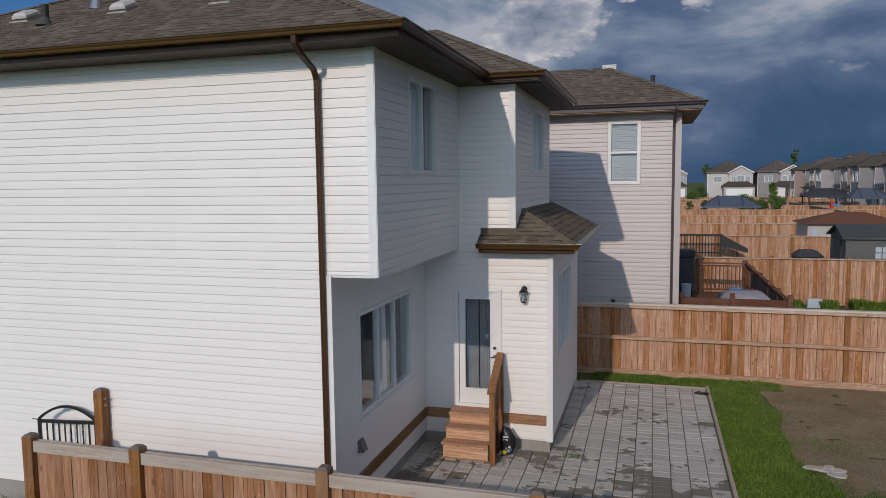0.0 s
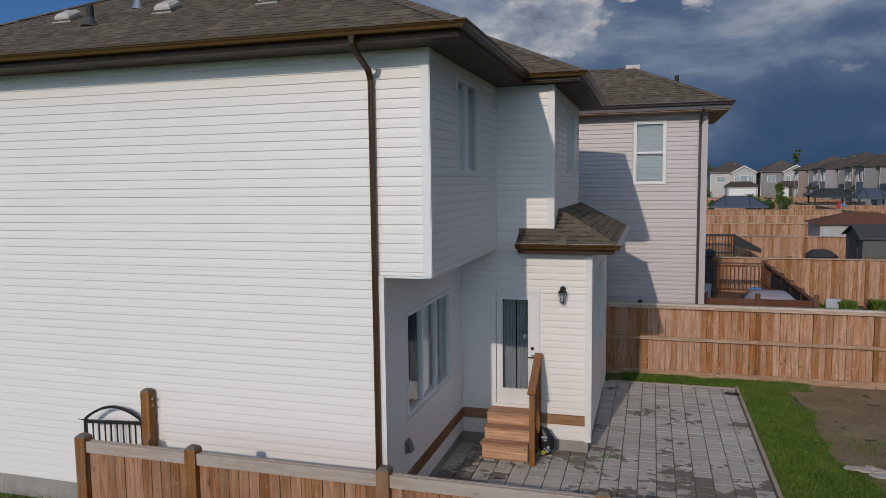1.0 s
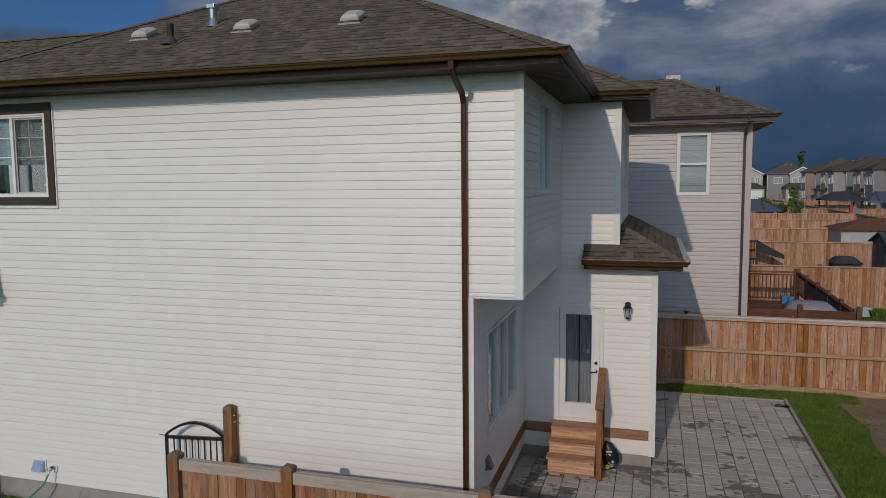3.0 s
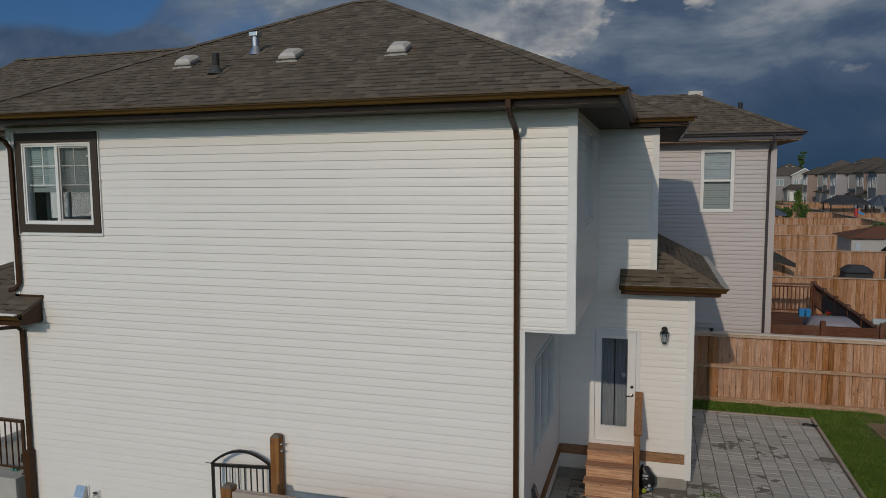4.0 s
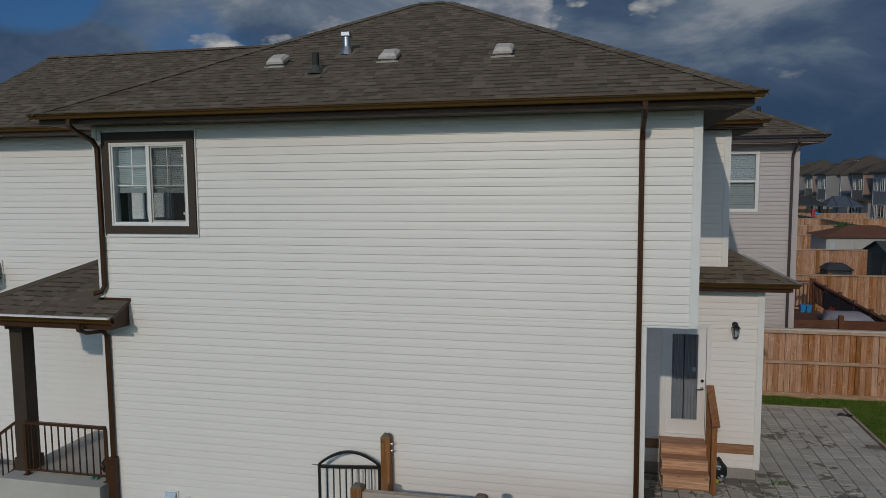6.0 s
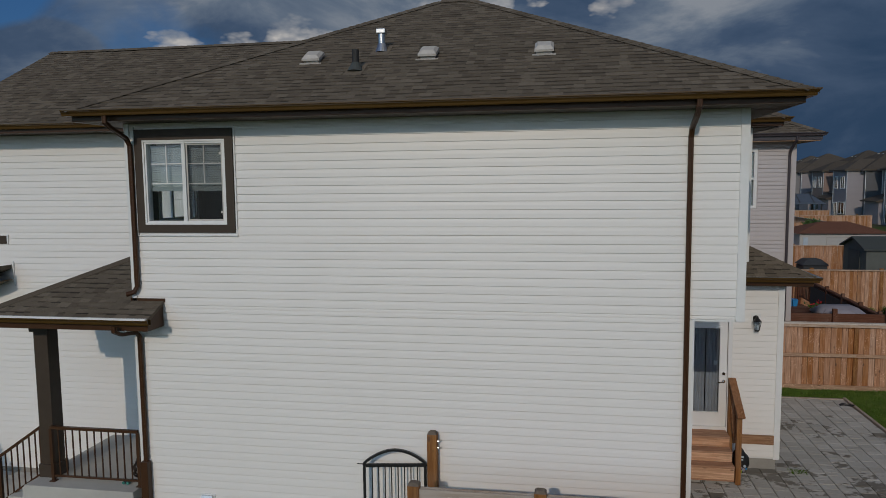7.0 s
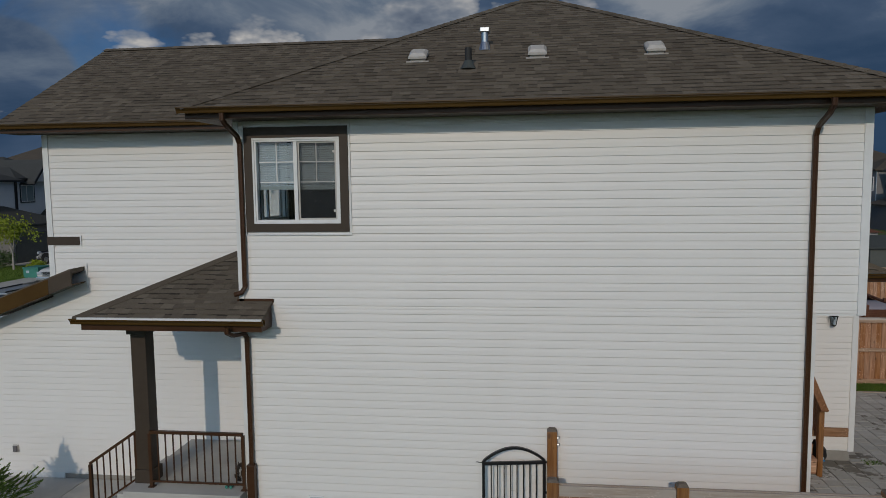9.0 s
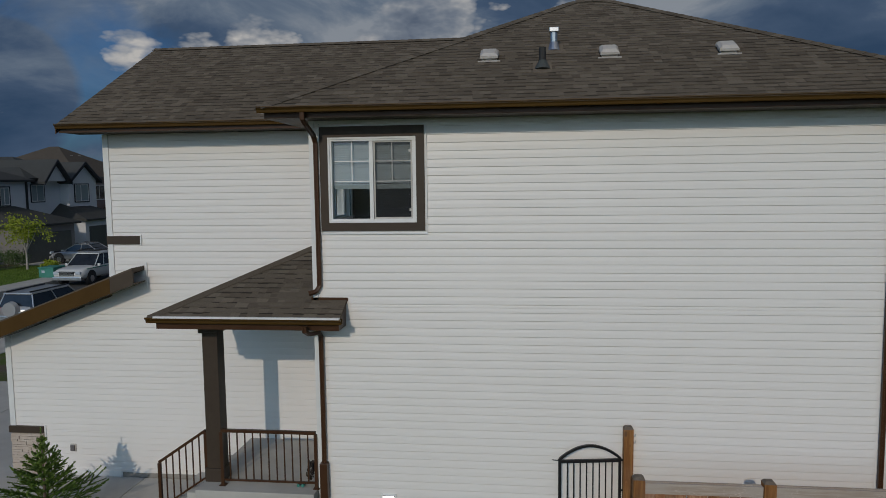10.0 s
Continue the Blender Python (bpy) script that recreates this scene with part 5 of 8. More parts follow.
# ---- small things on and beside the house ----
def lantern():
    t = thing("wall_lantern", "black carriage wall lantern with clear glass on white siding", "lamp", (-2.217, DY - 0.016, 2.88))
    bm = bmesh.new()
    block(bm, -0.085, 0.085, -0.012, 0.016, -0.07, 0.15)
    part("mounting_plate", bm, TRIM_WHITE, t, "white mounting block")
    bm = bmesh.new()
    tube(bm, (0, -0.012, 0.06), (0, -0.03, 0.06), 0.055, 0.045, 16)
    sweep(bm, [(0, -0.03, 0.07), (0, -0.07, 0.10), (0, -0.11, 0.10)], 0.018, 0.018)
    part("bracket", bm, BLACK_METAL, t)
    bm = bmesh.new()
    tube(bm, (0, -0.11, 0.02), (0, -0.11, 0.085), 0.082, 0.02, 12)
    tube(bm, (0, -0.11, 0.085), (0, -0.11, 0.12), 0.016, 0.008, 10)
    tube(bm, (0, -0.11, -0.17), (0, -0.11, -0.15), 0.03, 0.045, 12)
    part("cage", bm, BLACK_METAL, t)
    for i in range(6):
        bm = bmesh.new()
        a = i * math.tau / 6
        sweep(bm, [(0.074 * math.cos(a), -0.11 + 0.074 * math.sin(a), 0.02), (0.045 * math.cos(a), -0.11 + 0.045 * math.sin(a), -0.15)], 0.007, 0.007)
        part("cage_bar", bm, BLACK_METAL, t)
    bm = bmesh.new()
    tube(bm, (0, -0.11, -0.148), (0, -0.11, 0.018), 0.040, 0.068, 12, False)
    part("shade", bm, GLASS, t, "clear glass shade")
    bm = bmesh.new()
    tube(bm, (0, -0.11, -0.14), (0, -0.11, -0.04), 0.026, 0.030, 12)
    part("bulb", bm, BLIND, t, "white bulb, unlit")


lantern()


def on_roof(y):
    return EZ + S * (y - EY)


def roof_vent(x, y):
    t = thing("roof_vent", "square beige plastic vent on the shingle roof", "vent", (x, y, on_roof(y)), group="roof vents")
    t.matrix_basis = Matrix.Translation((x, y, on_roof(y))) @ Matrix.Rotation(math.atan(S), 4, "X") @ Matrix.Diagonal((0.76, 0.80, 0.95, 1.0))
    bm = bmesh.new()
    block(bm, -0.23, 0.23, -0.245, -0.215, 0.010, 0.026)
    part("flange", bm, VENT_PLASTIC, t, "pale flange edge")
    bm = bmesh.new()
    block(bm, -0.155, 0.155, -0.155, 0.155, 0.0, 0.055)
    part("vent_base", bm, VENT_PLASTIC, t)
    bm = bmesh.new()
    hexa(bm, [(-0.19, -0.19, 0.055), (0.19, -0.19, 0.055), (0.19, 0.19, 0.055), (-0.19, 0.19, 0.055), (-0.185, -0.185, 0.09), (0.185, -0.185, 0.09), (0.185, 0.185, 0.09), (-0.185, 0.185, 0.09)])
    hexa(bm, [(-0.185, -0.185, 0.091), (0.185, -0.185, 0.091), (0.185, 0.185, 0.091), (-0.185, 0.185, 0.091), (-0.13, -0.13, 0.135), (0.13, -0.13, 0.135), (0.13, 0.13, 0.135), (-0.13, 0.13, 0.135)])
    part("vent_hood", bm, VENT_PLASTIC, t)


for q in ((-9.67, 9.33), (-7.82, 9.33), (-6.06, 9.33)):
    roof_vent(*q)

pz = on_roof(8.86)
t = thing("vent_pipe", "black plumbing vent pipe with rubber boot on the roof", "pipe", (-8.85, 8.86, pz))
bm = bmesh.new()
tube(bm, (0, 0, -0.02), (0, 0, 0.30), 0.052, 0.052, 16, False)
tube(bm, (0, 0, 0.30), (0, 0, 0.29), 0.052, 0.042, 16, False)
tube(bm, (0, 0, 0.29), (0, 0, 0.10), 0.042, 0.042, 16)
part("pipe", bm, BLACK_RUBBER, t, smooth=False)
bm = bmesh.new()
tube(bm, (0, -0.02, -0.03), (0, 0, 0.11), 0.13, 0.056, 16)
part("boot", bm, SHED_ROOF, t, "dark rubber boot")
bm = bmesh.new()
hexa(bm, [(-0.14, -0.22, -0.22 * S + 0.01), (0.14, -0.22, -0.22 * S + 0.01), (0.14, 0.2, 0.2 * S + 0.01), (-0.14, 0.2, 0.2 * S + 0.01), (-0.14, -0.22, -0.22 * S + 0.016), (0.14, -0.22, -0.22 * S + 0.016), (0.14, 0.2, 0.2 * S + 0.016), (-0.14, 0.2, 0.2 * S + 0.016)])
part("flange", bm, SHINGLE, t)
pz = on_roof(9.68)
t = thing("flue", "galvanised furnace flue with square cap on the roof", "chimney", (-8.65, 9.68, pz))
bm = bmesh.new()
tube(bm, (0, -0.02, -0.04), (0, 0, 0.10), 0.105, 0.066, 18)
part("flashing_cone", bm, GALV, t)
bm = bmesh.new()
tube(bm, (0, 0, 0.09), (0, 0, 0.28), 0.058, 0.058, 18)
part("pipe", bm, GALV, t)
bm = bmesh.new()
block(bm, -0.075, 0.075, -0.075, 0.075, 0.262, 0.335, 0.01)
part("cap", bm, GALV, t)
bm = bmesh.new()
hexa(bm, [(-0.15, -0.24, -0.24 * S + 0.01), (0.15, -0.24, -0.24 * S + 0.01), (0.15, 0.2, 0.2 * S + 0.01), (-0.15, 0.2, 0.2 * S + 0.01), (-0.15, -0.24, -0.24 * S + 0.016), (0.15, -0.24, -0.24 * S + 0.016), (0.15, 0.2, 0.2 * S + 0.016), (-0.15, 0.2, 0.2 * S + 0.016)])
part("flange", bm, SHINGLE, t)

# dryer vent on the rear wall, hose tap and vent hood on the side wall
t = thing("dryer_vent", "grey louvred vent hood on the rear wall", "vent", (XR + 0.02, 9.12, 1.10))
bm = bmesh.new()
block(bm, 0.0, 0.03, -0.085, 0.085, -0.09, 0.09, 0.005)
part("plate", bm, GREY_METAL, t)
bm = bmesh.new()
hexa(bm, [(0.03, -0.07, -0.08), (0.10, -0.07, -0.08), (0.10, 0.07, -0.08), (0.03, 0.07, -0.08), (0.03, -0.07, 0.07), (0.05, -0.07, 0.07), (0.05, 0.07, 0.07), (0.03, 0.07, 0.07)])
part("hood", bm, GREY_METAL, t)
t = thing("vent_hood", "galvanised vent hood on the side wall", "vent", (-11.21, WY - 0.017, 0.63))
bm = bmesh.new()
block(bm, -0.12, 0.12, -0.012, 0.01, -0.10, 0.10)
part("plate", bm, TRIM_WHITE, t)
bm = bmesh.new()
hexa(bm, [(-0.09, -0.12, -0.075), (0.09, -0.12, -0.075), (0.09, -0.012, -0.075), (-0.09, -0.012, -0.075), (-0.09, -0.04, 0.08), (0.09, -0.04, 0.08), (0.09, -0.012, 0.08), (-0.09, -0.012, 0.08)])
part("hood", bm, GALV, t)
t = thing("hose_tap", "brass garden tap on the side wall", "tap", (-10.93, WY - 0.017, 0.60))
bm = bmesh.new()
block(bm, -0.05, 0.05, -0.01, 0.01, -0.06, 0.06)
part("plate", bm, TRIM_WHITE, t)
bm = bmesh.new()
tube(bm, (0, -0.01, 0), (0, -0.10, 0), 0.016, 0.014, 10)
tube(bm, (0, -0.10, 0.01), (0, -0.12, -0.05), 0.016, 0.018, 10)
part("spout", bm, GALV, t)
bm = bmesh.new()
tube(bm, (0, -0.06, 0.03), (0, -0.06, 0.045), 0.03, 0.03, 10)
part("tap_wheel", bm, BLACK_METAL, t)
bm = bmesh.new()
pts = [(-10.93, 8.13, 0.55), (-10.98, 8.08, 0.40), (-11.15, 7.98, 0.22), (-11.4, 7.9, 0.10), (-11.8, 7.8, 0.05), (-12.3, 7.6, 0.04), (-12.9, 7.5, 0.04)]
for a, b in zip(pts, pts[1:]):
    tube(bm, a, b, 0.013, 0.013, 8)
solo("garden_hose", bm, TEAL, "green garden hose running from the wall tap", "hose")

# ---- rear steps ----
steps = thing("rear_steps", "treated lumber steps with one handrail at the rear door", "stairs", (0, 0, 0))
SX0, SX1 = -3.50, -2.70
step_z = (0.375, 0.575, 0.775)
front_y = (11.36, 11.57, 11.79)
for i, z in enumerate(step_z):
    back = front_y[i + 1] + 0.02 if i < 2 else DY - 0.03
    if i < 2:
        bm = bmesh.new()
        block(bm, SX0 - 0.012 * (2 - i), SX1, front_y[i], back, z - 0.038, z, 0.006)
        part("tread", bm, STEP_X, steps)
    else:
        bm = bmesh.new()
        block(bm, SX0, SX1, front_y[i], back, z - 0.038, z, 0.006)
        part("landing_board", bm, STEP_X, steps)
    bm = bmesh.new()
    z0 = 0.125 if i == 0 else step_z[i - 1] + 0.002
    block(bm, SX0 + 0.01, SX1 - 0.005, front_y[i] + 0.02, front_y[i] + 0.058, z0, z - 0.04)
    part("riser", bm, SUNLIT_RISER_X, steps)
for x in (SX0 + 0.012, SX1 - 0.05):
    bm = bmesh.new()
    prism(bm, [(11.42, 0.11), (DY - 0.03, 0.11), (DY - 0.03, 0.735), (11.85, 0.735), (11.85, 0.535), (11.63, 0.535), (11.63, 0.335), (11.42, 0.335)], 0, x, x + 0.038)
    part("stringer", bm, STEP_X, steps)
bm = bmesh.new()
block(bm, SX0 - 0.02, SX1 + 0.0, 11.40, 11.438, 0.085, 0.122, 0.004)
part("base_board", bm, STEP_X, steps)
for x in (SX0 + 0.02, SX0 + 0.30, SX0 + 0.52):
    for y in (11.42, 12.0):
        bm = bmesh.new()
        block(bm, x, x + 0.2, y + 0.02, y + 0.15, 0.02, 0.084, 0.006)
        part("footing_block", bm, CONCRETE, steps, "concrete block under the steps")
RX = SX1 + 0.052
bm = bmesh.new()
sweep(bm, [(RX + 0.02, 11.30, 1.30), (RX + 0.02, 12.10, 1.80)], 0.13, 0.038)
part("handrail", bm, RAIL_WOOD, steps, "stained handrail cap")
bm = bmesh.new()
block(bm, RX - 0.03, RX + 0.058, 11.40, 11.488, 0.02, 1.345)
part("rail_post", bm, CEDAR_POST, steps)
bm = bmesh.new()
block(bm, RX - 0.03, RX + 0.058, 12.08, 12.165, 0.02, 1.77)
part("rail_post", bm, CEDAR_POST, steps)
for i in range(5):
    y = 11.57 + i * 0.108
    bm = bmesh.new()
    block(bm, RX + 0.0, RX + 0.036, y, y + 0.036, 0.50 + (y - 11.4) * 0.72, 1.30 + (y - 11.3) * 0.622, 0.003)
    part("baluster", bm, RAIL_WOOD, steps)

# half-used garden bag by the steps
t = thing("garden_bag", "crumpled black plastic garden bag with printed flowers on pavers", "bag", (-2.47, 11.93, 0.045))
bm = bmesh.new()
bmesh.ops.create_uvsphere(bm, u_segments=20, v_segments=14, radius=1.0)
for v in bm.verts:
    k = 1.0 + 0.16 * noise.noise(v.co * 2.3) + 0.07 * noise.noise(v.co * 6.0)
    v.co = Vector((v.co.x * 0.145 * k, v.co.y * 0.10 * k, v.co.z * 0.25 * k + 0.245))
    if v.co.z > 0.3:
        v.co.x = v.co.x * (1 - (v.co.z - 0.3) * 0.9) - (v.co.z - 0.3) * 0.25
    v.co.z = max(v.co.z, 0.0)
part("bag_film", bm, BLACK_METAL, t, "shiny black plastic film", True)
for q, m, s in (((0.05, -0.098, 0.17), BLIND, 0.028), ((0.03, -0.096, 0.10), TARP, 0.035), ((0.08, -0.085, 0.12), BLUE_PLASTIC, 0.018), ((-0.04, -0.098, 0.07), LEAF, 0.045), ((-0.01, -0.098, 0.14), TARP, 0.02)):
    bm = bmesh.new()
    tube(bm, Vector(q), Vector(q) + Vector((0, -0.008, 0)), s, s * 0.8, 9)
    part("printed_flower", bm, m, t, "printed flower patch")
bm = bmesh.new()
for i, (w, h) in enumerate(((0.10, 0.030), (0.075, 0.026))):
    block(bm, -w / 2 - 0.02, w / 2 - 0.02, -0.098, -0.090, 0.33 - i * 0.05, 0.33 - i * 0.05 + h)
part("lettering_bar", bm, BLIND, t, "white unreadable lettering")


# ---- gate and posts ----
def fence_post(x, y, z1, label, w=0.14):
    t = thing("fence_post", label, "post", (x, y, 0.0), group="fence posts")
    bm = bmesh.new()
    block(bm, -w / 2, w / 2, -w / 2, w / 2, -0.1, z1 - 0.035, 0.006)
    part("shaft", bm, CEDAR_POST, t)
    bm = bmesh.new()
    a, c = w / 2, w / 2 - 0.03
    hexa(bm, [(-a, -a, z1 - 0.035), (a, -a, z1 - 0.035), (a, a, z1 - 0.035), (-a, a, z1 - 0.035), (-c, -c, z1), (c, -c, z1), (c, c, z1), (-c, c, z1)])
    part("post_top", bm, BARK, t, "grey weathered chamfered top")
    return t


tall = fence_post(-7.62, 8.18, 1.94, "tall brown stained gate post against the white wall")
bm = bmesh.new()
for z in (1.80, 1.70):
    tube(bm, (0.07, -0.02, z), (0.10, -0.02, z), 0.012, 0.012, 8)
    tube(bm, (0.10, -0.02, z), (0.10, -0.02, z + 0.03), 0.006, 0.006, 8)
part("hook", bm, GALV, tall, "small steel hooks")

gate = thing("garden_gate", "black metal arched garden gate folded back against the wall", "gate", (-8.635, 8.05, 0.0), 8.3)
GW = 0.93
bm = bmesh.new()
block(bm, 0.0, 0.04, -0.02, 0.02, 0.10, 1.46, 0.004)
part("stile", bm, BLACK_METAL, gate)
bm = bmesh.new()
block(bm, GW - 0.04, GW, -0.02, 0.02, 0.10, 1.46, 0.004)
part("stile", bm, BLACK_METAL, gate)
for z in (0.14, 1.42):
    bm = bmesh.new()
    block(bm, 0.04, GW - 0.04, -0.018, 0.018, z - 0.02, z + 0.025)
    part("rail", bm, BLACK_METAL, gate)
bm = bmesh.new()
arc = [(0.02 + (GW - 0.04) * i / 20, 0, 1.455 + 0.195 * math.sin(math.pi * i / 20) ** 0.85) for i in range(21)]
sweep(bm, arc, 0.04, 0.035, (0, 1, 0))
part("arch", bm, BLACK_METAL, gate)
for i in range(8):
    x = 0.04 + (GW - 0.08) * (i + 1) / 9
    bm = bmesh.new()
    block(bm, x - 0.008, x + 0.008, -0.008, 0.008, 0.16, 1.40)
    part("bar", bm, BLACK_METAL, gate)
bm = bmesh.new()
tube(bm, (0.0, 0, 1.44), (-0.09, 0, 1.45), 0.008, 0.006, 8)
block(bm, GW, GW + 0.06, -0.012, 0.012, 1.41, 1.435)
block(bm, GW, GW + 0.06, -0.012, 0.012, 0.95, 0.975)
part("hinge", bm, BLACK_METAL, gate)

# ---- near fence, seen from outside ----
NFY = 7.0
near_posts = (-7.65, -6.03, -3.56, -1.18, 1.22, 3.62, 6.02)
for x in near_posts:
    fence_post(x, NFY, 1.69, "brown stained cedar fence post with weathered top", 0.15)
near_fence = thing("fence", "cedar board fence with silvered top rail", "fence")
for a, b in zip(near_posts, near_posts[1:]):
    bm = bmesh.new()
    block(bm, a + 0.078, b - 0.078, NFY - 0.05, NFY - 0.012, 1.47, 1.61, 0.004)
    part("top_rail", bm, CAP_X, near_fence)
    bm = bmesh.new()
    block(bm, a + 0.078, b - 0.078, NFY + 0.022, NFY + 0.06, 1.50, 1.605, 0.004)
    part("back_rail", bm, CAP_X, near_fence)
    bm = bmesh.new()
    block(bm, a + 0.078, b - 0.078, NFY + 0.022, NFY + 0.06, 0.75, 0.84)
    part("back_rail", bm, RAIL_X, near_fence)
    bm = bmesh.new()
    block(bm, a + 0.078, b - 0.078, NFY - 0.03, NFY + 0.01, -0.02, 0.14)
    part("kick_board", bm, RAIL_X, near_fence)

# ---- fence between the yards ----
F1Y = 17.88
f1_posts = (-3.60, -1.00, 1.70, 4.18, 6.63, 9.05, 11.45, 13.33)
yard_fence = thing("fence", "cedar board fence between two back yards", "fence")
for a, b in zip(f1_posts, f1_posts[1:]):
    bm = bmesh.new()
    block(bm, a + 0.002, b - 0.002, F1Y - 0.085, F1Y + 0.065, 1.755, 1.795, 0.005)
    part("cap_rail", bm, CAP_LIGHT, yard_fence)
    bm = bmesh.new()
    block(bm, a + 0.001, b - 0.001, F1Y - 0.084, F1Y - 0.052, 1.68, 1.753, 0.004)
    part("rail", bm, CAP_WARM, yard_fence)
    bm = bmesh.new()
    block(bm, a + 0.001, b - 0.001, F1Y - 0.090, F1Y - 0.052, 0.90, 0.985, 0.004)
    part("rail", bm, RAIL_X, yard_fence)
    bm = bmesh.new()
    block(bm, a + 0.002, b - 0.002, F1Y - 0.088, F1Y - 0.053, -0.02, 0.155, 0.004)
    part("kick_board", bm, RAIL_X, yard_fence)
for x in f1_posts:
    bm = bmesh.new()
    block(bm, x - 0.055, x + 0.055, F1Y - 0.05, F1Y + 0.05, -0.1, 1.752)
    part("post", bm, CEDAR_POST, yard_fence, "brown stained post")
t = thing("post_lamp", "small dark solar lamp on the fence cap", "lamp", (-1.00, F1Y, 1.797))
bm = bmesh.new()
tube(bm, (0, 0, 0), (0, 0, 0.05), 0.03, 0.05, 12)
part("lamp_base", bm, BLACK_METAL, t)
bm = bmesh.new()
tube(bm, (0, 0, 0.05), (0, 0, 0.075), 0.075, 0.03, 12)
part("lamp_cap", bm, BLACK_METAL, t)

# things lying in the yard
t = thing("broken_slab", "broken pale concrete slab pieces lying on the soil", "rubble", (2.6, 12.55, 0.03))
r = random.Random(2)
for i in range(6):
    bm = bmesh.new()
    n = 6
    w = r.uniform(0.08, 0.18)
    ox, oy = r.uniform(-0.22, 0.25), r.uniform(-0.16, 0.16)
    poly = [(ox + w * r.uniform(0.7, 1.1) * math.cos(k * math.tau / n), oy + 0.7 * w * r.uniform(0.7, 1.1) * math.sin(k * math.tau / n)) for k in range(n)]
    z = 0.012 * i
    prism(bm, poly, 2, z, z + 0.03)
    part("slab_piece", bm, STONE if i % 2 else WALK_CONCRETE, t)
bm = bmesh.new()
for k in range(5):
    a = Vector((0.86 + 0.05 * k, 16.45 + 0.03 * (k % 2), 0.05))
    tube(bm, a, a + Vector((0.09, 0.03 - 0.03 * k % 2, 0.03)), 0.03, 0.025, 8)
solo("garden_tool", bm, BLACK_METAL, "dark tool dropped on the patio corner", "tool")
bm = bmesh.new()
r = random.Random(9)
for _ in range(12):
    x, y = r.uniform(2.7, 6.0), r.uniform(12.8, 17.2)
    a = r.uniform(-0.3, 0.3)
    l = r.uniform(0.06, 0.25)
    tube(bm, (x, y, 0.05), (x + l * math.cos(a), y + l * math.sin(a), 0.055), 0.012, 0.008, 5)
solo("twigs", bm, DARK_SOIL, "dry twigs and roots scattered on the soil", "twigs", kind="stuff")
blades("weed", "small green weed between the pavers", [(-1.55, -1.25, 12.05, 12.25)], 160, (0.06, 0.12), 14)

# ---- front porch ----
porch = thing("front_porch", "raised concrete front porch with steps and a square brown column", "porch", (0, 0, 0))
bm = bmesh.new()
block(bm, -14.24, XL - 0.03, 8.02, SETY - 0.03, -0.2, 0.78, 0.012)
part("porch_slab", bm, WALK_CONCRETE, porch)
for i in range(4):
    bm = bmesh.new()
    block(bm, -14.24 - 0.28 * (i + 1), -14.242 - 0.28 * i, 8.30, 9.9, -0.2, 0.78 - 0.175 * (i + 1), 0.012)
    part("porch_step", bm, WALK_CONCRETE, porch)
CX, CY = -14.06, 8.49
bm = bmesh.new()
block(bm, CX - 0.125, CX + 0.125, CY - 0.125, CY + 0.125, 0.98, 3.22, 0.008)
part("column_shaft", bm, BROWN_TRIM, porch, "dark brown wrapped column")
bm = bmesh.new()
block(bm, CX - 0.155, CX + 0.155, CY - 0.155, CY + 0.155, 0.78, 1.0, 0.008)
part("column_base", bm, BROWN_TRIM, porch)
bm = bmesh.new()
block(bm, CX - 0.168, CX + 0.168, CY - 0.168, CY + 0.168, 3.20, 3.37, 0.008)
part("column_head", bm, BROWN_TRIM, porch)


def metal_rail(a, b, h, name_label, feet=True):
    """A brown metal railing between two points on its walking surface."""
    t = thing("porch_railing", name_label, "railing", (0, 0, 0), group="porch railings")
    a, b = Vector(a), Vector(b)
    up = Vector((0, 0, 1))
    sd = (b - a).cross(up).normalized()
    bm = bmesh.new()
    sweep(bm, [a + up * h, b + up * h], 0.055, 0.045, sd)
    part("top_rail", bm, BROWN_METAL, t)
    bm = bmesh.new()
    sweep(bm, [a + up * 0.09, b + up * 0.09], 0.03, 0.03, sd)
    part("bottom_rail", bm, BROWN_METAL, t)
    for p in (a, b):
        bm = bmesh.new()
        block(bm, p.x - 0.024, p.x + 0.024, p.y - 0.024, p.y + 0.024, p.z, p.z + h - 0.02)
        block(bm, p.x - 0.05, p.x + 0.05, p.y - 0.05, p.y + 0.05, p.z, p.z + 0.012)
        part("post", bm, BROWN_METAL, t)
    n = max(2, int((b - a).length / 0.125))
    for i in range(1, n):
        p = a.lerp(b, i / n)
        bm = bmesh.new()
        block(bm, p.x - 0.009, p.x + 0.009, p.y - 0.009, p.y + 0.009, p.z + 0.09, p.z + h - 0.02)
        part("baluster", bm, BROWN_METAL, t)


metal_rail((-13.87, 8.24, 0.782), (XL - 0.045, 8.24, 0.782), 0.89, "brown metal railing between the porch column and the wall")
metal_rail((-15.05, 8.46, 0.17), (-14.24, 8.46, 0.72), 0.86, "sloping brown metal railing beside the porch steps")
t = thing("wreath", "round dark twig wreath leaning against the porch wall", "wreath", (-12.51, 8.47, 0.79))
r = random.Random(4)
for k in range(26):
    bm = bmesh.new()
    a0 = r.uniform(0, math.tau)
    pts = []
    rr = r.uniform(0.10, 0.165)
    for j in range(6):
        an = a0 + j * 0.35
        pts.append((r.uniform(-0.03, 0.03), rr * math.cos(an), 0.18 + rr * math.sin(an)))
    sweep(bm, pts, 0.014, 0.014)
    part("twig", bm, DARK_SOIL, t)
t = thing("toy_car", "small green and black toy on the porch floor", "toy", (-12.62, 8.3, 0.783))
bm = bmesh.new()
block(bm, -0.05, 0.05, -0.03, 0.03, 0.02, 0.06, 0.01)
part("body", bm, BLACK_METAL, t)
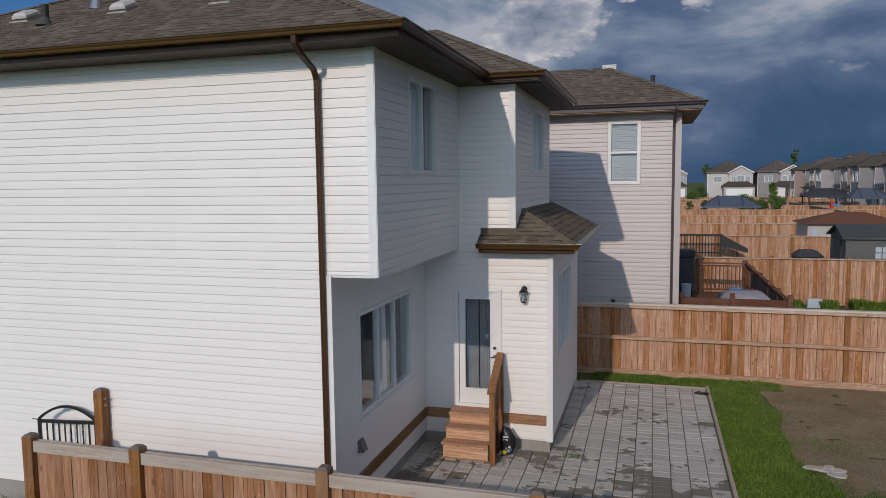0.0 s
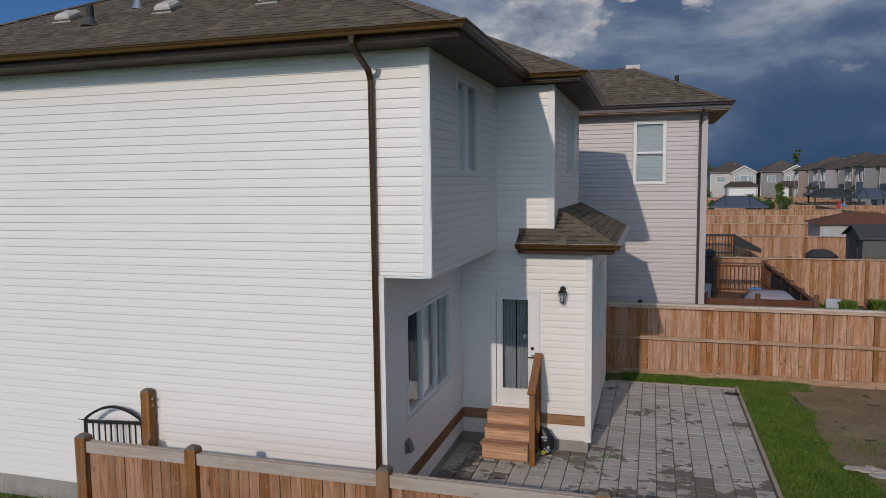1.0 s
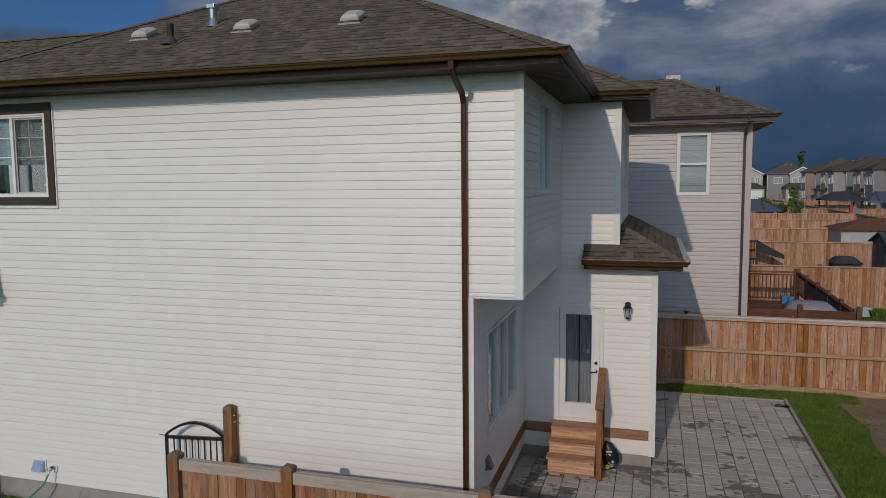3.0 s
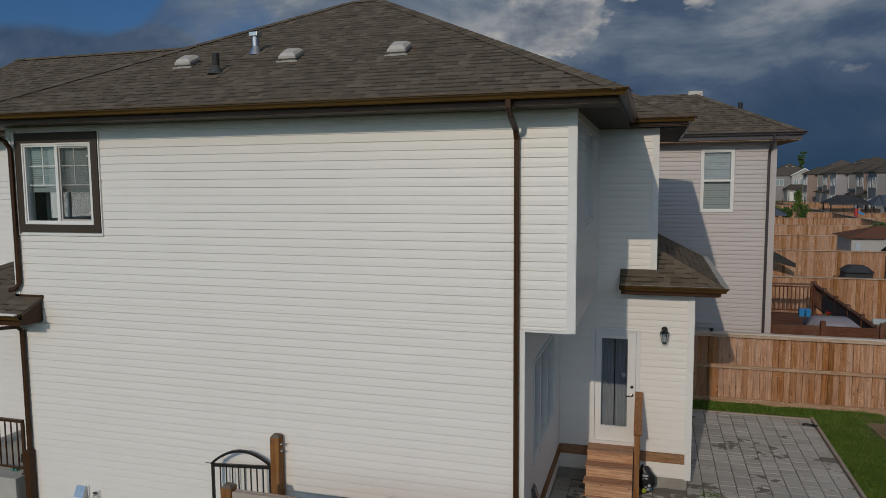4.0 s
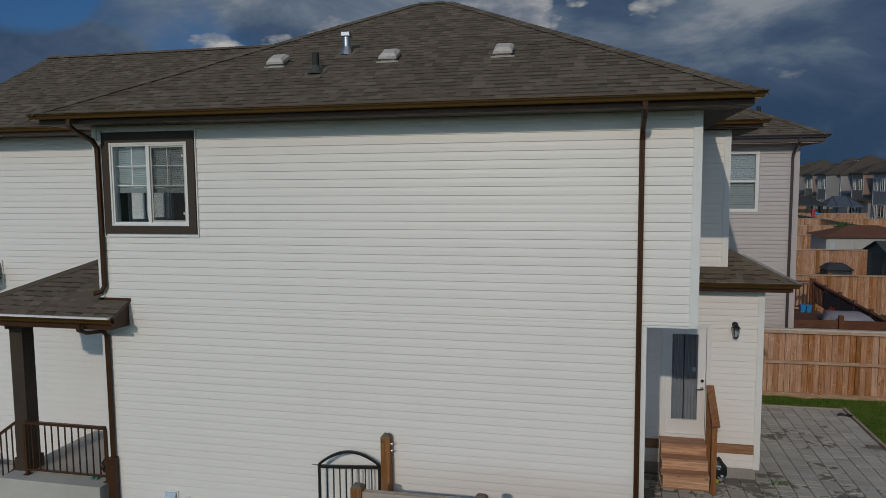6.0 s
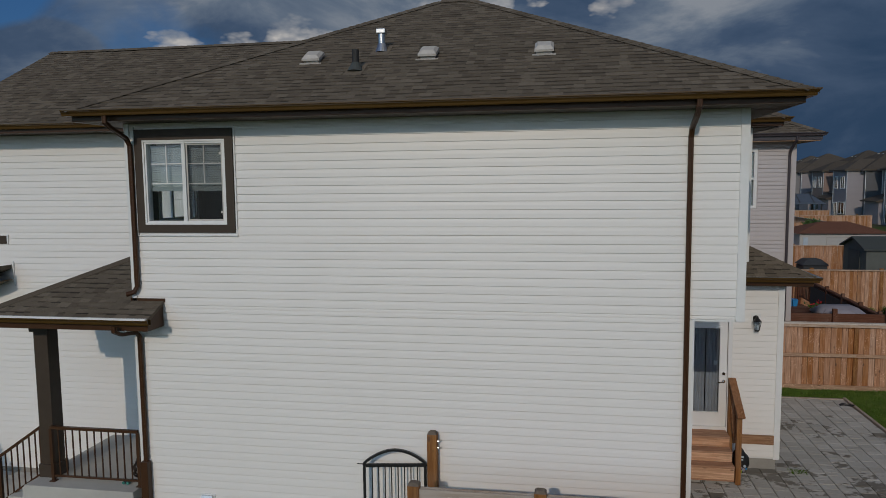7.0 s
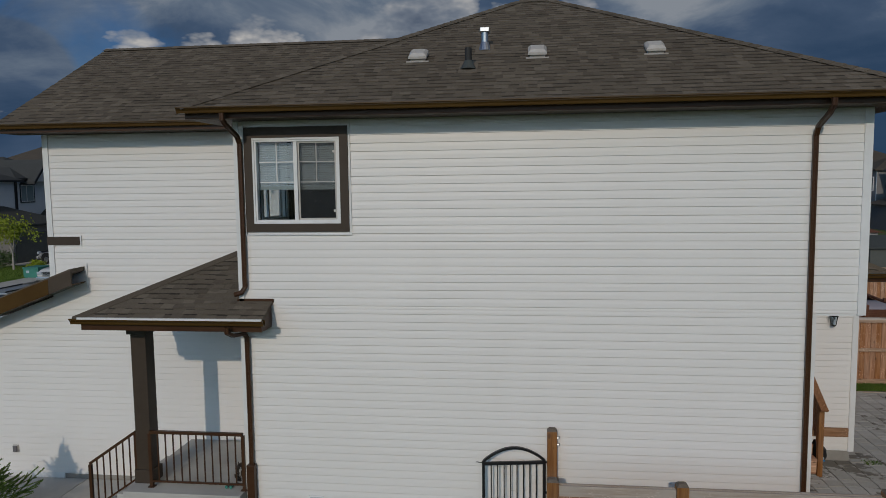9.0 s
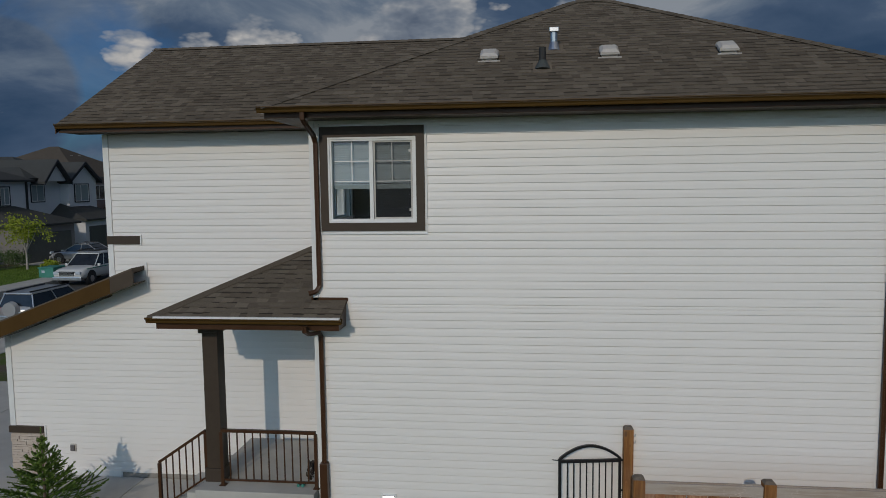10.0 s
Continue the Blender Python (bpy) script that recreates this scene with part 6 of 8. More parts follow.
for sx in (-0.035, 0.035):
    bm = bmesh.new()
    tube(bm, (sx, -0.04, 0.025), (sx, 0.04, 0.025), 0.025, 0.025, 10)
    part("wheel", bm, TEAL, t, "green wheel")
t = thing("wall_outlet", "grey weatherproof outlet cover on the white wall", "outlet", (-17.85, SETY - 0.017, 0.47))
bm = bmesh.new()
block(bm, -0.058, 0.058, -0.02, 0.006, -0.075, 0.075, 0.006)
part("cover", bm, VENT_PLASTIC, t)
bm = bmesh.new()
block(bm, -0.04, 0.04, -0.05, -0.018, -0.06, 0.06, 0.01)
part("flap", bm, GREY_METAL, t, "grey flip cover")


# ---- trees ----
def spruce(loc, hgt, wid, seed, label):
    t = thing("spruce_tree", label, "tree", loc)
    r = random.Random(seed)
    bm = bmesh.new()
    tube(bm, (0, 0, 0), (0, 0, hgt * 0.97), 0.03 * hgt / 1.5, 0.005, 8)
    part("trunk", bm, BARK, t)
    verts, faces = [], []

    def needles(p, q, count, ln):
        p, q = Vector(p), Vector(q)
        ax = (q - p).normalized()
        for k in range(count):
            c = p.lerp(q, (k + r.random()) / count)
            s = Vector((r.gauss(0, 1), r.gauss(0, 1), r.gauss(0.25, 1)))
            s = (s - ax * s.dot(ax)).normalized()
            tip = c + (s + ax * 0.9).normalized() * ln * r.uniform(0.7, 1.2)
            w = ax.cross(s).normalized() * 0.006
            i = len(verts)
            verts.extend([c - w, c + w, tip])
            faces.append((i, i + 1, i + 2))
    levels = int(hgt / 0.135)
    for i in range(levels):
        f0 = i / levels
        z = hgt * (0.05 + 0.90 * f0)
        reach = wid * (1 - f0) ** 1.45 * r.uniform(0.85, 1.15) + 0.09
        for k in range(6 if f0 < 0.6 else 4):
            an = i * 1.3 + k * math.tau / (6 if f0 < 0.6 else 4) + r.uniform(-0.3, 0.3)
            ln = reach * r.uniform(0.75, 1.1)
            d = Vector((math.cos(an), math.sin(an), 0.38 + 0.45 * f0)).normalized()
            p = Vector((0, 0, z))
            mid, q = p + d * ln * 0.6, p + d * ln + Vector((0, 0, 0.06 * ln))
            needles(p, mid, int(30 + 380 * ln), 0.034)
            needles(mid, q, int(30 + 330 * ln), 0.033)
            for f in (0.30, 0.48, 0.70):
                for sgn in (-1, 1):
                    b = p + d * ln * f
                    e = Vector((math.cos(an + sgn * 0.7), math.sin(an + sgn * 0.7), 0.28)) * ln * 0.5 * (1.15 - f)
                    needles(b, b + e, int(18 + 420 * e.length), 0.031)
    needles((0, 0, hgt * 0.8), (0, 0, hgt * 1.03), 150, 0.035)
    me = bpy.data.meshes.new("crown")
    me.from_pydata(verts, [], faces)
    me.materials.append(SPRUCE)
    ob = new("crown", me)
    ob.parent = t
    tagged(ob, kind="stuff")


spruce((-17.1, 8.45, -0.12), 1.62, 1.12, 3, "young green spruce beside the front walk")


def leafy(loc, hgt, crown_r, seed, label, material, trunk_h=0.35, n=1500, leaf=0.09, name="tree", bark=None):
    """A tapered trunk, limbs and a crown of many small leaves in uneven clumps."""
    t = thing(name, label, "tree", loc)
    r = random.Random(seed)
    bm = bmesh.new()
    th = hgt * trunk_h
    tube(bm, (0, 0, 0), (0, 0, th), 0.022 * hgt, 0.016 * hgt, 9)
    ends = []
    for k in range(9):
        an = k * 2.4 + r.uniform(-0.4, 0.4)
        f = r.uniform(0.4, 1.0)
        e = Vector((math.cos(an) * crown_r * f * 0.7, math.sin(an) * crown_r * f * 0.7, th + (hgt - th) * r.uniform(0.3, 0.9)))
        tube(bm, (0, 0, th * r.uniform(0.75, 1.0)), e, 0.010 * hgt, 0.003 * hgt, 6)
        ends.append(e)
    part("trunk", bm, bark or BARK, t)
    clumps = ends + [Vector((r.gauss(0, 0.45) * crown_r, r.gauss(0, 0.45) * crown_r, th + (hgt - th) * r.uniform(0.25, 1.0))) for _ in range(14)]
    verts, faces = [], []
    for _ in range(n):
        c = r.choice(clumps)
        p = c + Vector((r.gauss(0, 1), r.gauss(0, 1), r.gauss(0, 0.8))) * crown_r * 0.22
        a = Vector((r.gauss(0, 1), r.gauss(0, 1), r.gauss(0, 1))).normalized() * leaf
        b = a.orthogonal().normalized() * leaf * 0.5
        i = len(verts)
        verts.extend([p - a, p + b, p + a, p - b])
        faces.append((i, i + 1, i + 2, i + 3))
    me = bpy.data.meshes.new("crown")
    me.from_pydata(verts, [], faces)
    me.materials.append(material)
    ob = new("crown", me)
    ob.parent = t
    tagged(ob, kind="stuff")


# ---- houses further off ----
def plain_house(loc, rz, w, d, h, wall_mat, roof_mat, label, wins=(), gables=(), garage=None, slope=0.5, over=0.45, lean_to=None, trim=TRIM_WHITE, sheath=None, group="", pane=DARK_GLASS, bump=None):
    """A storeyed house facing -y in its own space: x from 0 to w, y from 0 to d."""
    t = thing("house", label, "house", loc, rz, group)
    bm = bmesh.new()
    block(bm, 0, w, 0, d, -0.3, h)
    body = part("wall", bm, wall_mat, t)
    lap = bmesh.new()
    z = 0.1
    while z < h - 0.1:
        hexa(lap, [(0, -0.03, z), (w, -0.03, z), (w, -0.001, z), (0, -0.001, z), (0, -0.006, z + 0.2), (w, -0.006, z + 0.2), (w, -0.001, z + 0.2), (0, -0.001, z + 0.2)])
        z += 0.2
    part("siding", lap, wall_mat, body, kind="stuff")
    o = over
    rise = slope * (min(w, d) / 2 + o)
    if w >= d:
        ra, rb = (d / 2, d / 2), (w - d / 2, d / 2)
    else:
        ra, rb = (w / 2, w / 2), (w / 2, d - w / 2)
    e = [(-o, -o), (w + o, -o), (w + o, d + o), (-o, d + o)]
    bm = bmesh.new()
    lo = [bm.verts.new((*q, h - 0.05)) for q in e]
    mid = [bm.verts.new((*q, h + 0.12)) for q in e]
    va, vb = bm.verts.new((*ra, h + 0.12 + rise)), bm.verts.new((*rb, h + 0.12 + rise))
    bm.faces.new(lo[::-1])
    for i in range(4):
        bm.faces.new((lo[i], lo[(i + 1) % 4], mid[(i + 1) % 4], mid[i]))
    if w >= d:
        for q in ((mid[0], mid[1], vb, va), (mid[1], mid[2], vb), (mid[2], mid[3], va, vb), (mid[3], mid[0], va)):
            bm.faces.new(q)
    else:
        for q in ((mid[0], mid[1], va), (mid[1], mid[2], vb, va), (mid[2], mid[3], vb), (mid[3], mid[0], va, vb)):
            bm.faces.new(q)
    rf = part("roof", bm, roof_mat, t)
    r = random.Random(int(w * 100 + loc[0]))
    bm = bmesh.new()
    bx0, by0 = rb if w >= d else ra
    for k in range(2):
        px = w * 0.5 + (k - 0.5) * 1.4
        block(bm, px - 0.18, px + 0.18, by0 * 0.7 - 0.18, by0 * 0.7 + 0.18, h + rise * 0.62, h + rise * 0.62 + 0.42)
    part("roof_vent", bm, VENT_PLASTIC, rf, kind="stuff")
    bm = bmesh.new()
    block(bm, -o, w + o, -o - 0.1, -o, h - 0.06, h + 0.10)
    part("gutter", bm, GREY_METAL if trim is TRIM_WHITE else trim, t)
    for x in (0.08, w - 0.08):
        bm = bmesh.new()
        block(bm, x - 0.05, x + 0.05, -0.10, -0.035, 0.0, h)
        part("corner_trim", bm, trim, t)
    for gx, gw, gh, gz in gables:
        bm = bmesh.new()
        block(bm, gx, gx + gw, -0.9, -0.002, gz, h + 0.05)
        prism(bm, [(gx, h + 0.05), (gx + gw, h + 0.05), (gx + gw / 2, h + 0.05 + gh)], 1, -0.9, d * 0.4)
        g = part("gable", bm, sheath or wall_mat, t)
        for sg in (-1, 1):
            bm = bmesh.new()
            cx, q = gx + gw / 2, gw / 2 + 0.35
            prism(bm, [(cx, h + 0.16 + gh), (cx + sg * q, h + 0.16 + gh - q * gh * 2 / gw), (cx + sg * q, h - 0.02 + gh - q * gh * 2 / gw), (cx, h + gh - 0.02)], 1, -1.3, d * 0.4)
            part("gable_roof", bm, roof_mat, g)
            bm = bmesh.new()
            prism(bm, [(cx, h + 0.18 + gh), (cx + sg * q, h + 0.18 + gh - q * gh * 2 / gw), (cx + sg * q, h - 0.10 + gh - q * gh * 2 / gw), (cx, h + gh - 0.10)], 1, -1.36, -1.301)
            part("barge_board", bm, trim, g)
    for x0, x1, z0, z1, y in wins:
        bm = bmesh.new()
        for q in ((x0 - 0.09, x1 + 0.09, z1, z1 + 0.09), (x0 - 0.09, x1 + 0.09, z0 - 0.09, z0), (x0 - 0.09, x0, z0, z1), (x1, x1 + 0.09, z0, z1)) + ((((x0 + x1) / 2 - 0.03, (x0 + x1) / 2 + 0.03, z0, z1),) if trim is TRIM_WHITE else ()):
            block(bm, q[0], q[1], y - 0.08, y - 0.002, q[2], q[3])
        wn = part("window", bm, trim, t)
        bm = bmesh.new()
        block(bm, x0, x1, y - 0.045, y - 0.0025, z0, z1)
        part("pane", bm, pane, wn)
        if trim is not TRIM_WHITE:
            bm = bmesh.new()
            for q in ((x0, x1, z1 - 0.06, z1), (x0, x1, z0, z0 + 0.06), (x0, x0 + 0.06, z0 + 0.06, z1 - 0.06), (x1 - 0.06, x1, z0 + 0.06, z1 - 0.06), (x0 + (x1 - x0) * 0.42, x0 + (x1 - x0) * 0.42 + 0.06, z0 + 0.06, z1 - 0.06)):
                block(bm, q[0], q[1], y - 0.07, y - 0.046, q[2], q[3])
            part("sash", bm, TRIM_WHITE, wn, "white window sash")
    if bump:
        x0, x1, reach, bump_mat = bump
        bm = bmesh.new()
        block(bm, x0, x1, -reach, -0.035, -0.3, h - 0.02)
        bay = part("bay_wall", bm, bump_mat, t)
        bm = bmesh.new()
        z = 0.1
        while z < h - 0.2:
            hexa(bm, [(x1, -reach, z), (x1 + 0.03, -reach, z), (x1 + 0.03, -0.035, z), (x1, -0.035, z), (x1, -reach, z + 0.2), (x1 + 0.006, -reach, z + 0.2), (x1 + 0.006, -0.035, z + 0.2), (x1, -0.035, z + 0.2)])
            z += 0.2
        part("siding", bm, bump_mat, bay, kind="stuff")
        bm = bmesh.new()
        q, half = 0.4, (x1 - x0) / 2 + 0.4
        lo2 = [bm.verts.new(p) for p in ((x0 - q, -reach - q, h - 0.04), (x1 + q, -reach - q, h - 0.04), (x1 + q, 0.4, h - 0.04), (x0 - q, 0.4, h - 0.04))]
        m2 = [bm.verts.new(v.co + Vector((0, 0, 0.17))) for v in lo2]
        tp = [bm.verts.new(p) for p in (((x0 + x1) / 2, -reach - q + half, h + 0.13 + slope * half), ((x0 + x1) / 2, half + 1.6, h + 0.13 + slope * half))]
        bm.faces.new(lo2[::-1])
        for i in range(4):
            bm.faces.new((lo2[i], lo2[(i + 1) % 4], m2[(i + 1) % 4], m2[i]))
        for f in ((m2[0], m2[1], tp[0]), (m2[1], m2[2], tp[1], tp[0]), (m2[3], m2[0], tp[0], tp[1]), (m2[2], m2[3], tp[1])):
            bm.faces.new(f)
        part("bay_roof", bm, roof_mat, bay)
        for x in (x0 + 0.07, x1 - 0.07):
            bm = bmesh.new()
            block(bm, x - 0.07, x + 0.07, -reach - 0.03, -reach - 0.001, 0.0, h - 0.05)
            part("corner_trim", bm, trim, bay)
    if lean_to:
        x0, x1, z0, z1, reach = lean_to
        bm = bmesh.new()
        prism(bm, [(-reach, z0), (-reach, z0 - 0.14), (-0.002, z0 - 0.14), (-0.002, z1)], 0, x0, x1)
        part("lean_roof", bm, roof_mat, t)
        bm = bmesh.new()
        block(bm, x0 + 0.3, x1 - 0.3, -reach + 0.4, -0.035, -0.3, z0 - 0.142)
        part("bay_wall", bm, sheath or wall_mat, t)
    if garage:
        x0, x1, reach = garage
        bm = bmesh.new()
        block(bm, x0, x1, -reach, -0.04, -0.3, 2.75)
        part("garage_wall", bm, sheath or wall_mat, t)
        bm = bmesh.new()
        q = 0.4
        lo2 = [bm.verts.new(p) for p in ((x0 - q, -reach - q, 2.72), (x1 + q, -reach - q, 2.72), (x1 + q, -0.05, 2.72), (x0 - q, -0.05, 2.72))]
        m2 = [bm.verts.new(v.co + Vector((0, 0, 0.15))) for v in lo2]
        tp = [bm.verts.new(p) for p in ((x0 + 1.6, -0.06, 4.2), (x1 - 1.6, -0.06, 4.2))]
        bm.faces.new(lo2[::-1])
        for i in range(4):
            bm.faces.new((lo2[i], lo2[(i + 1) % 4], m2[(i + 1) % 4], m2[i]))
        for f in ((m2[0], m2[1], tp[1], tp[0]), (m2[1], m2[2], tp[1]), (m2[3], m2[0], tp[0]), (m2[2], m2[3], tp[0], tp[1])):
            bm.faces.new(f)
        part("garage_roof", bm, roof_mat, t)
        gd = bmesh.new()
        block(gd, x0 + 0.5, x1 - 0.5, -reach - 0.05, -reach - 0.002, -0.2, 2.2)
        g = part("garage_door", gd, trim if trim is TRIM_WHITE else SHED_GREY, t)
        for k in range(1, 4):
            bm = bmesh.new()
            block(bm, x0 + 0.55, x1 - 0.55, -reach - 0.062, -reach - 0.052, -0.2 + k * 0.6 - 0.55, -0.2 + k * 0.6 - 0.05)
            part("door_panel", bm, trim if trim is TRIM_WHITE else SHED_GREY, g)
    return t


BLUEGREY = vinyl("blue grey siding", (0.70, 0.72, 0.75), (0.64, 0.66, 0.69))
PALE = vinyl("pale far siding", (0.46, 0.44, 0.42), (0.40, 0.385, 0.37))
LILAC = vinyl("lilac grey far siding", (0.31, 0.285, 0.30), (0.27, 0.25, 0.265))
SLATE = vinyl("slate far siding", (0.13, 0.132, 0.14), (0.105, 0.108, 0.115))
TAN = vinyl("tan far siding", (0.27, 0.185, 0.158), (0.235, 0.165, 0.14))
SMOKE = vinyl("smoke grey far siding", (0.22, 0.212, 0.215), (0.19, 0.184, 0.185))

# the neighbour
NGUT = plain("dark mauve gutter enamel", (0.05, 0.04, 0.045), (0.065, 0.052, 0.058), 4, 0.35)
NY0, NXR = 19.51, 0.56
nb = thing("house", "neighbouring two-storey house in mauve-grey vinyl siding", "house")
nside = Face((0, NY0, 0), (1, 0, 0), (0, -1, 0))
nwin = (-1.20, -0.48, 4.74, 6.29)
nw = wall_core("wall", nside, [(-12.0, NXR, 0.0, 6.52)], [nwin], GREY_VINYL, nb)
siding(nside, [(-3.6, NXR - 0.09, 0.2, 6.52)], [(-1.28, -0.40, 4.66, 6.37)], GREY_VINYL, nw, 0.25, course=0.118, lap=0.023)
window(nb, nside, *nwin, rail=5.52, blind=1.46, pitch=0.062, label="white sash window with lowered blinds", casing=0.055)
corner_post(nside, NXR - 0.09, NXR + 0.02, 0.2, 6.52, nb, GREY_VINYL)
nrear = Face((NXR, 0, 0), (0, 1, 0), (1, 0, 0))
wall_core("wall", nrear, [(NY0, 23.6, 0.0, 6.52)], [], GREY_VINYL, nb)
corner_post(nrear, NY0 - 0.02, NY0 + 0.09, 0.2, 6.52, nb, GREY_VINYL)
NE, NZ, NXE, NSL = 18.95, 6.73, 1.12, 0.515
nh = 2.5
nA, nB = (NXE - nh, NE + nh, NZ + NSL * nh), (-8.0, NE + nh, NZ + NSL * nh)
nroof = part("roof", slab([(-12.5, NE, NZ), (NXE, NE, NZ), nA, nB]), SHINGLE, nb, "brown shingle hip roof")
part("roof_deck", slab([(NXE, NE, NZ), (NXE, NE + 2 * nh, NZ), nA]), SHINGLE, nroof)
part("roof_deck", slab([(NXE, NE + 2 * nh, NZ), (-12.5, NE + 2 * nh, NZ), nB, nA]), SHINGLE, nroof)
hip_caps((NXE, NE, NZ), nA, SHINGLE, nroof)
# fascia takes the dark gutter colour for the shade band under the gutter
bm = bmesh.new()
block(bm, -12.4, NXE - 0.04, NE + 0.04, NE + 0.07, 6.545, NZ - 0.01)
block(bm, NXE - 0.07, NXE - 0.04, NE + 0.07, 23.9, 6.545, NZ - 0.01)
part("fascia", bm, NGUT, nb, "fascia in dark mauve for the shade under the gutter", kind="stuff")
bm = bmesh.new()
block(bm, -12.4, NXE - 0.07, NE + 0.07, NY0 - 0.001, 6.52, 6.532)
block(bm, NXR + 0.001, NXE - 0.07, NY0, 23.9, 6.52, 6.532)
part("soffit", bm, RAIL_X, nb, "tan soffit", kind="stuff")
gutter([(-12.4, NE + 0.04, NZ + 0.005), (NXE - 0.05, NE + 0.04, NZ + 0.005)], (0, -1, 0), NGUT, nb, (0, 1))
gutter([(NXE - 0.05, NE + 0.04, NZ + 0.005), (NXE - 0.05, 23.9, NZ + 0.005)], (1, 0, 0), NGUT, nb, (1, 0))
downspout([(0.44, NE + 0.0, 6.66), (0.44, NE + 0.0, 6.56), (0.42, NE + 0.2, 6.46), (0.40, NY0 - 0.09, 6.25), (0.40, NY0 - 0.06, 6.1), (0.40, NY0 - 0.06, 0.3)], nb, material=NGUT)
for x, y in ((-0.15, 21.2), (-1.35, 21.6)):
    zz = NZ + NSL * min(y - NE, NXE - x, NE + 2 * nh - y)
    t = thing("roof_vent" if x < -1 else "vent_pipe", "pale square vent on the neighbouring roof" if x < -1 else "dark vent pipe on the neighbouring roof", "vent", (x, y, zz))
    bm = bmesh.new()
    if x < -1:
        block(bm, -0.2, 0.2, -0.2, 0.2, -0.05, 0.16, 0.02)
        part("vent_hood", bm, VENT_PLASTIC, t)
        bm = bmesh.new()
        block(bm, -0.26, 0.26, -0.26, 0.26, -0.06, -0.02)
        part("flange", bm, GALV, t)
    else:
        tube(bm, (0, 0, -0.1), (0, 0, 0.32), 0.06, 0.06, 12)
        part("pipe", bm, BLACK_RUBBER, t)
        bm = bmesh.new()
        tube(bm, (0, 0, -0.1), (0, 0, 0.06), 0.12, 0.065, 12)
        part("boot", bm, BLACK_RUBBER, t)

# ---- the neighbour's deck ----
deck = thing("deck", "red-brown stained timber deck behind the neighbouring house", "deck")
DZ = 0.72
bm = bmesh.new()
block(bm, NXR + 0.02, 3.2, 20.3, 27.2, 0.3, DZ - 0.04)
part("deck_frame", bm, DECK_WOOD, deck)
for x in (0.8, 2.0, 3.1):
    for y in (20.5, 24.0, 27.0):
        bm = bmesh.new()
        block(bm, x - 0.07, x + 0.07, y - 0.07, y + 0.07, -0.05, 0.3)
        part("deck_leg", bm, DECK_WOOD, deck)
bm = bmesh.new()
block(bm, NXR + 0.02, 3.45, 20.20, 20.28, DZ - 0.2, 1.60, 0.01)
part("front_beam", bm, DECK_WOOD, deck)
n = 48
for i in range(n):
    y = 20.3 + i * 6.9 / n
    bm = bmesh.new()
    block(bm, NXR + 0.02, 3.24, y + 0.004, y + 6.9 / n - 0.004, DZ - 0.038, DZ)
    part("deck_board", bm, DECK_WOOD, deck)


def wood_rail(a, b, h, label):
    t = thing("deck_railing", label, "railing", group="deck railings")
    a, b = Vector(a), Vector(b)
    up = Vector((0, 0, 1))
    sd = (b - a).cross(up).normalized()
    for hh, w in ((h, 0.12), (h - 0.09, 0.05), (0.12, 0.05)):
        bm = bmesh.new()
        sweep(bm, [a + up * hh, b + up * hh], w, 0.05, sd)
        part("rail", bm, DECK_WOOD, t)
    n = max(1, round((b - a).length / 1.3))
    for i in range(n + 1):
        p = a.lerp(b, i / n)
        bm = bmesh.new()
        block(bm, p.x - 0.05, p.x + 0.05, p.y - 0.05, p.y + 0.05, p.z - 0.4, p.z + h + 0.12)
        part("post", bm, DECK_WOOD, t)
    n = int((b - a).length / 0.13)
    for i in range(1, n):
        p = a.lerp(b, i / n)
        bm = bmesh.new()
        block(bm, p.x - 0.018, p.x + 0.018, p.y - 0.018, p.y + 0.018, p.z + 0.12, p.z + h - 0.06)
        part("baluster", bm, DECK_WOOD, t)


wood_rail((1.45, 27.1, DZ), (3.05, 27.1, DZ), 1.06, "red-brown deck railing with square balusters")
wood_rail((3.12, 27.0, 0.95), (3.48, 20.9, 0.62), 0.84, "red-brown railing falling beside the deck steps")
bm = bmesh.new()
hexa(bm, [(3.13, 25.8, 0.95), (3.15, 25.8, 0.95), (3.47, 21.1, 0.70), (3.45, 21.1, 0.70), (3.13, 25.8, 1.60), (3.15, 25.8, 1.60), (3.47, 21.1, 1.36), (3.45, 21.1, 1.36)])
part("screen_panel", bm, DARK_CLOTH, deck, "black mesh panel on the railing")
for x in (0.66, 1.97, 3.38):
    bm = bmesh.new()
    block(bm, x - 0.06, x + 0.06, 20.09, 20.19, 0.0, 1.76)
    part("corner_post", bm, DECK_WOOD, deck)
t = thing("covered_spa", "square hot tub under a lilac-grey vinyl cover", "hot tub", (2.36, 20.95, DZ))
bm = bmesh.new()
block(bm, -0.62, 0.62, -0.50, 0.50, 0.0, 0.80, 0.03)
part("tub", bm, SHED_GREY, t)
bm = bmesh.new()
hexa(bm, [(-0.70, -0.56, 0.76), (0.70, -0.56, 0.76), (0.70, 0.56, 0.76), (-0.70, 0.56, 0.76), (-0.42, -0.3, 1.0), (0.42, -0.3, 1.0), (0.42, 0.3, 1.0), (-0.42, 0.3, 1.0)])
bmesh.ops.bevel(bm, geom=bm.edges[:], offset=0.04, segments=2, affect="EDGES")
part("cover", bm, TARP, t, "lilac-grey vinyl cover", True)
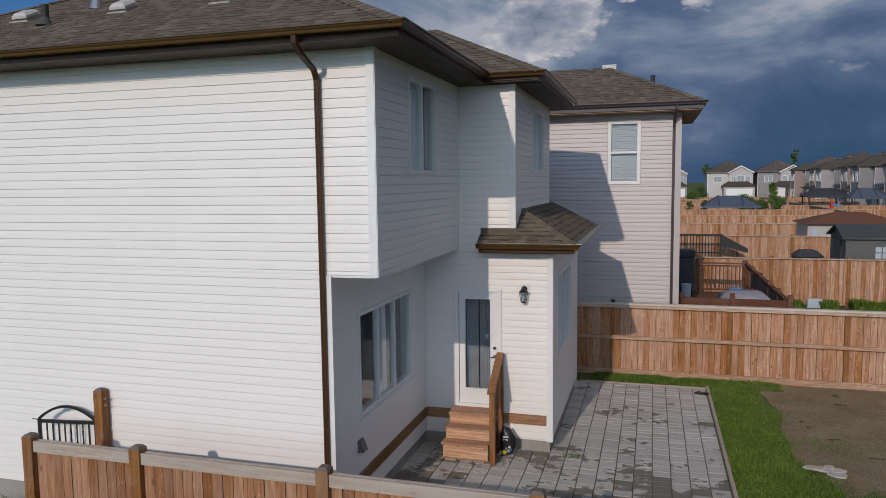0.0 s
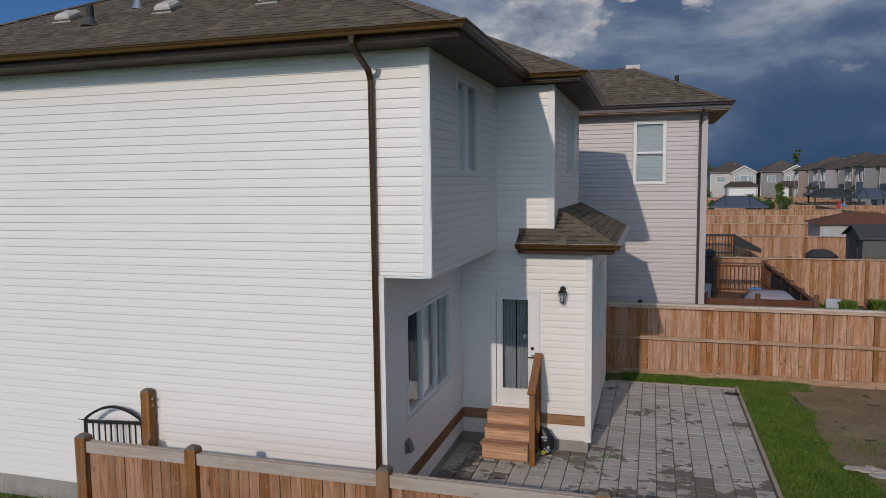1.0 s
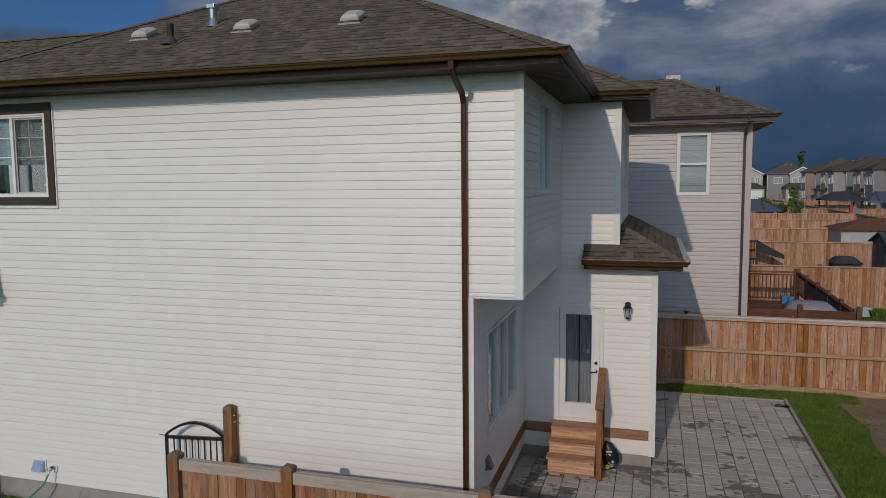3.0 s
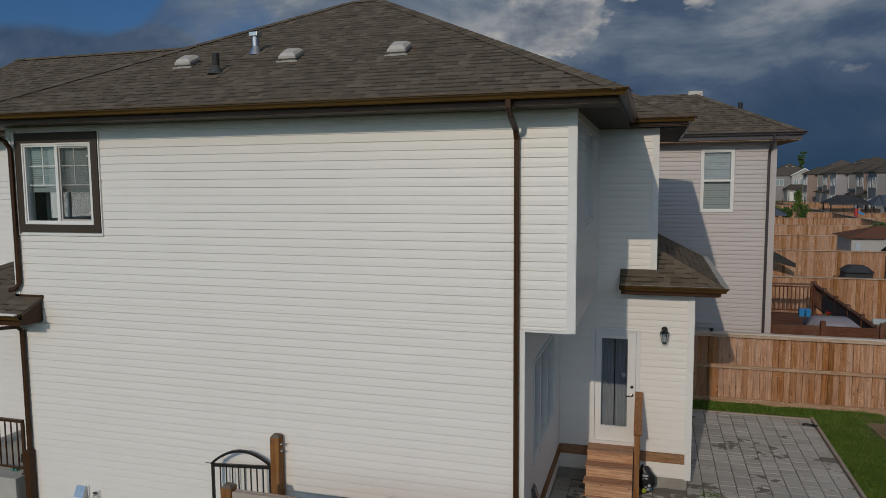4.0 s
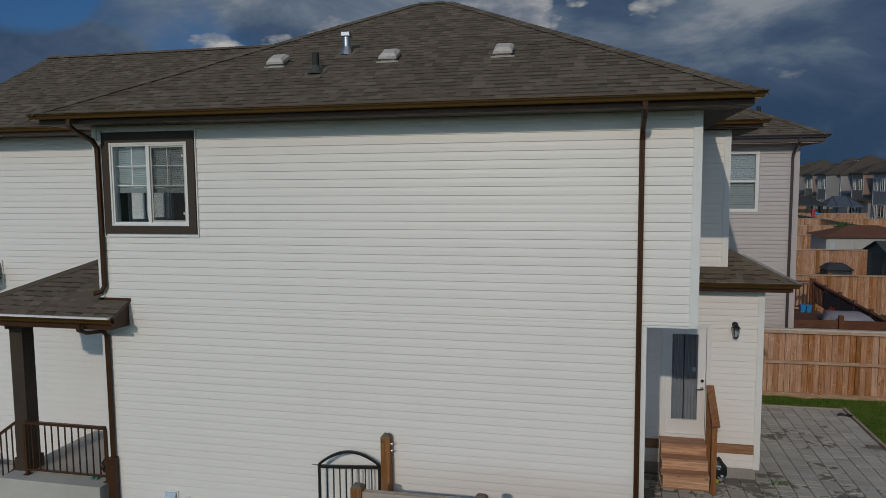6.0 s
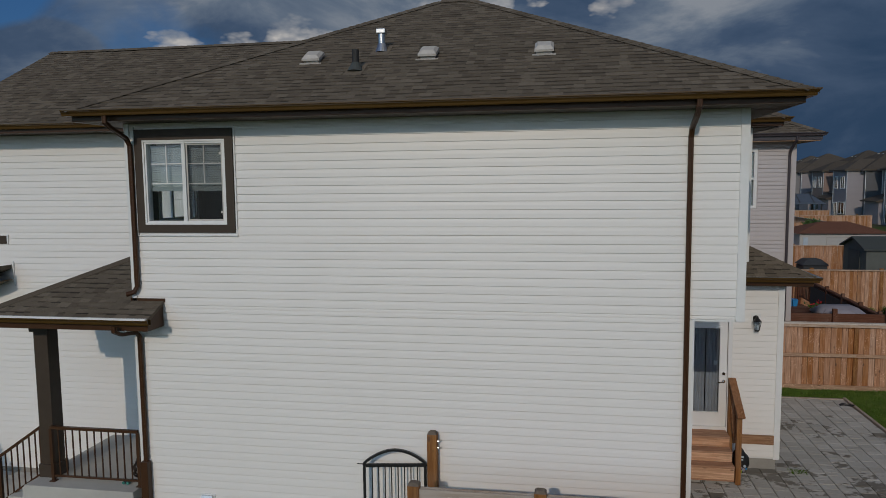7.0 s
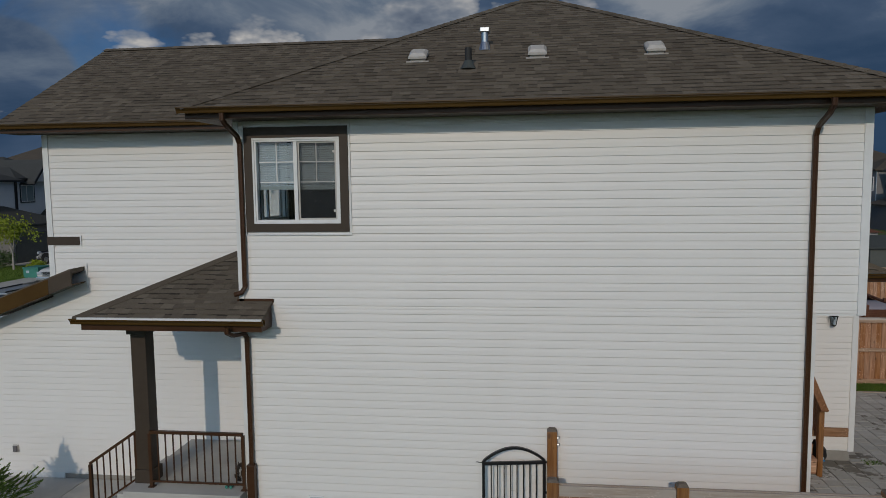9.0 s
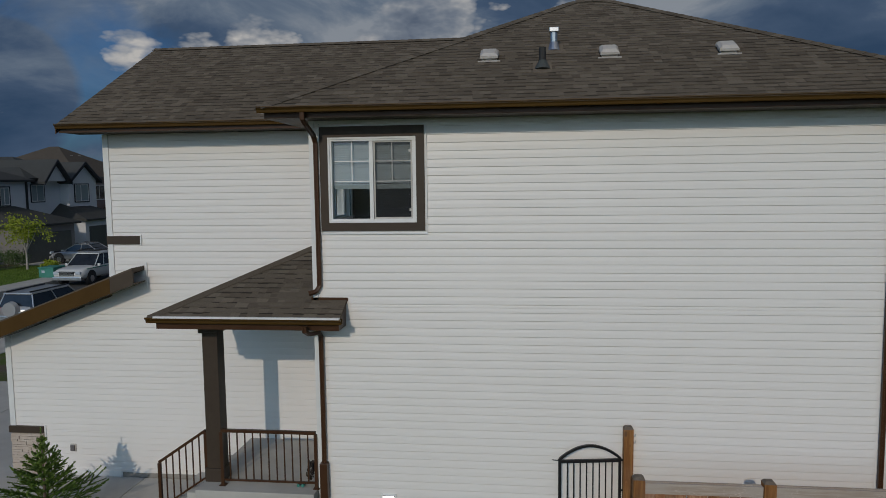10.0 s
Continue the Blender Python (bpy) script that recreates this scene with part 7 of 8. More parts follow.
for i in range(2):
    t = thing("plastic_tub", "blue plastic storage tub on the deck", "tub", (2.64 + i * 0.20, 26.6, DZ), group="blue tubs")
    bm = bmesh.new()
    hexa(bm, [(-0.075, -0.10, 0.0), (0.075, -0.10, 0.0), (0.075, 0.10, 0.0), (-0.075, 0.10, 0.0), (-0.09, -0.12, 0.24), (0.09, -0.12, 0.24), (0.09, 0.12, 0.24), (-0.09, 0.12, 0.24)])
    part("body", bm, BLUE_PLASTIC, t)
    bm = bmesh.new()
    block(bm, -0.095, 0.095, -0.13, 0.13, 0.24, 0.27, 0.01)
    part("lid", bm, BLUE_PLASTIC, t)
t = thing("barbecue", "black covered barbecue against the grey house", "barbecue", (1.0, 26.3, DZ))
bm = bmesh.new()
block(bm, -0.32, 0.32, -0.3, 0.3, 0.0, 1.35, 0.06)
part("cover", bm, DARK_CLOTH, t, "black cloth cover")
bm = bmesh.new()
block(bm, -0.36, 0.36, -0.34, 0.34, 1.35, 1.62, 0.08)
part("hood", bm, DARK_CLOTH, t)
t = thing("bucket", "white plastic bucket on the deck", "bucket", (1.04, 25.2, DZ + 0.002))
bm = bmesh.new()
tube(bm, (0, 0, 0.0), (0, 0, 0.52), 0.13, 0.16, 16)
part("body", bm, BLIND, t)
bm = bmesh.new()
tube(bm, (0, 0, 0.515), (0, 0, 0.545), 0.17, 0.17, 16)
part("lid", bm, BLIND, t)
t = thing("flower_pot", "pot of red flowers on the deck", "plant", (2.98, 24.6, DZ))
bm = bmesh.new()
tube(bm, (0, 0, 0), (0, 0, 0.3), 0.12, 0.17, 14)
part("pot", bm, BARK, t)
r = random.Random(6)
for nm, m, z0, cnt in (("foliage", DARK_LEAF, 0.33, 160), ("blossom", RED_PLASTIC, 0.43, 24)):
    verts, faces = [], []
    for _ in range(cnt):
        p = Vector((r.gauss(0, 0.10), r.gauss(0, 0.10), z0 + r.gauss(0, 0.05)))
        a = Vector((r.gauss(0, 1), r.gauss(0, 1), r.gauss(0, 1))).normalized() * 0.05
        b = a.orthogonal().normalized() * 0.035
        i = len(verts)
        verts.extend([p - a, p + b, p + a, p - b])
        faces.append((i, i + 1, i + 2, i + 3))
    me = bpy.data.meshes.new(nm)
    me.from_pydata(verts, [], faces)
    me.materials.append(m)
    ob = new(nm, me)
    ob.parent = t
    tagged(ob, kind="stuff")
bm = bmesh.new()
block(bm, 5.42, 5.95, 28.62, 28.82, 0.0, 0.36, 0.05)
solo("garden_sack", bm, BLIND, "pale printed sack standing by the fence", "sack")
blades("shrub", "low green garden plants along the second fence", [(4.2, 5.2, 28.3, 28.9), (5.9, 6.4, 28.3, 28.9), (6.9, 8.8, 28.2, 28.9)], 5000, (0.2, 0.5), 21, GRASS, 0.03)

# ---- fences of the yards beyond ----
far_fences = []
for k, y in enumerate((29.2, 40.4, 51.35, 62.5, 73.6, 85.0, 97.0, 109.0, 122.0)):
    x0, x1 = (0.9, 16.0) if k < 4 else (-2.0, 24.0)
    t = thing("fence", "cedar board fence across the back yards", "fence", (0, y, 0), group="back yard fences")
    far_fences.append((t, x0, x1, k))
    bm = bmesh.new()
    block(bm, x0, x1, -0.085, 0.065, 1.755, 1.795)
    part("cap_rail", bm, CAP_WARM, t)
    for z in (1.58, 0.9):
        bm = bmesh.new()
        block(bm, x0, x1, 0.012, 0.05, z, z + 0.10)
        part("rail", bm, RAIL_X, t)
    x = x0 + (4.25 - x0) % 2.62
    while x < x1:
        bm = bmesh.new()
        block(bm, x - 0.065, x + 0.065, -0.06, 0.06, 0.0, 1.86)
        part("post", bm, CEDAR_POST, t)
        x += 2.62
back_fence = thing("fence", "cedar board fence along the backs of the yards", "fence", (16.2, 0, 0))
bm = bmesh.new()
block(bm, -0.08, 0.08, 55.0, 122.0, 1.755, 1.795)
part("cap_rail", bm, CAP_X, back_fence)
bm = bmesh.new()
y = 55.0
while y < 122:
    block(bm, -0.012, 0.012, y + 0.005, y + 0.145, 0.0, 1.75)
    y += 0.15
part("fence_panel", bm, CEDAR_V, back_fence, kind="stuff")


# ---- sheds, canopies, greenery in the far yards ----
def shed(loc, w, d, h, rise, wall_mat, roof_mat, label, win=None):
    t = thing("garden_shed", label, "shed", loc)
    bm = bmesh.new()
    prism(bm, [(0, 0), (d, 0), (d, h), (d / 2, h + rise), (0, h)], 0, 0, w)
    part("wall", bm, wall_mat, t)
    for sg in (0, 1):
        bm = bmesh.new()
        a, b = (-0.15, h - rise * 0.3 / d) if sg == 0 else (d + 0.15, h - rise * 0.3 / d)
        prism(bm, [(a, b), (d / 2, h + rise + 0.01), (d / 2, h + rise + 0.07), (a, b + 0.06)], 0, -0.15, w + 0.15)
        part("roof", bm, roof_mat, t)
    bm = bmesh.new()
    block(bm, -0.03, -0.002, d * 0.25, d * 0.75, 0.05, h * 0.95)
    part("door", bm, SHED_ROOF, t)
    if win:
        x0, x1, z0, z1 = win
        for i in range(2):
            for j in range(2):
                bm = bmesh.new()
                xa, za = x0 + (x1 - x0) * i / 2, z0 + (z1 - z0) * j / 2
                block(bm, xa + 0.02, xa + (x1 - x0) / 2 - 0.02, -0.03, -0.002, za + 0.02, za + (z1 - z0) / 2 - 0.02)
                # pale blind colour stands for the reflection in the glass
                part("pane", bm, BLIND, t, "pane coloured pale for a bright reflection")
    return t


shed((7.45, 32.2, 0.0), 4.6, 2.6, 2.34, 0.42, SHED_GREY, SHED_ROOF, "dark grey resin garden shed with a four-pane window", (1.05, 1.55, 1.5, 2.0))
t = thing("garden_shed", "white-sided shed with a red-brown hip roof", "shed", (8.12, 43.6, 0.0))
bm = bmesh.new()
block(bm, 0.1, 4.9, 0.1, 3.3, 0.0, 2.2)
part("wall", bm, PALE, t)
for i in range(9):
    bm = bmesh.new()
    block(bm, 1.6, 4.9, 0.06, 0.098, 0.2 + 0.22 * i, 0.40 + 0.22 * i)
    part("siding_board", bm, PALE, t)
bm = bmesh.new()
v = [bm.verts.new(p) for p in ((-0.15, -0.15, 2.2), (5.15, -0.15, 2.2), (5.15, 3.6, 2.2), (-0.15, 3.6, 2.2), (1.8, 1.7, 2.82), (3.3, 1.7, 2.82))]
for f in ((0, 1, 5, 4), (1, 2, 5), (2, 3, 4, 5), (3, 0, 4), (3, 2, 1, 0)):
    bm.faces.new([v[i] for i in f])
part("roof", bm, RED_SHINGLE, t, "red-brown shingle hip roof")
bm = bmesh.new()
block(bm, 0.30, 0.55, 0.05, 0.098, 1.2, 1.95)
part("window", bm, BLIND, t)


def canopy(loc, w, d, h, rise, material, label):
    t = thing("garden_canopy", label, "gazebo", loc)
    for x in (0.1, w - 0.1):
        for y in (0.1, d - 0.1):
            bm = bmesh.new()
            block(bm, x - 0.07, x + 0.07, y - 0.07, y + 0.07, 0.0, h)
            part("post", bm, BLACK_METAL, t)
    bm = bmesh.new()
    m = w * 0.28
    v = [bm.verts.new(p) for p in ((-0.2, -0.2, h), (w + 0.2, -0.2, h), (w + 0.2, d + 0.2, h), (-0.2, d + 0.2, h), (m, d / 2, h + rise), (w - m, d / 2, h + rise))]
    for f in ((0, 1, 5, 4), (1, 2, 5), (2, 3, 4, 5), (3, 0, 4), (3, 2, 1, 0)):
        bm.faces.new([v[i] for i in f])
    part("canopy_roof", bm, material, t)
    for a, b in (((-0.2, -0.2, h), (m, d / 2, h + rise)), ((w + 0.2, -0.2, h), (w - m, d / 2, h + rise)), ((m, -0.2, h), (m, d / 2, h + rise)), ((w - m, -0.2, h), (w - m, d / 2, h + rise)), ((m, d / 2, h + rise), (w - m, d / 2, h + rise))):
        bm = bmesh.new()
        sweep(bm, [Vector(a) + Vector((0, 0, 0.02)), Vector(b) + Vector((0, 0, 0.02))], 0.09, 0.05)
        part("roof_rib", bm, DARK_CLOTH, t)
    for y in (-0.2, d + 0.2):
        bm = bmesh.new()
        block(bm, -0.2, w + 0.2, y - 0.03, y + 0.03, h - 0.16, h)
        part("valance", bm, material, t)


canopy((4.9, 75.5, 0.0), 5.0, 3.6, 2.05, 1.0, SLATE_BLUE, "garden canopy with a slate-blue hip roof")
canopy((17.2, 91.0, 0.0), 3.9, 4.0, 2.6, 0.9, DARK_CLOTH, "garden gazebo with a dark roof and pale curtains")
canopy((21.8, 91.6, 0.0), 3.7, 3.6, 2.4, 1.1, SLATE_BLUE, "garden pavilion with a blue-grey roof")
t = thing("trampoline", "dark garden trampoline behind the fences", "trampoline", (16.0, 112.0, 0.0))
bm = bmesh.new()
tube(bm, (2, 2, 0.8), (2, 2, 0.9), 2.3, 2.3, 24)
part("mat", bm, DARK_CLOTH, t)
for k in range(6):
    bm = bmesh.new()
    a = k * math.tau / 6
    tube(bm, (2 + 2.2 * math.cos(a), 2 + 2.2 * math.sin(a), 0), (2 + 2.2 * math.cos(a), 2 + 2.2 * math.sin(a), 2.6), 0.03, 0.03, 6)
    part("pole", bm, BLACK_METAL, t)
t = thing("playhouse", "red and blue plastic play slide", "toy", (17.6, 82.0, 0.0))
bm = bmesh.new()
block(bm, 0, 0.3, 0, 0.4, 0.0, 2.35, 0.05)
part("tower", bm, RED_PLASTIC, t)
bm = bmesh.new()
prism(bm, [(0.3, 1.9), (0.9, 1.65), (0.9, 1.8), (0.3, 2.15)], 1, 0.0, 0.5)
part("slide", bm, BLUE_PLASTIC, t)
t = thing("patio_set", "dark covered patio furniture behind the second fence", "furniture", (7.25, 38.5, 0.0))
bm = bmesh.new()
hexa(bm, [(-0.6, -0.6, 0), (0.6, -0.6, 0), (0.6, 0.6, 0), (-0.6, 0.6, 0), (-0.6, -0.6, 0.93), (0.6, -0.6, 0.93), (0.6, 0.6, 0.93), (-0.6, 0.6, 0.93)])
hexa(bm, [(-0.68, -0.7, 0.94), (0.68, -0.7, 0.94), (0.68, 0.7, 0.94), (-0.68, 0.7, 0.94), (-0.36, -0.40, 1.25), (0.36, -0.40, 1.25), (0.36, 0.40, 1.25), (-0.36, 0.40, 1.25)])
bmesh.ops.bevel(bm, geom=bm.edges[:], offset=0.04, segments=2, affect="EDGES")
part("cover", bm, DARK_CLOTH, t, "black furniture cover")
bm = bmesh.new()
block(bm, -0.7, 0.7, -0.7, 0.7, 0.0, 0.05)
part("base", bm, BLACK_METAL, t)
deck2 = thing("deck_railing", "black metal railing on a far deck", "railing", (0, 39.0, 0.0))
for x in (0.72, 3.3):
    bm = bmesh.new()
    block(bm, x - 0.05, x + 0.05, -0.05, 0.05, 0.0, 1.98)
    part("post", bm, BLACK_METAL, deck2)
bm = bmesh.new()
block(bm, 0.7, 3.35, -0.04, 0.04, 1.86, 1.95)
part("rail", bm, BLACK_METAL, deck2)
bm = bmesh.new()
block(bm, 0.7, 3.35, -0.04, 0.04, 0.95, 1.02)
part("rail", bm, BLACK_METAL, deck2)
for i in range(18):
    bm = bmesh.new()
    block(bm, 0.75 + i * 0.15, 0.79 + i * 0.15, -0.02, 0.02, 0.2, 1.86)
    part("baluster", bm, BLACK_METAL, deck2)
bm = bmesh.new()
prism(bm, [(3.35, 1.93), (4.6, 1.22), (4.6, 1.0), (3.35, 1.35)], 1, -0.03, 0.03)
part("stair_panel", bm, BLACK_RUBBER, deck2, "dark panel beside the stairs")

for i, (x, y, h, w) in enumerate(((2.2, 76.5, 2.5, 0.22), (3.5, 76.6, 2.4, 0.22), (4.9, 76.2, 2.6, 0.25), (11.4, 77.5, 4.6, 0.35), (11.9, 78.0, 2.7, 0.6), (10.6, 78.4, 2.5, 0.5), (9.6, 84.0, 2.9, 0.9), (14.0, 90.0, 2.6, 0.8), (13.6, 58.5, 2.1, 0.7), (6.0, 120, 2.9, 1.0), (9.0, 150, 3.2, 1.2))):
    leafy((x, y, 0.0), h, w, 30 + i, "bushy green tree in a far back yard", DARK_LEAF if i % 3 else YARD_LEAF, 0.12, 1900, 0.11)
for i, (x, y, h, w) in enumerate(((57.0, 330, 16.5, 1.1), (20.5, 300, 10.0, 1.5), (75.0, 330, 10.0, 4.5))):
    leafy((x, y, 0.0), h, w, 60 + i, "distant dark tree over the roofs", DARK_LEAF, 0.2, 2600, 0.34)

# row of houses that back on to the yards, and houses at the end
row = ((70.0, LILAC, SLATE, "grey"), (81.5, SMOKE, LILAC, "smoke and lilac"), (93.5, SLATE, LILAC, "dark slate and lilac"), (105.5, SMOKE, LILAC, "smoke-grey"), (117.5, LILAC, SMOKE, "lilac and smoke-grey"), (129.5, TAN, SMOKE, "tan"), (142.0, SMOKE, LILAC, "smoke-grey and lilac"), (154.5, LILAC, SMOKE, "lilac-grey"), (167.0, SMOKE, TAN, "smoke-grey and tan"))
for i, (y, m1, m2, tone) in enumerate(row):
    plain_house((31.0 + 1.3 * (i % 2), y + 10.6, 0.0), -90, 10.6, 11.0, 6.3, m1, FAR_SHINGLE, f"two-storey {tone} house backing on to the yards", sheath=m2, group="houses backing on to the yards",
                wins=((1.2, 2.2, 4.1, 5.5, 0.0), (3.6, 4.4, 4.1, 5.5, 0.0), (6.0, 6.8, 4.1, 5.5, -1.9), (7.9, 9.0, 4.1, 5.5, -1.9), (7.4, 9.2, 0.9, 2.3, -1.9), (5.8, 6.7, 0.2, 2.2, -1.9)), lean_to=(0.4, 4.9, 2.7, 3.5, 2.6), bump=(5.2, 9.8, 1.9, (m2, m1, m2, TAN)[i % 4]))
ends = ((-16.0, 205, PALE), (-2.0, 200, LILAC), (13.0, 190, PALE), (24.6, 190, PALE), (39.0, 205, LILAC), (52.0, 205, PALE), (66, 200, LILAC), (80, 190, PALE))
for i, (x, y, m) in enumerate(ends):
    plain_house((x, y, 0.0), 0, 10.6, 11.0, 6.2, SMOKE if i % 2 else m, FAR_SHINGLE, "two-storey pale house with gables at the end of the yards", sheath=m, group="houses at the end of the yards", pane=WINDOW_BLIND,
                gables=((5.0, 5.4, 1.5, 2.9),), garage=(3.6, 10.5, 4.5), wins=((1.6, 3.4, 3.8, 5.2, 0.0), (5.6, 6.5, 3.6, 5.2, -0.9), (6.9, 8.5, 3.6, 5.4, -0.9), (8.9, 9.8, 3.6, 5.2, -0.9)))

# ---- across the street ----
plain_house((-51.0, 53.5, -0.15), 90, 8.7, 11.0, 6.35, BLUEGREY, SLATE_SHINGLE, "two-storey blue-grey house with dark gables across the street", sheath=BLUEGREY, trim=BLACK_METAL, slope=0.42, group="houses across the street", pane=WINDOW_BLIND,
            gables=((1.0, 3.0, 1.6, 6.2), (4.4, 4.1, 1.5, 3.0)), garage=(2.6, 8.6, 3.5), wins=((0.6, 2.2, 4.47, 5.9, 0.0), (5.2, 7.2, 4.35, 5.9, -0.9)))
plain_house((-50.0, 42.6, -0.15), 90, 9.6, 11.0, 6.2, BLUEGREY, SLATE_SHINGLE, "two-storey grey house with a dark garage across the street", sheath=SMOKE, trim=BLACK_METAL, slope=0.42, group="houses across the street", pane=WINDOW_BLIND,
            garage=(3.6, 9.7, 4.0), wins=((4.4, 5.4, 4.3, 5.7, 0.0), (6.6, 7.6, 4.3, 5.7, 0.0)))
plain_house((-53.5, 64.3, -0.15), 90, 12.0, 13.0, 6.6, TAN, FAR_SHINGLE, "two-storey brown house across the street", sheath=TAN, trim=TRIM_WHITE, slope=0.52, group="houses across the street",
            garage=(3.6, 9.6, 4.0), wins=((0.7, 1.5, 4.6, 5.8, 0.0), (2.6, 4.4, 4.4, 5.8, 0.0)))
plain_house((-50.0, 31.0, -0.15), 90, 9.6, 11.0, 6.2, SMOKE, SLATE_SHINGLE, "two-storey smoke-grey house across the street", sheath=SMOKE, trim=BLACK_METAL, slope=0.45, group="houses across the street",
            garage=(0.6, 6.6, 4.0), wins=((1.2, 2.4, 4.3, 5.7, 0.0), (6.4, 8.0, 4.3, 5.7, 0.0)))
leafy((-43.2, 42.8, -0.14), 3.5, 1.25, 90, "young street tree with yellow-green spring leaves", LEAF, 0.42, 1500, 0.085, bark=PALE_BARK)
t = thing("utility_box", "teal utility cabinet on the lawn across the street", "utility box", (-39.0, 39.5, -0.13))
bm = bmesh.new()
block(bm, -0.5, 0.5, -0.6, 0.6, 0.0, 0.58, 0.03)
part("cabinet", bm, TEAL, t)
bm = bmesh.new()
block(bm, -0.54, 0.54, -0.64, 0.64, 0.58, 0.66, 0.02)
part("lid", bm, TEAL, t)
bm = bmesh.new()
block(bm, -0.30, -0.10, -0.605, -0.600, 0.30, 0.46)
part("label_plate", bm, BLIND, t, "pale blank label plate")
bm = bmesh.new()
block(bm, -46.0, -39.3, 45.6, 52.2, -0.4, -0.125)
solo("driveway", bm, WALK_CONCRETE, "concrete driveway across the street", "driveway", kind="structure")
bm = bmesh.new()
block(bm, -45.9, -39.3, 30.0, 45.55, -0.4, -0.13)
solo("lawn", bm, GRASS, "green front lawn across the street", "lawn", kind="structure")
blades("grass", "short grass of the lawn across the street", [(-45.0, -39.4, 32.0, 45.3)], 14000, (0.04, 0.10), 41, GRASS, 0.02).location.z = -0.13
for i, (x, y, h, w) in enumerate(((-44.9, 43.0, 1.3, 0.8), (-45.2, 44.4, 1.0, 0.7), (-41.4, 42.9, 0.55, 0.45), (-42.6, 44.2, 0.5, 0.4))):
    leafy((x, y, -0.13), h, w, 93 + i, "low shrub beside the lawn", DARK_LEAF if i < 2 else LEAF, 0.1, 700, 0.06, "shrub")


def car(loc, rz, length, profile, cabin, width, paint, label, kind="car", spare=False, rack=False, stripe=None):
    """A car heading -y in its own space. profile: the body's side outline (y, z); cabin: the glass house."""
    t = thing("car", label, kind, loc, rz)
    hw = width / 2
    bm = bmesh.new()
    low = profile[0][1]
    crest = sorted(profile[2:], key=lambda p: p[0])
    rings = []
    for i in range(25):
        y = length * i / 24
        zt = float(np.interp(y, [p[0] for p in crest], [p[1] for p in crest]))
        end = max(0.0, 1 - min(y, length - y) / 0.55)
        h2 = hw * (1 - 0.13 * end ** 2)
        zb = low + 0.10 * end ** 2
        half = ((h2 - 0.12, zb), (h2 - 0.02, zb + 0.10), (h2, zb + 0.55 * (zt - zb)), (h2 - 0.025, zb + 0.72 * (zt - zb)), (h2 - 0.06, zt - 0.06), (h2 - 0.15, zt), (h2 * 0.5, zt + 0.02))
        rings.append([bm.verts.new((x, y, z)) for x, z in half] + [bm.verts.new((-x, y, z)) for x, z in reversed(half)])
    for a, b in zip(rings, rings[1:]):
        for i in range(14):
            bm.faces.new((a[i], a[(i + 1) % 14], b[(i + 1) % 14], b[i]))
    bm.faces.new(rings[0][::-1])
    bm.faces.new(rings[-1])
    body = part("body", bm, paint, t, smooth=True)
    bm = bmesh.new()
    lo = [bm.verts.new((sx * (hw - 0.07), y, z)) for sx in (-1, 1) for y, z in cabin[:2]]
    hi = [bm.verts.new((sx * (hw - 0.24), y, z)) for sx in (-1, 1) for y, z in cabin[2:]]
    a, b, c, d = lo[0], lo[1], lo[3], lo[2]
    e, f, g, h = hi[0], hi[1], hi[3], hi[2]
    for q in ((a, b, f, e), (b, c, g, f), (c, d, h, g), (d, a, e, h), (a, d, c, b)):
        bm.faces.new(q)
    bm.faces.new((e, f, g, h))
    part("glasshouse", bm, DARK_GLASS, t, "dark car windows")
    (y0, z0), (y1, z1), (y2, z2), (y3, z3) = cabin
    bm = bmesh.new()
    block(bm, -hw + 0.2, hw - 0.2, y2 - 0.06, y3 + 0.06, z2 - 0.01, z2 + 0.06, 0.03)
    part("roof_panel", bm, paint, t)
    for sx in (-1, 1):
        for ya, yb in ((y0, y2), ((y0 + y1) / 2, (y2 + y3) / 2), (y1, y3)):
            bm = bmesh.new()
            sweep(bm, [(sx * (hw - 0.060), ya, z0), (sx * (hw - 0.225), yb, z2)], 0.045, 0.04)
            part("pillar", bm, paint, t)
    wr = 0.38 if rack else 0.34
    for sx in (-1, 1):
        for y in (length * 0.18, length * 0.80):
            # a solid black disc stands for the shade inside each wheel arch
            bm = bmesh.new()
            tube(bm, (sx * (hw - 0.22), y, wr + 0.07), (sx * (hw + 0.006), y, wr + 0.07), wr + 0.075, wr + 0.075, 28)
            part("arch_shade_disc", bm, BLACK_RUBBER, t, "black disc for the shade in the wheel arch")
            bm = bmesh.new()
            tube(bm, (sx * (hw - 0.20), y, wr), (sx * (hw + 0.025), y, wr), wr, wr, 28)
            wheel = part("tyre", bm, BLACK_RUBBER, t)
            bm = bmesh.new()
            tube(bm, (sx * (hw + 0.0), y, wr), (sx * (hw + 0.035), y, wr), wr * 0.62, wr * 0.5, 20)
            part("rim", bm, GALV, wheel)
    for sx in (-1, 1):
        bm = bmesh.new()
        block(bm, sx * (hw - 0.28) - 0.16, sx * (hw - 0.28) + 0.16, -0.03, 0.10, 0.72, 0.90, 0.03)
        part("headlight", bm, BLIND, t, "clear headlight")
        bm = bmesh.new()
        block(bm, sx * (hw - 0.10) - 0.06, sx * (hw - 0.10) + 0.06, length - 0.1, length + 0.02, 0.66, 0.92, 0.03)
        part("tail_light", bm, RED_PLASTIC, t, "red tail light")
        bm = bmesh.new()
        block(bm, sx * (hw + 0.10) - 0.08, sx * (hw + 0.10) + 0.08, y0 + 0.15, y0 + 0.27, z0 - 0.02, z0 + 0.14, 0.03)
        part("mirror", bm, paint, t)
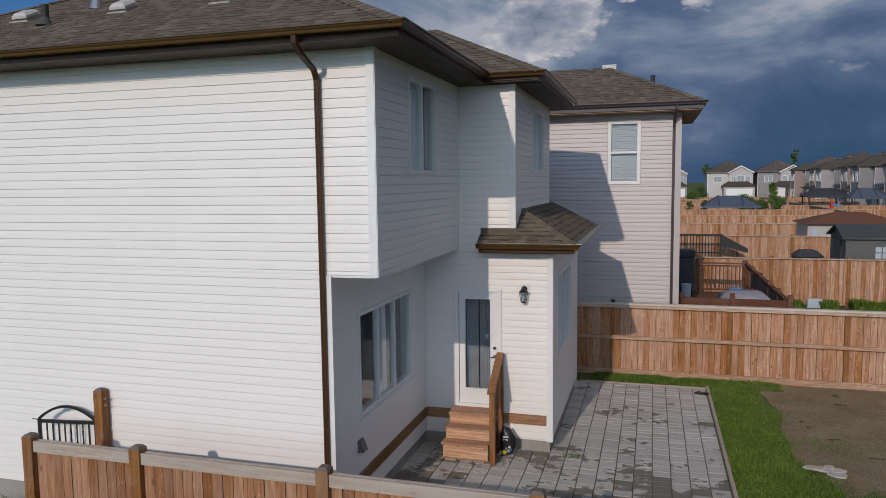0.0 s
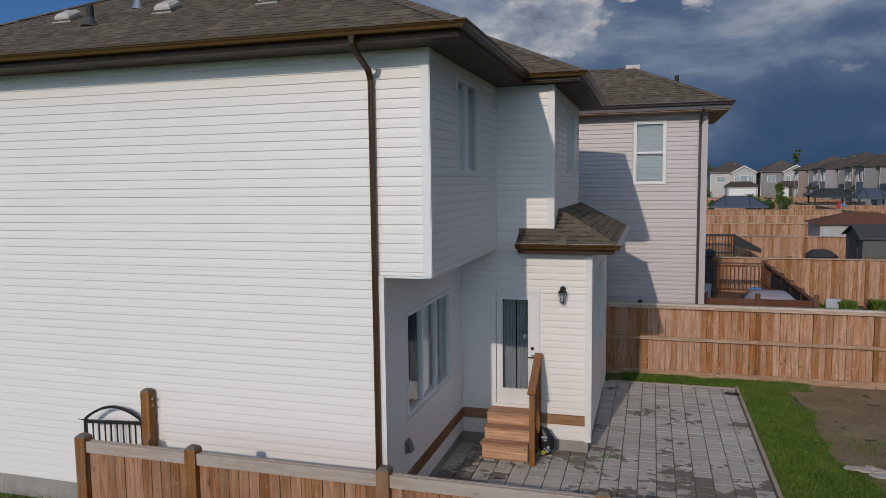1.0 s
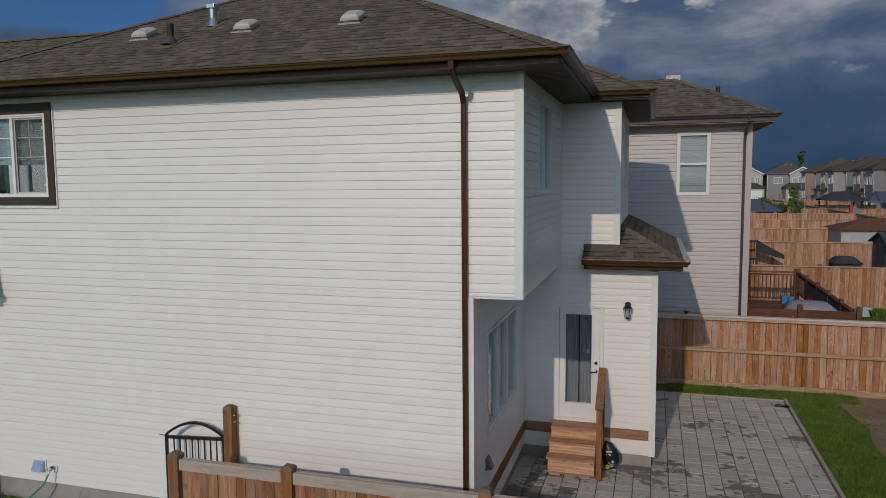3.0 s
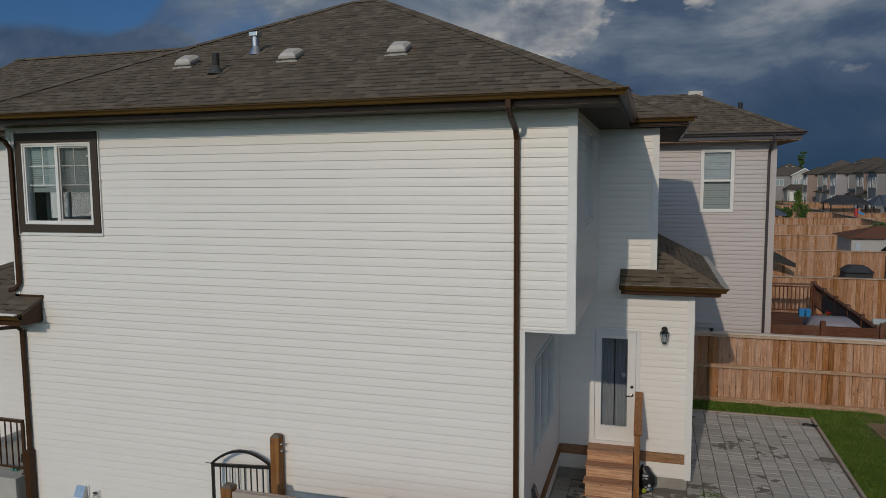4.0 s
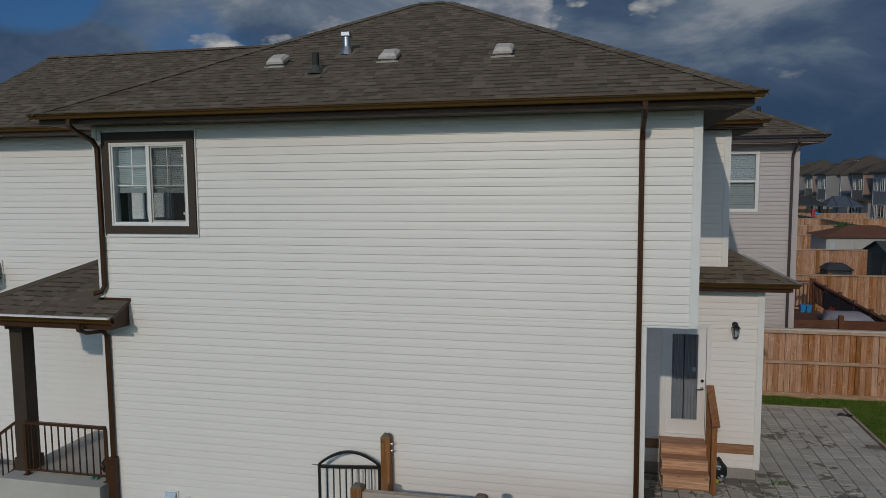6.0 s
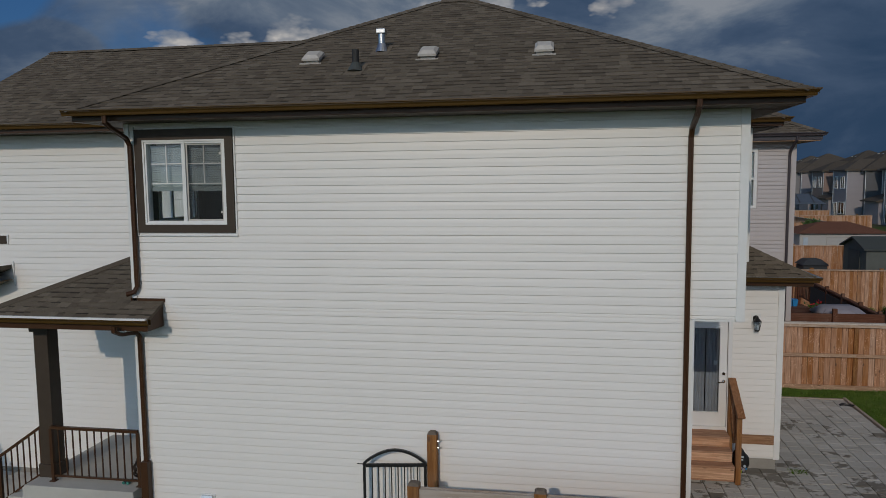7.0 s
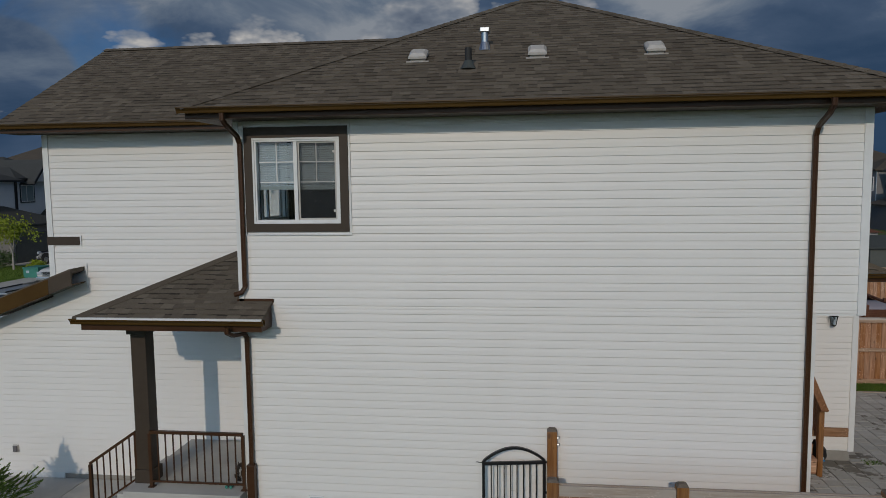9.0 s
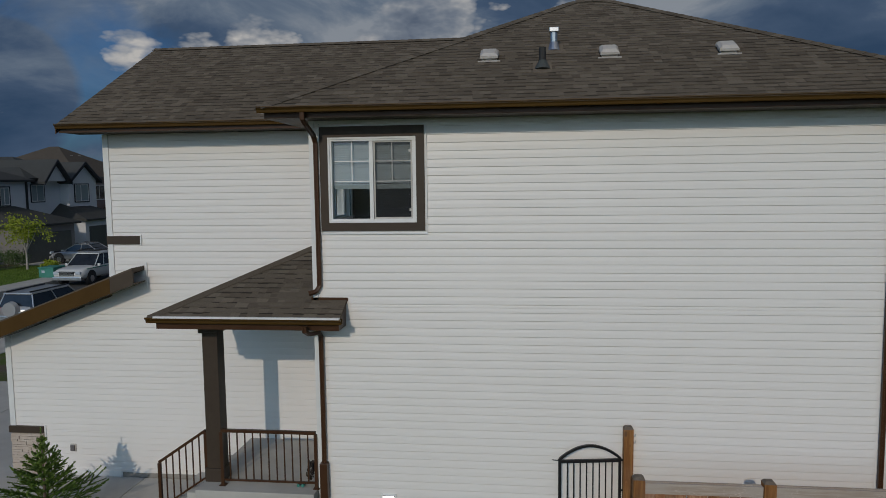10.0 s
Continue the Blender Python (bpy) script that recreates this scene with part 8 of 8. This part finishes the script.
    for y in (-0.06, length - 0.06):
        bm = bmesh.new()
        block(bm, -hw + 0.05, hw - 0.05, y, y + 0.14, 0.36, 0.58, 0.04)
        part("bumper", bm, GALV if spare or rack else paint, t)
    bm = bmesh.new()
    block(bm, -0.47, 0.47, -0.03, 0.06, 0.63, 0.90)
    part("grille", bm, BLACK_METAL, t)
    for k in range(3):
        bm = bmesh.new()
        block(bm, -0.45, 0.45, -0.05, -0.02, 0.665 + 0.08 * k, 0.69 + 0.08 * k)
        part("grille_bar", bm, GALV, t)
    bm = bmesh.new()
    block(bm, -0.26, 0.26, length + 0.02, length + 0.075, 0.62, 0.74)
    part("number_plate", bm, BLIND, t, "plain white number plate")
    if spare:
        bm = bmesh.new()
        tube(bm, (0.12, length + 0.02, 0.86), (0.12, length + 0.22, 0.86), 0.34, 0.30, 28)
        part("spare_wheel_cover", bm, SILVER_PAINT, t, "silver spare wheel cover")
    if rack:
        for y in (y2 + 0.1, y3 - 0.1):
            bm = bmesh.new()
            block(bm, -hw + 0.2, hw - 0.2, y - 0.03, y + 0.03, z2 + 0.16, z2 + 0.2)
            part("rack_bar", bm, BLACK_METAL, t)
        for sx in (-1, 1):
            bm = bmesh.new()
            block(bm, sx * 0.6 - 0.025, sx * 0.6 + 0.025, y2 - 0.1, y3 + 1.5, z2 + 0.2, z2 + 0.25)
            part("rack_rail", bm, BLACK_METAL, t)
    else:
        for sx in (-1, 1):
            bm = bmesh.new()
            block(bm, sx * (hw - 0.32) - 0.02, sx * (hw - 0.32) + 0.02, y2, y3, z2 + 0.07, z2 + 0.12)
            part("roof_rail", bm, BLACK_METAL, t)
    if stripe:
        for sx in (-1, 1):
            bm = bmesh.new()
            block(bm, sx * (hw + 0.004) - 0.006, sx * (hw + 0.004) + 0.006, 0.5, length - 0.3, 0.98, 1.03)
            part("stripe", bm, TEAL, t, "thin green stripe")
    return t


car((-36.3, 37.0, -0.40), 0, 5.4, [(0.02, 0.42), (5.4, 0.42), (5.4, 1.14), (3.2, 1.14), (1.62, 1.12), (0.55, 1.03), (0.14, 0.95), (0.0, 0.78)], [(1.40, 1.09), (3.25, 1.12), (2.15, 1.76), (3.1, 1.76)], 1.95, WHITE_PAINT, "white pickup truck with a roof rack parked at the kerb", "truck", rack=True, stripe=True)
car((-30.3, 29.2, -0.40), 180, 4.3, [(0.0, 0.36), (4.3, 0.36), (4.3, 0.95), (1.3, 0.95), (0.12, 0.86), (0.0, 0.7)], [(1.05, 0.93), (4.24, 0.93), (1.65, 1.46), (4.05, 1.46)], 1.7, SILVER_PAINT, "silver compact off-roader with a spare wheel at the kerb", spare=True)
car((-44.2, 47.35, -0.13), -90, 4.4, [(0.0, 0.32), (4.4, 0.32), (4.4, 0.95), (3.4, 0.95), (1.3, 0.95), (0.12, 0.78), (0.0, 0.65)], [(1.15, 0.93), (3.85, 0.93), (1.95, 1.42), (3.05, 1.42)], 1.75, SILVER_PAINT, "silver sedan on the driveway across the street")

# ---- pieces of roofs, walls, fences and pavements ----
rng = random.Random(17)
shingles((0, EY, EZ), (1, 0, 0), VY, NY, lambda v: EXL + v / LV, lambda v: EXR - v / LV, H * LV, SHINGLE, roof, 300, rng=rng)
VX = Vector((-1, 0, S)).normalized()
shingles((EXR, 0, EZ), (0, 1, 0), VX, NXP, lambda v: EY + v / LV, lambda v: EYF - v / LV, H * LV, SHINGLE, roof, 0, rng=rng)
shingles((0, BY, BZ), (1, 0, 0), VY, NY, lambda v: EXR - v / LV, lambda v: BX - v / LV, bh * LV, SHINGLE, bump_roof, 60, rng=rng)
shingles((BX, 0, BZ), (0, 1, 0), VX, NXP, lambda v: BY + v / LV, lambda v: BYF - v / LV, bh * LV, SHINGLE, bump_roof, 0, rng=rng)
LG = math.hypot(1, SG)
shingles((0, GY, gZ), (1, 0, 0), Vector((0, 1, SG)).normalized(), Vector((0, -SG, 1)).normalized(), lambda v: GXL, lambda v: EXL + 0.3 + v / LG, gh * LG, SHINGLE, front_roof, 120, rng=rng)
shingles((0, PY, PZ), (1, 0, 0), VY, NY, lambda v: PXL if v < 0.4 * LV else XF, lambda v: PX - v / LV, 1.10 * LV, SHINGLE, small_roof, 80, rng=rng)
shingles((PX, 0, PZ), (0, 1, 0), VX, NXP, lambda v: PY + v / LV, lambda v: 17.0, 1.10 * LV, SHINGLE, small_roof, 120, rng=rng)
LQ = math.hypot(1, qs)
VQ, NQ = Vector((0, 1, qs)).normalized(), Vector((0, -qs, 1)).normalized()
shingles((0, QY, QZ), (1, 0, 0), VQ, NQ, lambda v: QXL + v / LQ, lambda v: QXR if v < (WY - QY - 0.05) * LQ else XL - 0.02, qd * LQ, SHINGLE, porch_roof, 200, rng=rng)
LN = math.hypot(1, NSL)
shingles((0, NE, NZ), (1, 0, 0), Vector((0, 1, NSL)).normalized(), Vector((0, -NSL, 1)).normalized(), lambda v: -7.0, lambda v: NXE - v / LN, nh * LN, SHINGLE, nroof, 0, rng=rng)

# pavers in columns that run away from the side fence
rng = random.Random(23)
paver_meshes = {}
joint = bmesh.new()
x, col = -4.09, 0
cw = 0.289
while x < 1.08:
    y = 7.3 + (0.12 if col % 2 else 0.0)
    while y < 16.90:
        ln = rng.choice((0.15, 0.20, 0.20, 0.27))
        ln = min(ln, 16.93 - y)
        if ln < 0.05:
            break
        cx, cy = x + cw / 2, y + ln / 2
        covered = cx < XE and cy > DY
        if not covered:
            key = round(ln, 2)
            if key not in paver_meshes:
                b = bmesh.new()
                g = 0.007
                a, c = cw / 2 - g, ln / 2 - g
                hexa(b, [(-a, -c, -0.04), (a, -c, -0.04), (a, c, -0.04), (-a, c, -0.04), (-a + 0.002, -c + 0.002, 0.012), (a - 0.002, -c + 0.002, 0.012), (a - 0.002, c - 0.002, 0.012), (-a + 0.002, c - 0.002, 0.012)])
                paver_meshes[key] = b
            if cy > 9.4 and cy < 13.9 and cx > -3.2:
                if not isinstance(paver_meshes[key], bpy.types.Mesh):
                    paver_meshes[key] = mesh_of("paver", paver_meshes[key], PAVER)
                ob = new("paver", paver_meshes[key])
                ob.parent = patio
                ob.location = (cx, cy, 0.022 + rng.uniform(-0.004, 0.005))
                ob.rotation_euler = (rng.uniform(-0.008, 0.008), rng.uniform(-0.008, 0.008), rng.uniform(-0.012, 0.012))
            else:
                g = 0.007
                a, c = cw / 2 - g, ln / 2 - g
                z = 0.034 + rng.uniform(-0.004, 0.005)
                hexa(joint, [(cx - a, cy - c, -0.02), (cx + a, cy - c, -0.02), (cx + a, cy + c, -0.02), (cx - a, cy + c, -0.02), (cx - a + 0.002, cy - c + 0.002, z), (cx + a - 0.002, cy - c + 0.002, z), (cx + a - 0.002, cy + c - 0.002, z), (cx - a + 0.002, cy + c - 0.002, z)])
        y += ln
    x += cw
    col += 1
part("pavers", joint, PAVER, patio, kind="stuff")
for m in paver_meshes.values():
    if not isinstance(m, bpy.types.Mesh):
        m.free()


def board_row(parent, x0, x1, y, z0, z1, seed, w=0.138, joined=False, material=CEDAR_V):
    """Upright fence boards edge to edge, each a little different in height."""
    r = random.Random(seed)
    w = (x1 - x0) / max(1, round((x1 - x0) / w))
    kinds = []
    if not joined:
        for k in range(5):
            b = bmesh.new()
            h = z1 - z0 + r.uniform(-0.012, 0.0)
            block(b, -w / 2 + 0.0035, w / 2 - 0.0035, -0.008, 0.008, 0.0, h)
            kinds.append(mesh_of("fence_board", b, material))
    bm = bmesh.new()
    x = x0 + w / 2
    while x < x1 - w * 0.4:
        yy = y + r.uniform(-0.003, 0.003)
        if joined:
            block(bm, x - w / 2 + 0.004, x + w / 2 - 0.004, yy - 0.008, yy + 0.008, z0, z1)
        else:
            ob = new("fence_board", r.choice(kinds))
            ob.parent = parent
            ob.location = (x, yy, z0 + r.uniform(-0.006, 0.006))
            ob.rotation_euler = (0, r.uniform(-0.004, 0.004), r.uniform(-0.03, 0.03))
        x += w
    if joined:
        part("fence_panel", bm, CEDAR_V, parent, kind="stuff")
    else:
        bm.free()


for a, b in zip(near_posts, near_posts[1:]):
    board_row(near_fence, a + 0.076, b - 0.076, NFY + 0.008, 0.10, 1.52, int(a * 10) + 100, material=CEDAR_NEAR)
for a, b in zip(f1_posts, f1_posts[1:]):
    board_row(yard_fence, a + 0.053, b - 0.053, F1Y + 0.012, 0.10, 1.752, int(a * 10) + 300)
for t, x0, x1, k in far_fences:
    board_row(t, x0, x1, 0.0, 0.05, 1.752, 500 + k, 0.145, joined=k > 3)

# ledge stones at the garage corner
r = random.Random(31)
z = -0.08
while z < 0.73:
    h = r.uniform(0.035, 0.07)
    x = XG - 0.01
    while x < -18.47:
        w = min(r.uniform(0.10, 0.26), -18.455 - x)
        bm = bmesh.new()
        setb.box(bm, x + 0.003, x + w - 0.003, z + 0.003, min(z + h, 0.745) - 0.003, 0.0, r.uniform(0.045, 0.07))
        part("stone", bm, STONE, stone_base)
        x += w
    z += h
